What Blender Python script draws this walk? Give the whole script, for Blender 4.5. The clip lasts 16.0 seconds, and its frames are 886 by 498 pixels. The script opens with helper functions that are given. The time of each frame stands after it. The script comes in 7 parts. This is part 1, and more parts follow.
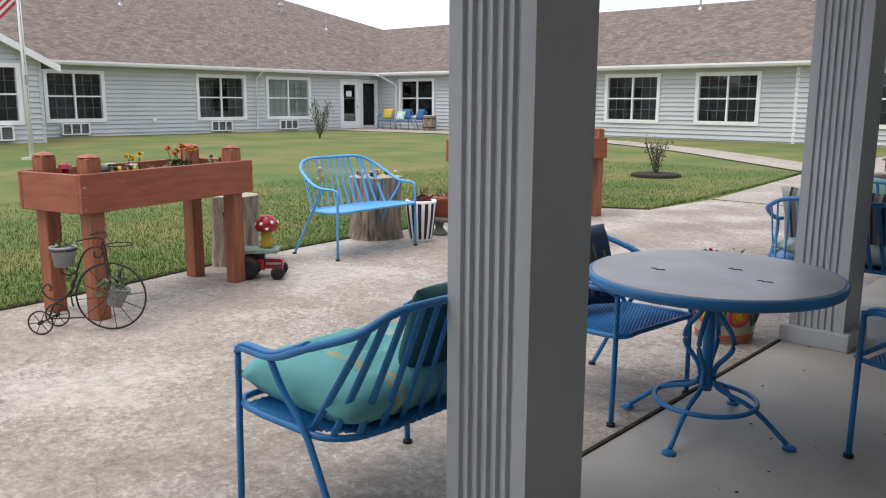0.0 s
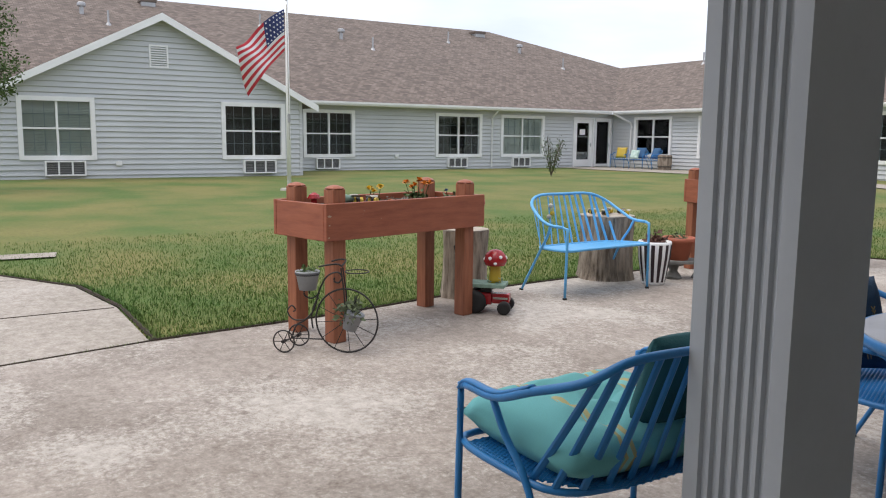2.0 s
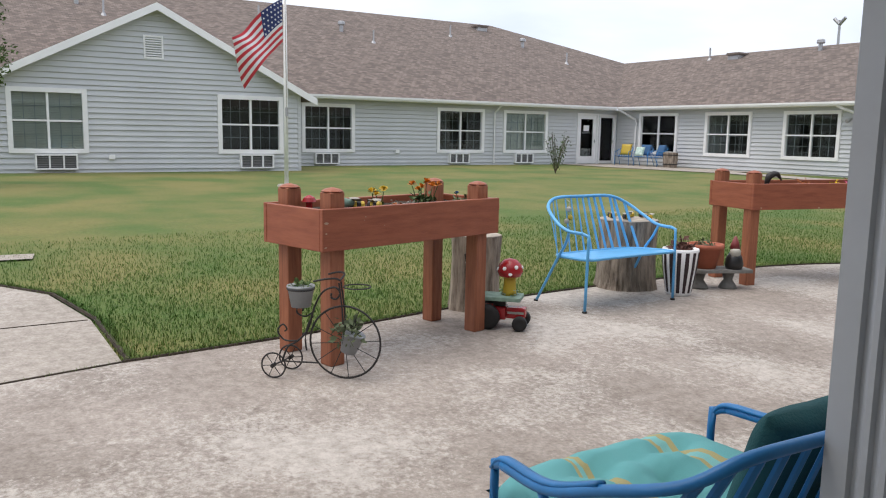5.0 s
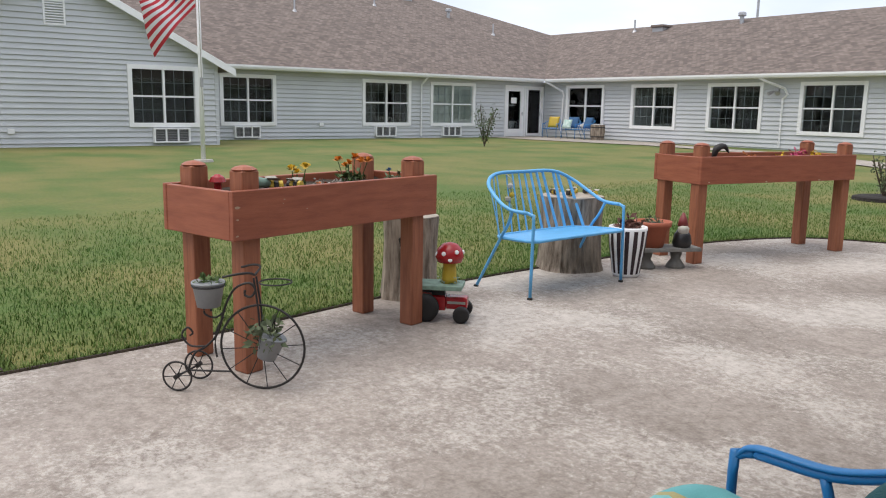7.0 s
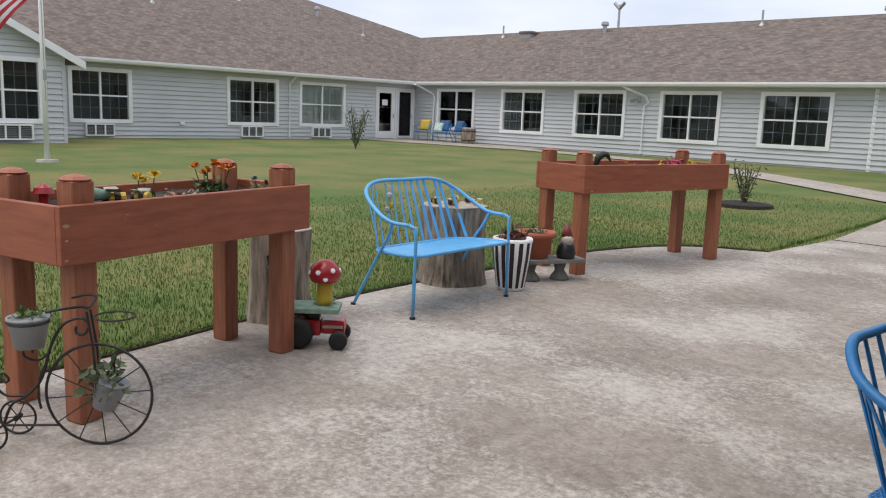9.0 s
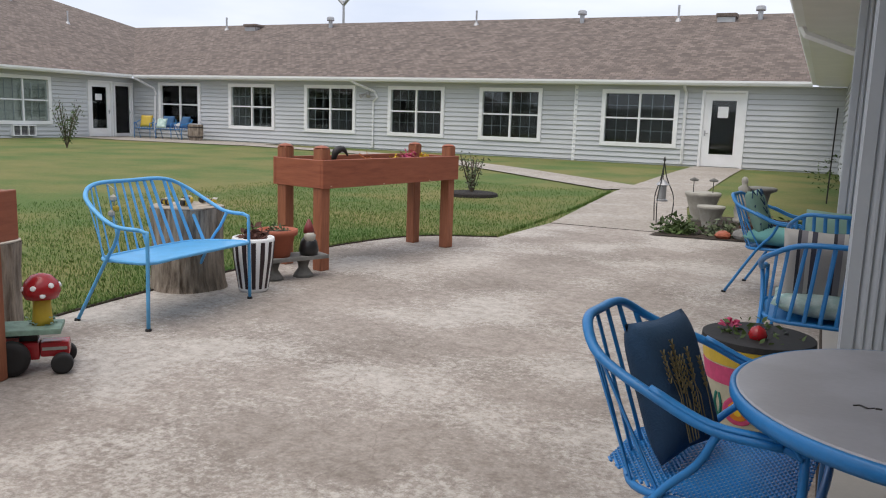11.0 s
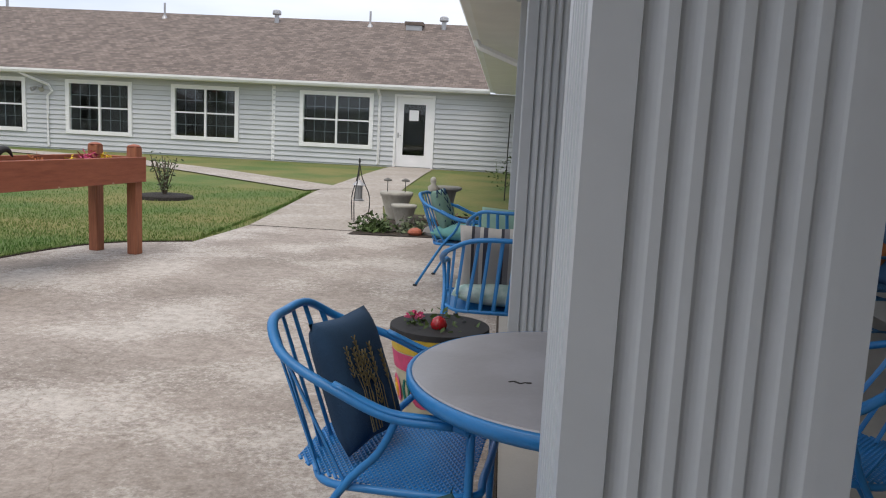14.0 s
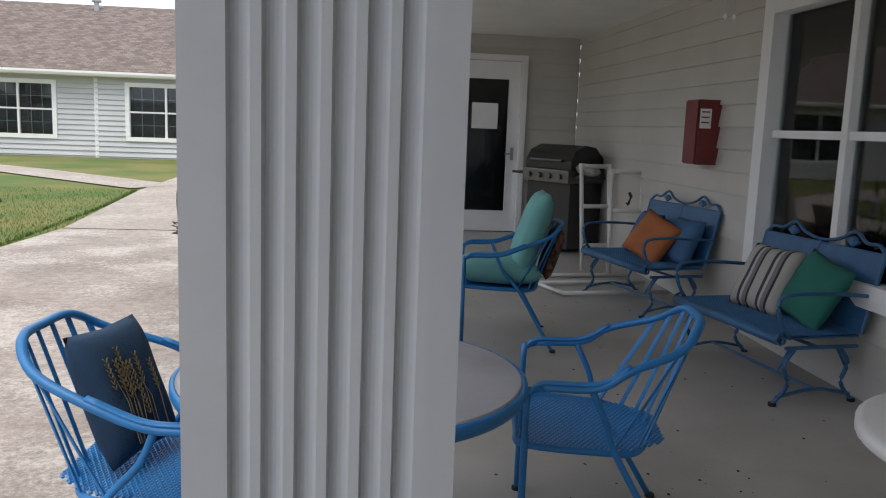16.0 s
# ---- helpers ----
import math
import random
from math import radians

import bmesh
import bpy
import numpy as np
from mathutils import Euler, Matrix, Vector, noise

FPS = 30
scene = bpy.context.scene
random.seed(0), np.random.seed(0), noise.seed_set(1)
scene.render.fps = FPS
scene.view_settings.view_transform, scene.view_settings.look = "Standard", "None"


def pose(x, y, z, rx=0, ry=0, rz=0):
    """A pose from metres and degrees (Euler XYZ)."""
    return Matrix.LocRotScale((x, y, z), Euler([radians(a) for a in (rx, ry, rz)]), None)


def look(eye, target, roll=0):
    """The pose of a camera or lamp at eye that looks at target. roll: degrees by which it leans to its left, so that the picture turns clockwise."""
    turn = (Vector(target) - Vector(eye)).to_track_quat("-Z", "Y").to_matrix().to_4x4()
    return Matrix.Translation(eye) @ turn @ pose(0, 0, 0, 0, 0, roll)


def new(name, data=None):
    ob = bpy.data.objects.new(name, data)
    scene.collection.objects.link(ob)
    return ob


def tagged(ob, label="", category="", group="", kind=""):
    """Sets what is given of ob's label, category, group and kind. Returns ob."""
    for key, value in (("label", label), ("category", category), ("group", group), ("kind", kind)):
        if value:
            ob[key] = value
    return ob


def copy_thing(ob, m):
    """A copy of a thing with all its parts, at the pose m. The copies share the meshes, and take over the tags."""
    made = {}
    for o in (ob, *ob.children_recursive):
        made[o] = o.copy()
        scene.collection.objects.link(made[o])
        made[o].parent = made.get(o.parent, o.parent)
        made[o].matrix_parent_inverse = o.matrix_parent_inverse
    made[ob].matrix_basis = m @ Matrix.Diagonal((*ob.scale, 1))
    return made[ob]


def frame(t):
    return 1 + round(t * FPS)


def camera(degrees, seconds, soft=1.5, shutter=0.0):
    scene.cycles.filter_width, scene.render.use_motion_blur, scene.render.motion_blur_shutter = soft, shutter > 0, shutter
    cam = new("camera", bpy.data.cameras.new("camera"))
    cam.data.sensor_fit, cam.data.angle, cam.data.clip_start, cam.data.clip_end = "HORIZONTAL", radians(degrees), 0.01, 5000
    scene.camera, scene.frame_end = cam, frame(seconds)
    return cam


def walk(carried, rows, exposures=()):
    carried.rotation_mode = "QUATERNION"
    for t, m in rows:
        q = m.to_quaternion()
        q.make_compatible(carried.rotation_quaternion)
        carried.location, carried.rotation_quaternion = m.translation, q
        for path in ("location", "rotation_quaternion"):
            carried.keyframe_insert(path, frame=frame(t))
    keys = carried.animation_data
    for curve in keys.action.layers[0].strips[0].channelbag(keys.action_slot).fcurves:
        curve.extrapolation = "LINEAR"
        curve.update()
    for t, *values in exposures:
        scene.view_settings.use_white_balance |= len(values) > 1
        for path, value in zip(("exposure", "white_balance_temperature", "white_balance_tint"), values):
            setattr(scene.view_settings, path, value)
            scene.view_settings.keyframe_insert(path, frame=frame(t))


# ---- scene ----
cam = camera(57.8, 16.0, soft=1.1)
PATH = [
    (0.0, (-0.073, 1.475, 1.385), (-1.525, 3.079, 0.988), 0.3),
    (0.5, (-0.097, 1.496, 1.381), (-1.774, 2.866, 0.99), -0.5),
    (1.0, (-0.138, 1.509, 1.377), (-1.912, 2.76, 1.02), -0.3),
    (1.5, (-0.142, 1.519, 1.376), (-1.971, 2.699, 1.058), 0.3),
    (2.0, (-0.184, 1.544, 1.365), (-2.041, 2.686, 1.065), 0.6),
    (2.5, (-0.171, 1.542, 1.367), (-2.037, 2.667, 1.075), 0.8),
    (3.0, (-0.168, 1.544, 1.367), (-2.043, 2.66, 1.074), 0.9),
    (3.5, (-0.271, 1.582, 1.363), (-2.145, 2.694, 1.064), 1.1),
    (4.0, (-0.43, 1.638, 1.377), (-2.3, 2.758, 1.08), 1.0),
    (6.5, (-1.186, 2.055, 1.359), (-2.963, 3.296, 0.986), 1.2),
    (7.0, (-1.296, 2.105, 1.35), (-3.027, 3.408, 0.969), 1.0),
    (7.5, (-1.42, 2.196, 1.357), (-3.13, 3.527, 0.977), 1.1),
    (8.0, (-1.528, 2.284, 1.357), (-3.222, 3.636, 0.981), 1.1),
    (8.5, (-1.592, 2.335, 1.354), (-3.224, 3.762, 0.978), 1.5),
    (9.0, (-1.705, 2.379, 1.357), (-3.203, 3.948, 0.99), 2.2),
    (9.5, (-1.782, 2.398, 1.36), (-3.102, 4.12, 0.996), 2.1),
    (12.0, (-1.776, 2.42, 1.349), (-2.507, 4.466, 1.003), 2.3),
    (12.5, (-1.777, 2.411, 1.35), (-2.430, 4.484, 1.007), 2.5),
    (13.0, (-1.743, 2.378, 1.36), (-2.321, 4.474, 1.02), 2.4),
    (13.5, (-1.717, 2.384, 1.365), (-2.066, 4.53, 1.033), 2.6),
    (14.0, (-1.704, 2.399, 1.37), (-1.851, 4.562, 1.05), 2.9),
    (14.5, (-1.673, 2.408, 1.381), (-1.616, 4.584, 1.065), 3.1),
    (15.0, (-1.605, 2.393, 1.398), (-1.403, 4.561, 1.082), 2.9),
    (15.5, (-1.525, 2.376, 1.411), (-1.277, 4.538, 1.087), 2.5),
    (16.0, (-1.449, 2.358, 1.413), (-1.192, 4.519, 1.084), 2.1),
]
walk(cam, [(t, look(eye, target, roll)) for t, eye, target, roll in PATH], exposures=[(0.0, 0.7), (3.0, 0.53), (6.5, 0.57), (7.2, 0.52), (8.0, 0.38), (9.0, 0.36), (13.0, 0.38), (14.5, 0.52), (16.0, 0.84)])

# ---- light ----
world = bpy.data.worlds.new("overcast_sky")
scene.world = world
world.use_nodes = True
wn, wl = world.node_tree.nodes, world.node_tree.links
wn.clear()
sky = wn.new("ShaderNodeTexSky")
sky.sky_type = "NISHITA"
sky.sun_disc = False
sky.sun_elevation, sky.sun_rotation = radians(69), radians(200)
sky.dust_density = 3.0
bg_sky = wn.new("ShaderNodeBackground")
bg_sky.inputs["Strength"].default_value = 0.07
wl.new(sky.outputs[0], bg_sky.inputs[0])
cloud_co = wn.new("ShaderNodeTexCoord")
cloud_map = wn.new("ShaderNodeMapping")
cloud_map.inputs["Scale"].default_value = (1.5, 1.5, 6.0)
cloud = wn.new("ShaderNodeTexNoise")
cloud.inputs["Scale"].default_value = 2.2
cloud.inputs["Detail"].default_value = 6
cloud_ramp = wn.new("ShaderNodeValToRGB")
cloud_ramp.color_ramp.elements[0].position, cloud_ramp.color_ramp.elements[0].color = 0.3, (0.545, 0.60, 0.725, 1)
cloud_ramp.color_ramp.elements[1].position, cloud_ramp.color_ramp.elements[1].color = 0.7, (0.755, 0.78, 0.845, 1)
wl.new(cloud_co.outputs["Generated"], cloud_map.inputs[0])
wl.new(cloud_map.outputs[0], cloud.inputs["Vector"])
wl.new(cloud.outputs["Fac"], cloud_ramp.inputs[0])
bg_cloud = wn.new("ShaderNodeBackground")
bg_cloud.inputs["Strength"].default_value = 1.16
wl.new(cloud_ramp.outputs[0], bg_cloud.inputs[0])
sky_mix = wn.new("ShaderNodeMixShader")
sky_mix.inputs[0].default_value = 0.85
wl.new(bg_sky.outputs[0], sky_mix.inputs[1])
wl.new(bg_cloud.outputs[0], sky_mix.inputs[2])
sky_out = wn.new("ShaderNodeOutputWorld")
wl.new(sky_mix.outputs[0], sky_out.inputs[0])
sun = new("sun", bpy.data.lights.new("sun", "SUN"))
sun.data.energy, sun.data.angle, sun.data.color = 1.5, radians(55), (1.0, 0.91, 0.80)
sun.matrix_world = look((-4, -11, 30), (0, 0, 0))


# ---- materials ----
def mat(name, color, rough=0.6, vary=0.15, scale=6.0, bump=0.15, fine=60.0, metal=0.0, second=None, spread=(0.4, 0.65), rnd=0.0, spec=0.5):
    """Surface with broad and fine variation in colour and relief, sizes in 1/metre."""
    m = bpy.data.materials.new(name)
    m.use_nodes = True
    n, l = m.node_tree.nodes, m.node_tree.links
    p = n["Principled BSDF"]
    p.inputs["Roughness"].default_value, p.inputs["Metallic"].default_value = rough, metal
    p.inputs["Specular IOR Level"].default_value = spec
    geo = n.new("ShaderNodeNewGeometry")
    broad, grain = n.new("ShaderNodeTexNoise"), n.new("ShaderNodeTexNoise")
    broad.inputs["Scale"].default_value, broad.inputs["Detail"].default_value = scale, 5
    grain.inputs["Scale"].default_value, grain.inputs["Detail"].default_value = fine, 3
    for t in (broad, grain):
        l.new(geo.outputs["Position"], t.inputs["Vector"])
    ramp = n.new("ShaderNodeValToRGB")
    c2 = second or tuple(c * (1 - vary) for c in color)
    ramp.color_ramp.elements[0].position, ramp.color_ramp.elements[0].color = spread[0], (*c2, 1)
    ramp.color_ramp.elements[1].position, ramp.color_ramp.elements[1].color = spread[1], (*color, 1)
    l.new(broad.outputs["Fac"], ramp.inputs[0])
    hsv = n.new("ShaderNodeHueSaturation")
    l.new(ramp.outputs[0], hsv.inputs["Color"])
    val = n.new("ShaderNodeMath")
    val.operation = "MULTIPLY_ADD"
    val.inputs[1].default_value, val.inputs[2].default_value = vary * 1.2, 1 - vary * 0.6
    l.new(grain.outputs["Fac"], val.inputs[0])
    last = val
    if rnd:
        info = n.new("ShaderNodeObjectInfo")
        add = n.new("ShaderNodeMath")
        add.operation = "MULTIPLY_ADD"
        add.inputs[1].default_value = rnd
        l.new(info.outputs["Random"], add.inputs[0])
        l.new(val.outputs[0], add.inputs[2])
        last = add
    l.new(last.outputs[0], hsv.inputs["Value"])
    l.new(hsv.outputs[0], p.inputs["Base Color"])
    if bump:
        b = n.new("ShaderNodeBump")
        b.inputs["Strength"].default_value, b.inputs["Distance"].default_value = bump, 0.01
        l.new(grain.outputs["Fac"], b.inputs["Height"])
        l.new(b.outputs[0], p.inputs["Normal"])
    return m


def stretched(name, color, second, stretch, scale, rough=0.6, bump=0.4, lo=0.35, hi=0.65, metal=0.0, wave=False):
    """Streaked surface (wood grain, bark): noise stretched along one axis."""
    m = bpy.data.materials.new(name)
    m.use_nodes = True
    n, l = m.node_tree.nodes, m.node_tree.links
    p = n["Principled BSDF"]
    p.inputs["Roughness"].default_value, p.inputs["Metallic"].default_value = rough, metal
    geo = n.new("ShaderNodeNewGeometry")
    mp = n.new("ShaderNodeMapping")
    mp.inputs["Scale"].default_value = stretch
    l.new(geo.outputs["Position"], mp.inputs[0])
    t = n.new("ShaderNodeTexNoise")
    t.inputs["Scale"].default_value, t.inputs["Detail"].default_value, t.inputs["Roughness"].default_value = scale, 6, 0.65
    l.new(mp.outputs[0], t.inputs["Vector"])
    ramp = n.new("ShaderNodeValToRGB")
    ramp.color_ramp.elements[0].position, ramp.color_ramp.elements[0].color = lo, (*second, 1)
    ramp.color_ramp.elements[1].position, ramp.color_ramp.elements[1].color = hi, (*color, 1)
    l.new(t.outputs["Fac"], ramp.inputs[0])
    l.new(ramp.outputs[0], p.inputs["Base Color"])
    b = n.new("ShaderNodeBump")
    b.inputs["Strength"].default_value, b.inputs["Distance"].default_value = bump, 0.01
    l.new(t.outputs["Fac"], b.inputs["Height"])
    l.new(b.outputs[0], p.inputs["Normal"])
    return m


def striped(name, colors, axis, period, rough=0.85, offset=0.0):
    """Woven stripes that repeat along a local axis; colors: (start, colour) rows over one period."""
    m = bpy.data.materials.new(name)
    m.use_nodes = True
    n, l = m.node_tree.nodes, m.node_tree.links
    p = n["Principled BSDF"]
    p.inputs["Roughness"].default_value = rough
    co = n.new("ShaderNodeTexCoord")
    sep = n.new("ShaderNodeSeparateXYZ")
    l.new(co.outputs["Object"], sep.inputs[0])
    mul = n.new("ShaderNodeMath")
    mul.operation = "MULTIPLY_ADD"
    mul.inputs[1].default_value, mul.inputs[2].default_value = 1 / period, 50.0 + offset
    l.new(sep.outputs["XYZ".index(axis)], mul.inputs[0])
    fr = n.new("ShaderNodeMath")
    fr.operation = "FRACT"
    l.new(mul.outputs[0], fr.inputs[0])
    ramp = n.new("ShaderNodeValToRGB")
    ramp.color_ramp.interpolation = "CONSTANT"
    e = ramp.color_ramp.elements
    e[0].position, e[0].color = colors[0][0], (*colors[0][1], 1)
    e[1].position, e[1].color = colors[1][0], (*colors[1][1], 1)
    for at, c in colors[2:]:
        k = e.new(at)
        k.color = (*c, 1)
    l.new(fr.outputs[0], ramp.inputs[0])
    w = n.new("ShaderNodeTexNoise")
    w.inputs["Scale"].default_value = 220
    hsv = n.new("ShaderNodeHueSaturation")
    mm = n.new("ShaderNodeMath")
    mm.operation = "MULTIPLY_ADD"
    mm.inputs[1].default_value, mm.inputs[2].default_value = 0.4, 0.8
    l.new(w.outputs["Fac"], mm.inputs[0])
    l.new(mm.outputs[0], hsv.inputs["Value"])
    l.new(ramp.outputs[0], hsv.inputs["Color"])
    l.new(hsv.outputs[0], p.inputs["Base Color"])
    b = n.new("ShaderNodeBump")
    b.inputs["Strength"].default_value, b.inputs["Distance"].default_value = 0.3, 0.004
    l.new(w.outputs["Fac"], b.inputs["Height"])
    l.new(b.outputs[0], p.inputs["Normal"])
    return m


def glass_mat(name, tint=(0.9, 0.95, 0.95), gloss=0.12):
    m = bpy.data.materials.new(name)
    m.use_nodes = True
    n, l = m.node_tree.nodes, m.node_tree.links
    n.clear()
    out = n.new("ShaderNodeOutputMaterial")
    tr, gl, mix, fr = n.new("ShaderNodeBsdfTransparent"), n.new("ShaderNodeBsdfGlossy"), n.new("ShaderNodeMixShader"), n.new("ShaderNodeFresnel")
    tr.inputs[0].default_value = (*tint, 1)
    gl.inputs["Roughness"].default_value = 0.02
    fr.inputs["IOR"].default_value = 1.5
    l.new(fr.outputs[0], mix.inputs[0])
    l.new(tr.outputs[0], mix.inputs[1])
    l.new(gl.outputs[0], mix.inputs[2])
    l.new(mix.outputs[0], out.inputs[0])
    return m


def concrete_mat(name, light, dark, white, amount=0.56):
    """Old broom-finished concrete: blotches, worn pale flakes, fine pores and hairline cracks."""
    m = mat(name, light, 0.8, 0.32, 0.9, 0.45, 48, second=dark, spread=(0.35, 0.62))
    n, l = m.node_tree.nodes, m.node_tree.links
    p = n["Principled BSDF"]
    geo = n["Geometry"]
    base = p.inputs["Base Color"].links[0].from_socket
    flake, patch = n.new("ShaderNodeTexNoise"), n.new("ShaderNodeTexNoise")
    flake.inputs["Scale"].default_value, flake.inputs["Detail"].default_value, flake.inputs["Roughness"].default_value = 27, 10, 0.82
    patch.inputs["Scale"].default_value, patch.inputs["Detail"].default_value = 1.1, 4
    for t in (flake, patch):
        l.new(geo.outputs["Position"], t.inputs["Vector"])
    s = n.new("ShaderNodeMath")
    s.operation = "MULTIPLY_ADD"
    s.inputs[1].default_value = 0.8
    l.new(patch.outputs["Fac"], s.inputs[0])
    l.new(flake.outputs["Fac"], s.inputs[2])
    r = n.new("ShaderNodeValToRGB")
    r.color_ramp.elements[0].position, r.color_ramp.elements[1].position = amount + 0.325, amount + 0.43
    r.color_ramp.elements[1].color = (0.75, 0.75, 0.75, 1)
    l.new(s.outputs[0], r.inputs[0])
    mx = n.new("ShaderNodeMix")
    mx.data_type = "RGBA"
    l.new(r.outputs[0], mx.inputs[0])
    l.new(base, mx.inputs[6])
    mx.inputs[7].default_value = (*white, 1)
    vor = n.new("ShaderNodeTexVoronoi")
    vor.feature = "DISTANCE_TO_EDGE"
    vor.inputs["Scale"].default_value = 0.55
    warp = n.new("ShaderNodeVectorMath")
    warp.operation = "MULTIPLY_ADD"
    wn2 = n.new("ShaderNodeTexNoise")
    wn2.inputs["Scale"].default_value, wn2.inputs["Detail"].default_value = 1.6, 6
    l.new(geo.outputs["Position"], wn2.inputs["Vector"])
    l.new(wn2.outputs["Color"], warp.inputs[0])
    warp.inputs[1].default_value = (0.9, 0.9, 0.0)
    l.new(geo.outputs["Position"], warp.inputs[2])
    l.new(warp.outputs[0], vor.inputs["Vector"])
    cr = n.new("ShaderNodeValToRGB")
    cr.color_ramp.elements[0].position, cr.color_ramp.elements[0].color = 0.0, (0.78, 0.76, 0.74, 1)
    cr.color_ramp.elements[1].position, cr.color_ramp.elements[1].color = 0.0035, (1, 1, 1, 1)
    l.new(vor.outputs["Distance"], cr.inputs[0])
    mu = n.new("ShaderNodeMix")
    mu.data_type, mu.blend_type = "RGBA", "MULTIPLY"
    mu.inputs[0].default_value = 1.0
    l.new(mx.outputs[2], mu.inputs[6])
    l.new(cr.outputs[0], mu.inputs[7])
    pit = n.new("ShaderNodeTexNoise")
    pit.inputs["Scale"].default_value, pit.inputs["Detail"].default_value, pit.inputs["Roughness"].default_value = 12, 9, 0.78
    l.new(geo.outputs["Position"], pit.inputs["Vector"])
    pr = n.new("ShaderNodeValToRGB")
    pr.color_ramp.elements[0].position, pr.color_ramp.elements[0].color = 0.36, (0.62, 0.6, 0.58, 1)
    pr.color_ramp.elements[1].position, pr.color_ramp.elements[1].color = 0.6, (1.0, 1.0, 1.0, 1)
    l.new(pit.outputs["Fac"], pr.inputs[0])
    worn = n.new("ShaderNodeMix")
    worn.data_type, worn.blend_type = "RGBA", "MULTIPLY"
    worn.inputs[0].default_value = 1.0
    l.new(mu.outputs[2], worn.inputs[6])
    l.new(pr.outputs[0], worn.inputs[7])
    l.new(worn.outputs[2], p.inputs["Base Color"])
    return m


def shingle_mat(name, ax):
    """Laminated asphalt shingles: staggered tabs of mixed brown greys."""
    m = mat(name, (0.185, 0.152, 0.135), 0.95, 0.35, 2.5, 0.5, 25, second=(0.15, 0.122, 0.107))
    n, l = m.node_tree.nodes, m.node_tree.links
    p = n["Principled BSDF"]
    geo = n["Geometry"]
    base = p.inputs["Base Color"].links[0].from_socket
    sep = n.new("ShaderNodeSeparateXYZ")
    l.new(geo.outputs["Position"], sep.inputs[0])
    cmb = n.new("ShaderNodeCombineXYZ")
    l.new(sep.outputs[ax], cmb.inputs[0])
    zz = n.new("ShaderNodeMath")
    zz.operation = "MULTIPLY"
    zz.inputs[1].default_value = 2.6
    l.new(sep.outputs[2], zz.inputs[0])
    l.new(zz.outputs[0], cmb.inputs[1])
    br = n.new("ShaderNodeTexBrick")
    br.inputs["Scale"].default_value = 1.0
    br.inputs["Brick Width"].default_value, br.inputs["Row Height"].default_value = 0.2, 0.15
    br.inputs["Mortar Size"].default_value = 0.012
    br.inputs["Color1"].default_value, br.inputs["Color2"].default_value = (0.68, 0.67, 0.67, 1), (1.3, 1.27, 1.25, 1)
    br.inputs["Mortar"].default_value = (0.7, 0.68, 0.66, 1)
    l.new(cmb.outputs[0], br.inputs["Vector"])
    mu = n.new("ShaderNodeMix")
    mu.data_type, mu.blend_type = "RGBA", "MULTIPLY"
    mu.inputs[0].default_value = 1.0
    l.new(base, mu.inputs[6])
    l.new(br.outputs["Color"], mu.inputs[7])
    l.new(mu.outputs[2], p.inputs["Base Color"])
    return m


M_CONC = concrete_mat("patio_concrete", (0.405, 0.355, 0.315), (0.285, 0.245, 0.212), (0.58, 0.54, 0.495))
M_WALK = concrete_mat("walk_concrete", (0.43, 0.385, 0.34), (0.37, 0.33, 0.285), (0.50, 0.46, 0.42), 0.66)
M_SLAB = mat("porch_slab_concrete", (0.47, 0.445, 0.41), 0.5, 0.1, 1.5, 0.1, 60, second=(0.39, 0.37, 0.34))
M_GRASS = mat("lawn_grass", (0.165, 0.156, 0.045), 0.95, 0.6, 0.55, 1.0, 24, second=(0.074, 0.122, 0.021), spread=(0.36, 0.62))
M_BLADE = mat("grass_blade", (0.112, 0.165, 0.031), 0.8, 0.4, 0.55, 0, 30, second=(0.058, 0.132, 0.016), spread=(0.36, 0.62))
# soil and joints; also colours the shade line under the lawn edge
M_SOIL_AND_SHADE = mat("soil", (0.055, 0.04, 0.028), 1.0, 0.4, 12, 0.8, 60)
M_SIDING = mat("grey_vinyl_siding", (0.57, 0.585, 0.60), 0.55, 0.06, 0.8, 0.05, 40, second=(0.53, 0.545, 0.56))
M_PSIDING = mat("porch_vinyl_siding", (0.56, 0.54, 0.50), 0.5, 0.07, 1.2, 0.05, 40, second=(0.51, 0.49, 0.455), rnd=0.06)
M_WHITE = mat("white_trim_paint", (0.88, 0.88, 0.88), 0.5, 0.05, 2, 0.03, 50)
M_COLUMN = mat("column_grey_paint", (0.50, 0.525, 0.55), 0.45, 0.05, 3, 0.06, 30)
M_SOFFIT = mat("soffit_white", (0.82, 0.81, 0.77), 0.6, 0.05, 2, 0.03, 50)
M_ROOF_Y = shingle_mat("shingles_along_y", 1)
M_ROOF_X = shingle_mat("shingles_along_x", 0)
M_GLASS = glass_mat("window_glass")
# dark base colour stands in for the shade of unlit interiors
M_ROOM = mat("shaded_room_dark", (0.10, 0.09, 0.08), 0.9, 0.2, 1.0, 0, 20)
M_BLIND = mat("window_blind", (0.62, 0.6, 0.54), 0.8, 0.06, 5, 0, 40)
M_CURTAIN = mat("window_curtain", (0.58, 0.55, 0.49), 0.9, 0.12, 4, 0.1, 60)
M_MUNTIN = mat("grey_muntin", (0.34, 0.36, 0.37), 0.5, 0.03, 5, 0, 40)
M_METAL = mat("galvanised_metal", (0.45, 0.45, 0.46), 0.45, 0.1, 5, 0.05, 40, metal=0.7)
M_GRILLE = mat("air_conditioner_grille", (0.09, 0.09, 0.095), 0.6, 0.1, 5, 0, 40)
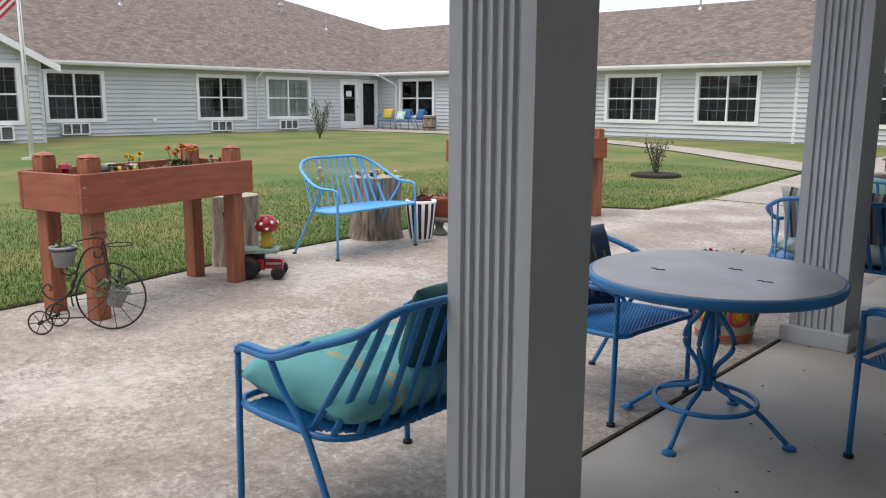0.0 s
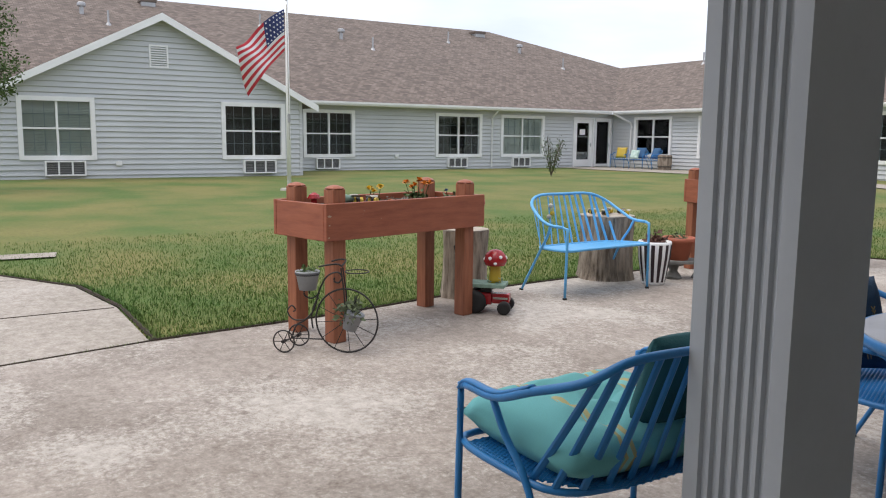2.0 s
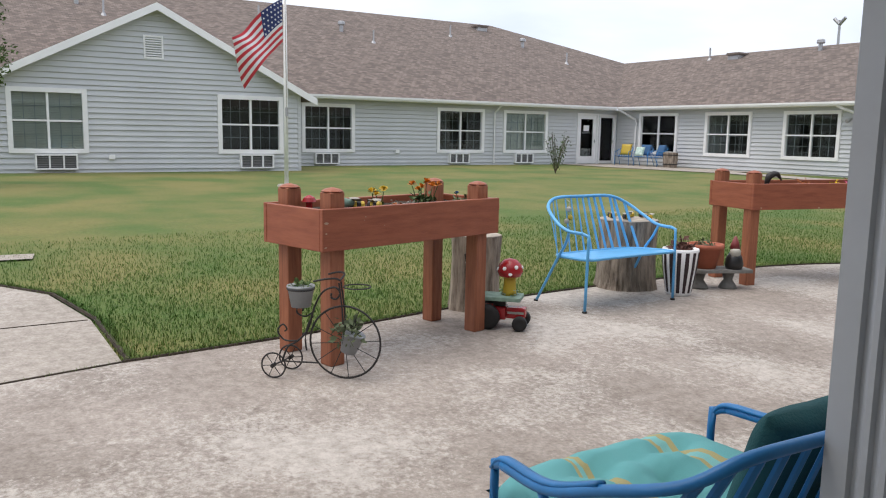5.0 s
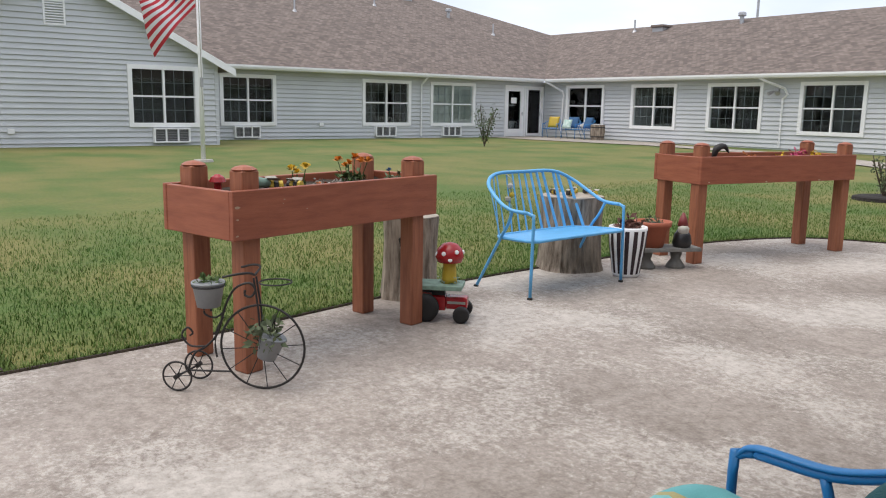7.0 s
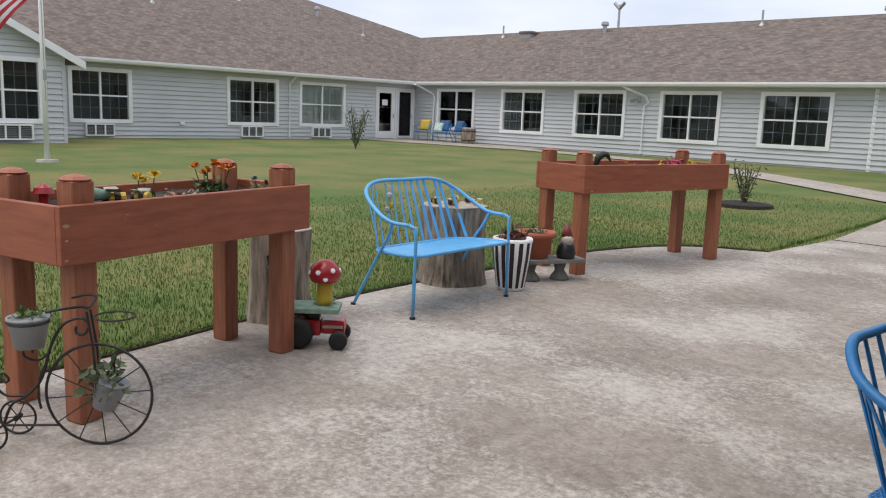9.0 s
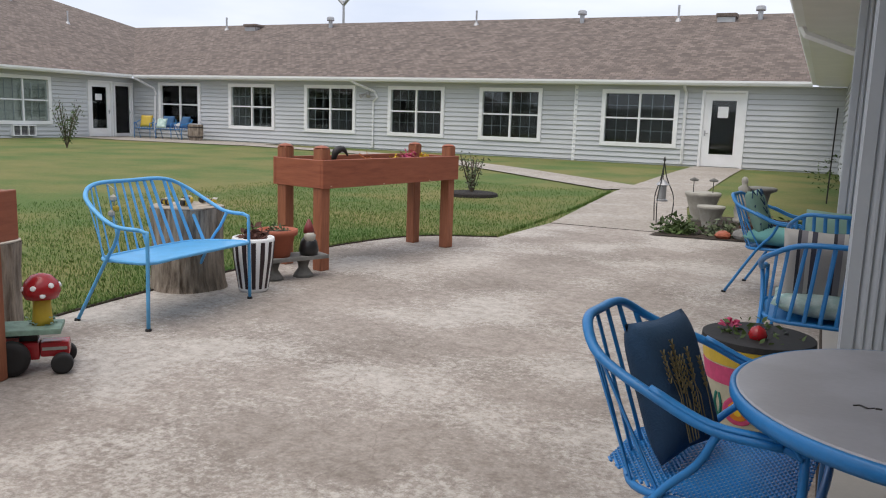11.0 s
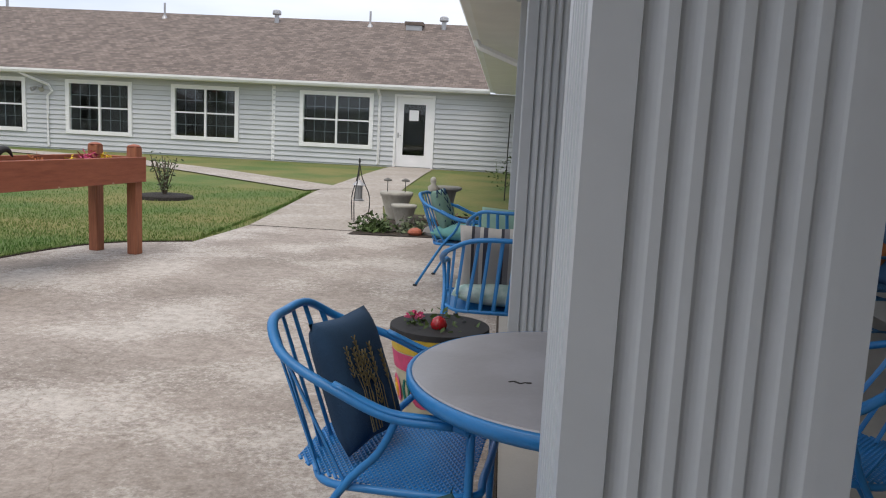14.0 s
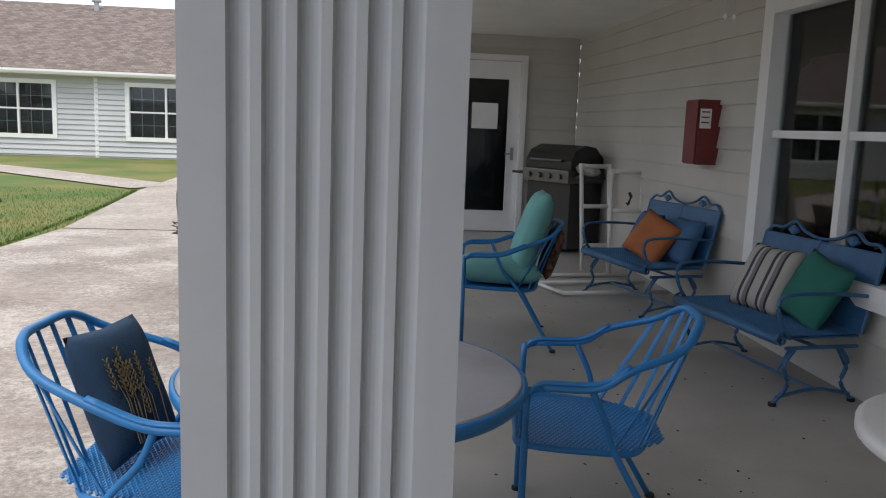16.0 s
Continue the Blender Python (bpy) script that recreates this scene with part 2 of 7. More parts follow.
M_BEDWOOD = stretched("red_stained_wood", (0.35, 0.108, 0.054), (0.25, 0.07, 0.035), (1.2, 1.2, 9), 3.0, 0.5, 0.25)
M_POSTWOOD = stretched("red_stained_post", (0.37, 0.135, 0.066), (0.24, 0.078, 0.038), (14, 14, 1.2), 3.0, 0.55, 0.35)
M_RAWWOOD = mat("chipped_wood", (0.5, 0.36, 0.25), 0.8, 0.2, 20, 0.2, 80)
M_BLUE = mat("blue_painted_steel", (0.022, 0.20, 0.50), 0.38, 0.12, 8, 0.08, 70)
M_SLATE = mat("weathered_blue_steel", (0.035, 0.135, 0.29), 0.5, 0.2, 9, 0.1, 70)
M_LBLUE = mat("light_blue_painted_steel", (0.12, 0.42, 0.76), 0.4, 0.12, 8, 0.08, 70)
M_BLACK = mat("black_wrought_iron", (0.022, 0.019, 0.018), 0.55, 0.2, 12, 0.1, 90)
M_TABLETOP = mat("worn_grey_tabletop", (0.36, 0.36, 0.39), 0.33, 0.1, 3, 0.05, 60, second=(0.28, 0.275, 0.29))


# ---- building helpers ----
def box(bm, x0, y0, z0, x1, y1, z1, m=None):
    v = [bm.verts.new((x, y, z)) for x in (x0, x1) for y in (y0, y1) for z in (z0, z1)]
    for f in ((0, 1, 3, 2), (4, 6, 7, 5), (0, 4, 5, 1), (2, 3, 7, 6), (0, 2, 6, 4), (1, 5, 7, 3)):
        bm.faces.new([v[i] for i in f])
    if m is not None:
        bmesh.ops.transform(bm, matrix=m, verts=v)
    return v


def boxes(*rows):
    bm = bmesh.new()
    for r in rows:
        box(bm, *r)
    return bm


def bevelled(bm, w, seg=2):
    bmesh.ops.bevel(bm, geom=list(bm.edges), offset=w, segments=seg, affect="EDGES", profile=0.7)
    return bm


def finish(name, bm, material, smooth=False):
    me = bpy.data.meshes.new(name)
    bmesh.ops.recalc_face_normals(bm, faces=bm.faces)
    bm.to_mesh(me)
    bm.free()
    if material:
        me.materials.append(material)
    if smooth:
        for f in me.polygons:
            f.use_smooth = True
    return new(name, me)


def part(name, bm, material, parent, label="", smooth=False):
    ob = finish(name, bm, material, smooth)
    ob.parent = parent
    if label:
        tagged(ob, label)
    return ob


def thing(name, m, label, category, group="", kind=""):
    ob = new(name)
    ob.empty_display_size = 0.1
    ob.matrix_basis = m
    return tagged(ob, label, category, group, kind)


def structure(name, bm, material, label="", category="", smooth=False):
    return tagged(finish(name, bm, material, smooth), label, category, "", "structure")


def spline(pts, n=8, closed=False):
    """Catmull-Rom points through pts."""
    p = [Vector(q) for q in pts]
    out = []
    count = len(p) if closed else len(p) - 1
    for i in range(count):
        a = p[i - 1] if (i or closed) else p[0] * 2 - p[1]
        b, c = p[i], p[(i + 1) % len(p)]
        d = p[(i + 2) % len(p)] if (closed or i + 2 < len(p)) else p[-1] * 2 - p[-2]
        for k in range(n):
            t = k / n
            out.append(0.5 * (2 * b + (c - a) * t + (2 * a - 5 * b + 4 * c - d) * t * t + (3 * b - a - 3 * c + d) * t ** 3))
    if not closed:
        out.append(p[-1])
    return out


def tube(bm, pts, r, seg=8, closed=False, flat=1.0, up=(0, 0, 1)):
    """Sweeps a round (or flattened) bar along pts; r may be a list."""
    pts = [Vector(p) for p in pts]
    rs = np.interp(np.linspace(0, 1, len(pts)), np.linspace(0, 1, len(r)), r) if isinstance(r, (list, tuple)) else [r] * len(pts)
    rings, n = [], len(pts)
    ref = Vector(up)
    for i, p in enumerate(pts):
        a, b = pts[i - 1] if (i or closed) else p, pts[(i + 1) % n] if (closed or i + 1 < n) else p
        d = (b - a).normalized()
        side = d.cross(ref)
        if side.length < 1e-3:
            side = d.cross(Vector((1, 0.01, 0)))
        side.normalize()
        nor = side.cross(d).normalized()
        rings.append([bm.verts.new(p + (side * math.cos(q) * flat + nor * math.sin(q)) * rs[i]) for q in (2 * math.pi * k / seg for k in range(seg))])
    for i in range(n if closed else n - 1):
        a, b = rings[i], rings[(i + 1) % n]
        for k in range(seg):
            bm.faces.new((a[k], a[(k + 1) % seg], b[(k + 1) % seg], b[k]))
    if not closed:
        bm.faces.new(rings[0][::-1])
        bm.faces.new(rings[-1])
    return bm


def bar(pts, r, seg=8, n=0, closed=False, flat=1.0, up=(0, 0, 1)):
    return tube(bmesh.new(), spline(pts, n, closed) if n else pts, r, seg, closed, flat, up)


def lathe(bm, rows, seg=24, cx=0.0, cy=0.0, wob=0.0, seed=0):
    """Turned body: rows of (radius, height)."""
    rings = []
    for r, z in rows:
        rings.append([bm.verts.new((cx + r * math.cos(a) * (1 + wob * noise.noise((math.cos(a) * 2 + seed, math.sin(a) * 2, z * 1.5))), cy + r * math.sin(a) * (1 + wob * noise.noise((math.cos(a) * 2 + seed, math.sin(a) * 2, z * 1.5))), z)) for a in (2 * math.pi * k / seg for k in range(seg))])
    for a, b in zip(rings, rings[1:]):
        for k in range(seg):
            bm.faces.new((a[k], a[(k + 1) % seg], b[(k + 1) % seg], b[k]))
    bm.faces.new(rings[0][::-1])
    bm.faces.new(rings[-1])
    return bm


def turned(rows, seg=24, **kw):
    return lathe(bmesh.new(), rows, seg, **kw)


# ---- ground ----
BASE = 0.15  # ground at the far walls


def ground_z(x, y):
    west = min(max((-x - 7.0) / 16.0, 0), 1)
    north = min(max((y - 12.0) / 14.0, 0), 1)
    k = max(west, north)
    return BASE * k * k * (3 - 2 * k)


def sheet(outline, lift, step=1.0):
    """Flat polygon following the lie of the ground, cut fine enough to bend with it."""
    bm = bmesh.new()
    bm.faces.new([bm.verts.new((x, y, 0)) for x, y in outline])
    xs, ys = [p[0] for p in outline], [p[1] for p in outline]
    for lo, hi, nrm in ((min(xs), max(xs), (1, 0, 0)), (min(ys), max(ys), (0, 1, 0))):
        k = math.floor(lo / step) * step + step
        while k < hi:
            bmesh.ops.bisect_plane(bm, geom=bm.verts[:] + bm.edges[:] + bm.faces[:], plane_co=(k * nrm[0], k * nrm[1], 0), plane_no=nrm)
            k += step
    for v in bm.verts:
        v.co.z = ground_z(v.co.x, v.co.y) + lift
    return bm


def smooth_outline(pts, n=6):
    return [(p.x, p.y) for p in spline([(x, y, 0) for x, y in pts], n)]


bm = bmesh.new()
N = 60
grid = {}
for i in range(N + 1):
    for j in range(N + 1):
        x, y = -40 + 60 * i / N, -25 + 60 * j / N
        if i in (0, N):
            x = -600 if i == 0 else 600
        if j in (0, N):
            y = -600 if j == 0 else 600
        grid[i, j] = bm.verts.new((x, y, ground_z(x, y) - 0.02))
for i in range(N):
    for j in range(N):
        bm.faces.new((grid[i, j], grid[i + 1, j], grid[i + 1, j + 1], grid[i, j + 1]))
structure("ground", bm, M_GRASS, "flat earth and grass reaching the horizon", "ground")

PATIO_WEST = smooth_outline([(-5.66, 2.62), (-5.8, 3.9), (-6.05, 5.2), (-6.2, 6.4), (-6.24, 7.8), (-6.27, 9.3), (-5.9, 10.55), (-5.1, 11.08)], 4)
patio = [(-1.5, -9), (-1.5, 12.75), (-5.0, 12.75), (-5.1, 11.08)] + PATIO_WEST[::-1][1:] + [(-5.45, 1.6), (-5.4, -9)]
patio_ob = structure("pavement_patio", sheet(patio, 0.0), M_CONC, "worn pale concrete patio with flaking surface and hairline cracks", "patio")
bm = sheet([(-5.49, 1.6), (-5.70, 2.62), (-6.9, 2.62), (-8.0, 2.45), (-9.0, 1.85), (-14, -2.5), (-16, -9), (-5.44, -9)], 0.0)
structure("pavement_west_walk", bm, M_WALK, "concrete walk joining the patio, with tooled joints", "pavement")
structure("pavement_far_slab", sheet([(-10.1, 0.6), (-10.0, 2.5), (-10.35, 2.55), (-10.5, 0.6)], 0.0), M_WALK, "strip of concrete walk across the lawn", "pavement")
NORTH_W = [(-5.0, 12.79), (-5.2, 15.5), (-5.35, 18.0), (-5.3, 20.5), (-5.25, 27.9)]
structure("pavement_north_walk", sheet([(-3.2, 12.79), (-3.7, 16), (-3.8, 20), (-3.85, 27.9)] + NORTH_W[::-1], 0.0), M_WALK, "concrete walk leading to a white door", "pavement")
mid = spline([(-5.2, 18.6, 0), (-7.3, 20.3, 0), (-10, 22.4, 0), (-14, 24.6, 0), (-19, 25.8, 0), (-24, 26.4, 0), (-28.2, 26.6, 0)], 6)
lft, rgt = [], []
for i, p in enumerate(mid):
    d = (mid[min(i + 1, len(mid) - 1)] - mid[max(i - 1, 0)]).normalized()
    s = Vector((-d.y, d.x, 0)) * 0.6
    lft.append((p.x + s.x, p.y + s.y))
    rgt.append((p.x - s.x, p.y - s.y))
structure("pavement_curved_walk", sheet(lft + rgt[::-1], 0.004), M_WALK, "curving concrete walk across the lawn", "pavement")
structure("pavement_corner_pad", sheet([(-28.2, 24.6), (-25.2, 24.6), (-20.5, 25.3), (-20.5, 27.9), (-28.2, 27.9)], 0.002), M_WALK, "concrete pad before the corner doors", "pavement")

# tooled joints and the slab edge
jt = bmesh.new()
tube(jt, [(-5.68, 2.62, -0.006), (-5.46, 1.6, -0.006), (-5.42, -9, -0.006)], 0.012, 6)
tube(jt, [(-5.0, 12.77, 0.001), (-3.2, 12.77, -0.001)], 0.006, 6)
tube(jt, [(-6.9, 2.6, -0.006), (-6.7, -9, -0.006)], 0.012, 6)
tube(jt, [(-8.6, 2.05, -0.006), (-8.4, -9, -0.006)], 0.012, 6)
tube(jt, [(-5.25, 16.2, 0.013), (-3.7, 16.2, 0.013)], 0.012, 6)
structure("trim_joint", jt, M_SOIL_AND_SHADE, "dark tooled joints in concrete", "joint")

# porch slab, a touch proud of the patio
bm = bmesh.new()
prof = [(-9, 0), (6.8, 0), (12.39, 0.11)]
top = [[bm.verts.new((x, y, z + 0.012)) for y, z in prof] for x in (-1.66, 1.386)]
low = [[bm.verts.new((x, y, -0.1)) for y, z in prof] for x in (-1.66, 1.386)]
for k in range(2):
    bm.faces.new((top[0][k], top[1][k], top[1][k + 1], top[0][k + 1]))
    bm.faces.new((top[0][k], top[0][k + 1], low[0][k + 1], low[0][k]))
    bm.faces.new((low[0][k], low[0][k + 1], low[1][k + 1], low[1][k]))
structure("floor_porch", bm, M_SLAB, "smooth grey concrete porch slab with scattered specks", "floor")
jt = bmesh.new()
tube(jt, [(-1.66, -9, 0.006), (-1.66, 12.4, 0.006)], 0.016, 6)
structure("trim_slab_joint", jt, M_SOIL_AND_SHADE, "dark gap between porch slab and patio", "joint")


# ---- walls of lap siding ----
def siding(bm, place, z0, z1, row, limits, openings=(), lap=0.045, phase=0.0, slot=0.026):
    """Lapped boards. place(s, out, z) gives a point; limits(z) the wall's two ends; openings: (s0, s1, z0, z1)."""
    cuts = {z0, z1}
    k = z0 + phase
    while k < z1:
        cuts.add(round(k, 4))
        k += row
    bottoms = sorted(cuts)
    lips = [q + slot for q in bottoms if q + slot < z1 - 0.01]
    cuts.update(lips)
    for o in openings:
        cuts.update(q for q in o[2:] if z0 < q < z1)
    cuts = sorted(cuts)
    for a, b in zip(cuts, cuts[1:]):
        start = max(q for q in bottoms if q <= a + 1e-6)
        la, lb = limits(a), limits(b)
        blocked = sorted((o[0], o[1]) for o in openings if o[2] < (a + b) / 2 < o[3])
        segs = []
        edges = [None] + [q for o in blocked for q in o] + [None]
        for u, v in zip(edges[0::2], edges[1::2]):
            segs.append((u, v))
        oa, ob_ = lap * (1 - (a - start) / row), lap * (1 - (b - start) / row)
        gap = b - start < slot + 1e-4
        if gap:
            oa = ob_ = 0.0
        for u, v in segs:
            sa0, sb0 = (la[0], lb[0]) if u is None else (max(u, la[0]), max(u, lb[0]))
            sa1, sb1 = (la[1], lb[1]) if v is None else (min(v, la[1]), min(v, lb[1]))
            if sa1 - sa0 < 0.005:
                continue
            q = [bm.verts.new(place(sa0, oa, a)), bm.verts.new(place(sa1, oa, a)), bm.verts.new(place(sb1, ob_, b)), bm.verts.new(place(sb0, ob_, b))]
            bm.faces.new(q)
            if not gap and abs(a - start - slot) < 1e-4:
                g = [bm.verts.new(place(sa0, 0, a)), bm.verts.new(place(sa1, 0, a))]
                bm.faces.new((g[0], g[1], q[1], q[0]))


def backing(bm, place, z0, z1, s0, s1, openings, thick):
    """The wall's body behind the boards, with its openings cut through."""
    cols = sorted({s0, s1, *[q for o in openings for q in o[:2]]})
    for a, b in zip(cols, cols[1:]):
        holes = sorted((o[2], o[3]) for o in openings if o[0] < (a + b) / 2 < o[1])
        z = z0
        for h0, h1 in holes + [(z1, z1)]:
            if h0 - z > 0.01:
                vs = [bm.verts.new(place(s, o, zz)) for s in (a, b) for o in (-0.004, -thick) for zz in (z, h0)]
                for f in ((0, 1, 3, 2), (4, 6, 7, 5), (0, 4, 5, 1), (2, 3, 7, 6), (0, 2, 6, 4), (1, 5, 7, 3)):
                    bm.faces.new([vs[i] for i in f])
            z = h1


def wall(name, place, s0, s1, z0, z1, openings=(), row=0.155, label="", material=None, limits=None, thick=0.15):
    if limits:
        root = tagged(new(name), label, "wall", "", "structure")
    else:
        bm = bmesh.new()
        backing(bm, place, z0, z1, s0, s1, openings, thick)
        root = structure(name, bm, material or M_SIDING, label, "wall")
    z = z0
    while z < z1 - 0.01:
        top = min(z + row, z1)
        bm = bmesh.new()
        siding(bm, place, z, top, row, limits or (lambda q: (s0, s1)), [o for o in openings if o[2] < top and o[3] > z])
        if bm.faces:
            part("siding_board", bm, material or M_SIDING, root)
        else:
            bm.free()
        z = top
    return root


def on_west(x):
    return lambda s, o, z: (x + o, s, z)


def on_north(y):
    return lambda s, o, z: (s, y - o, z)


def on_east(x):
    return lambda s, o, z: (x - o, s, z)


def slab(bm, place, s0, s1, z0, z1, o0, o1):
    vs = [bm.verts.new(place(s, o, zz)) for s in (s0, s1) for o in (o0, o1) for zz in (z0, z1)]
    for f in ((0, 1, 3, 2), (4, 6, 7, 5), (0, 4, 5, 1), (2, 3, 7, 6), (0, 2, 6, 4), (1, 5, 7, 3)):
        bm.faces.new([vs[i] for i in f])
    return bm


WINDOWS = []


def window(place, s0, s1, z0, z1, blind=0.0, trim=0.125, label="white double window with dark glass and grey muntins", grid=True):
    """Twin double-hung window: casing, sashes, muntins, four panes, and the room behind."""
    n = len(WINDOWS) + 1
    root = tagged(new("window_%d" % n), label, "window", "", "structure")
    WINDOWS.append(root)
    s0, s1, z0, z1 = s0 - 0.04, s1 + 0.04, z0 - 0.04, z1 + 0.03
    a, b, lo, hi = s0 + trim, s1 - trim, z0 + trim, z1 - trim
    c, r = (a + b) / 2, (lo + hi) / 2
    bm = bmesh.new()
    slab(bm, place, s0, a, z0, z1, -0.1, 0.062)
    slab(bm, place, b, s1, z0, z1, -0.1, 0.062)
    slab(bm, place, a, b, hi, z1, -0.1, 0.062)
    slab(bm, place, a, b, lo - trim, lo, -0.1, 0.07)
    part("window_frame", bm, M_WHITE, root)
    bm = bmesh.new()
    slab(bm, place, c - 0.03, c + 0.03, lo, hi, -0.09, 0.012)
    part("mullion", bm, M_WHITE, root)
    for u, v in ((a, c - 0.03), (c + 0.03, b)):
        bm = bmesh.new()
        slab(bm, place, u, v, r - 0.025, r + 0.025, -0.07, -0.005)
        part("meeting_rail", bm, M_WHITE, root)
        for p, q in ((lo, r - 0.025), (r + 0.025, hi)):
            bm = bmesh.new()
            slab(bm, place, u, v, p, q, -0.052, -0.046)
            g = part("pane", bm, M_GLASS, root)
            g.visible_shadow = False
            if grid:
                bm = bmesh.new()
                for k in (1, 2):
                    m = u + (v - u) * k / 3
                    slab(bm, place, m - 0.008, m + 0.008, p, q, -0.068, -0.055)
                slab(bm, place, u, v, (p + q) / 2 - 0.008, (p + q) / 2 + 0.008, -0.0675, -0.0555)
                part("muntin", bm, M_MUNTIN, root)
    if blind:
        bm = bmesh.new()
        z = hi
        while z > hi - (hi - lo) * blind + 0.02:
            slab(bm, place, a, b, z - 0.042, z - 0.002, -0.1, -0.092)
            z -= 0.044
        part("blind", bm, M_BLIND, root, "cream horizontal blind, lowered")
    # added room shell; its dimness is put into the wall colour
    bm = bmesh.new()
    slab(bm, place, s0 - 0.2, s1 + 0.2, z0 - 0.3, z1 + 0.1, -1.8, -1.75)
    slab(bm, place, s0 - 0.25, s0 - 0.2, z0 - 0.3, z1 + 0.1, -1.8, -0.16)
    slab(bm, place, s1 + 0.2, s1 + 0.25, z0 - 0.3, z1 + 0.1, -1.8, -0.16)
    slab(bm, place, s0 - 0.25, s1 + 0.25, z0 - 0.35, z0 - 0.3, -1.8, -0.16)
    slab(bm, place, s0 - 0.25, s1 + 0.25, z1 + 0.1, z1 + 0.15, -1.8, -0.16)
    part("room", bm, M_ROOM, root, "room shell behind the glass, coloured dark for shade")
    return root


DOORS = []


def door(place, s0, s1, z0, z1, label, glass=(0.16, 0.30, 0.16), notice=None, handle_at=1, white=True):
    n = len(DOORS) + 1
    root = tagged(new("door_%d" % n), label, "door", "", "structure")
    DOORS.append(root)
    f = 0.07
    bm = bmesh.new()
    slab(bm, place, s0, s0 + f, z0, z1, -0.12, 0.058)
    slab(bm, place, s1 - f, s1, z0, z1, -0.12, 0.058)
    slab(bm, place, s0 + f, s1 - f, z1 - f, z1, -0.12, 0.058)
    part("door_frame", bm, M_WHITE, root)
    a, b, lo, hi = s0 + f + 0.004, s1 - f - 0.004, z0 + 0.015, z1 - f - 0.004
    ga, gb, gl, gh = a + glass[0], b - glass[0], lo + glass[1], hi - glass[2]
    bm = bmesh.new()
    slab(bm, place, a, ga, lo, hi, -0.07, -0.02)
    slab(bm, place, gb, b, lo, hi, -0.07, -0.02)
    slab(bm, place, ga, gb, lo, gl, -0.07, -0.02)
    slab(bm, place, ga, gb, gh, hi, -0.07, -0.02)
    part("leaf", bm, M_WHITE, root)
    bm = bmesh.new()
    for q in ((ga, gb, gl, gl + 0.02), (ga, gb, gh - 0.02, gh), (ga, ga + 0.02, gl + 0.02, gh - 0.02), (gb - 0.02, gb, gl + 0.02, gh - 0.02)):
        slab(bm, place, *q, -0.06, -0.012)
    part("glazing_bead", bm, M_WHITE, root)
    bm = bmesh.new()
    slab(bm, place, ga + 0.02, gb - 0.02, gl + 0.02, gh - 0.02, -0.048, -0.042)
    g = part("pane", bm, M_GLASS, root)
    g.visible_shadow = False
    if notice:
        bm = bmesh.new()
        slab(bm, place, *notice, -0.04, -0.038)
        part("notice", bm, M_WHITE, root, "white paper notice")
    h = b - 0.07 if handle_at else a + 0.07
    bm = bmesh.new()
    slab(bm, place, h - 0.02, h + 0.02, z0 + 0.92, z0 + 1.08, -0.02, -0.008)
    slab(bm, place, h - (0.1 if handle_at else -0.01), h + (0.01 if handle_at else 0.1), z0 + 0.99, z0 + 1.01, 0.02, 0.04)
    slab(bm, place, h - 0.01, h + 0.01, z0 + 0.99, z0 + 1.01, -0.01, 0.03)
    part("door_handle", bm, M_METAL, root)
    # added hall shell, coloured dark to read as unlit
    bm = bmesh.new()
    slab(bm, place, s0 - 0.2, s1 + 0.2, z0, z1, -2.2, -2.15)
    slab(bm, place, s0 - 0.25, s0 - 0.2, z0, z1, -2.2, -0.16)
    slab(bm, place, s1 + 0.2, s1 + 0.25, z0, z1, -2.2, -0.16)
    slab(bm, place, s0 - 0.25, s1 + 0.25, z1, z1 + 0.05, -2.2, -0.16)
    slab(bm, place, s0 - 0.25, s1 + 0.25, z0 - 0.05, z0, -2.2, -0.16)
    part("hall", bm, M_ROOM, root, "hall shell behind the glass, coloured dark for shade")
    return root


def air_conditioner(place, s, z, w=0.95, h=0.4):
    """Through-wall unit below a window."""
    e = Vector(place(s, 0, z))
    root = thing("air_conditioner", Matrix.Translation(e), "white through-wall air conditioner with dark grille", "air conditioner", "wall air conditioners")
    loc = lambda q, o, zz: tuple(Vector(place(s + q, o, z + zz)) - e)
    bm = bmesh.new()
    slab(bm, loc, -w / 2, w / 2, h - 0.04, h, -0.05, 0.16)
    slab(bm, loc, -w / 2, w / 2, 0, 0.04, -0.05, 0.16)
    for q in (-w / 2, w / 2 - 0.04):
        slab(bm, loc, q, q + 0.04, 0.04, h - 0.04, -0.05, 0.16)
    for k in (1, 2):
        slab(bm, loc, -w / 2 + w * k / 3 - 0.02, -w / 2 + w * k / 3 + 0.02, 0.04, h - 0.04, 0.10, 0.155)
    part("case", bm, M_WHITE, root)
    bm = bmesh.new()
    slab(bm, loc, -w / 2 + 0.04, w / 2 - 0.04, 0.04, h - 0.04, 0.02, 0.09)
    part("grille", bm, M_GRILLE, root, "dark grey coil grille")
    bm = bmesh.new()
    for k in range(1, 7):
        zz = 0.04 + (h - 0.08) * k / 7
        slab(bm, loc, -w / 2 + 0.04, w / 2 - 0.04, zz - 0.004, zz + 0.004, 0.09, 0.10)
    part("louvre", bm, M_METAL, root)
    return root


def downspout(pts, label="white metal downspout", r=0.045):
    bm = bar(pts, r, 4)
    return structure("trim_downspout", bm, M_WHITE, label, "downspout")


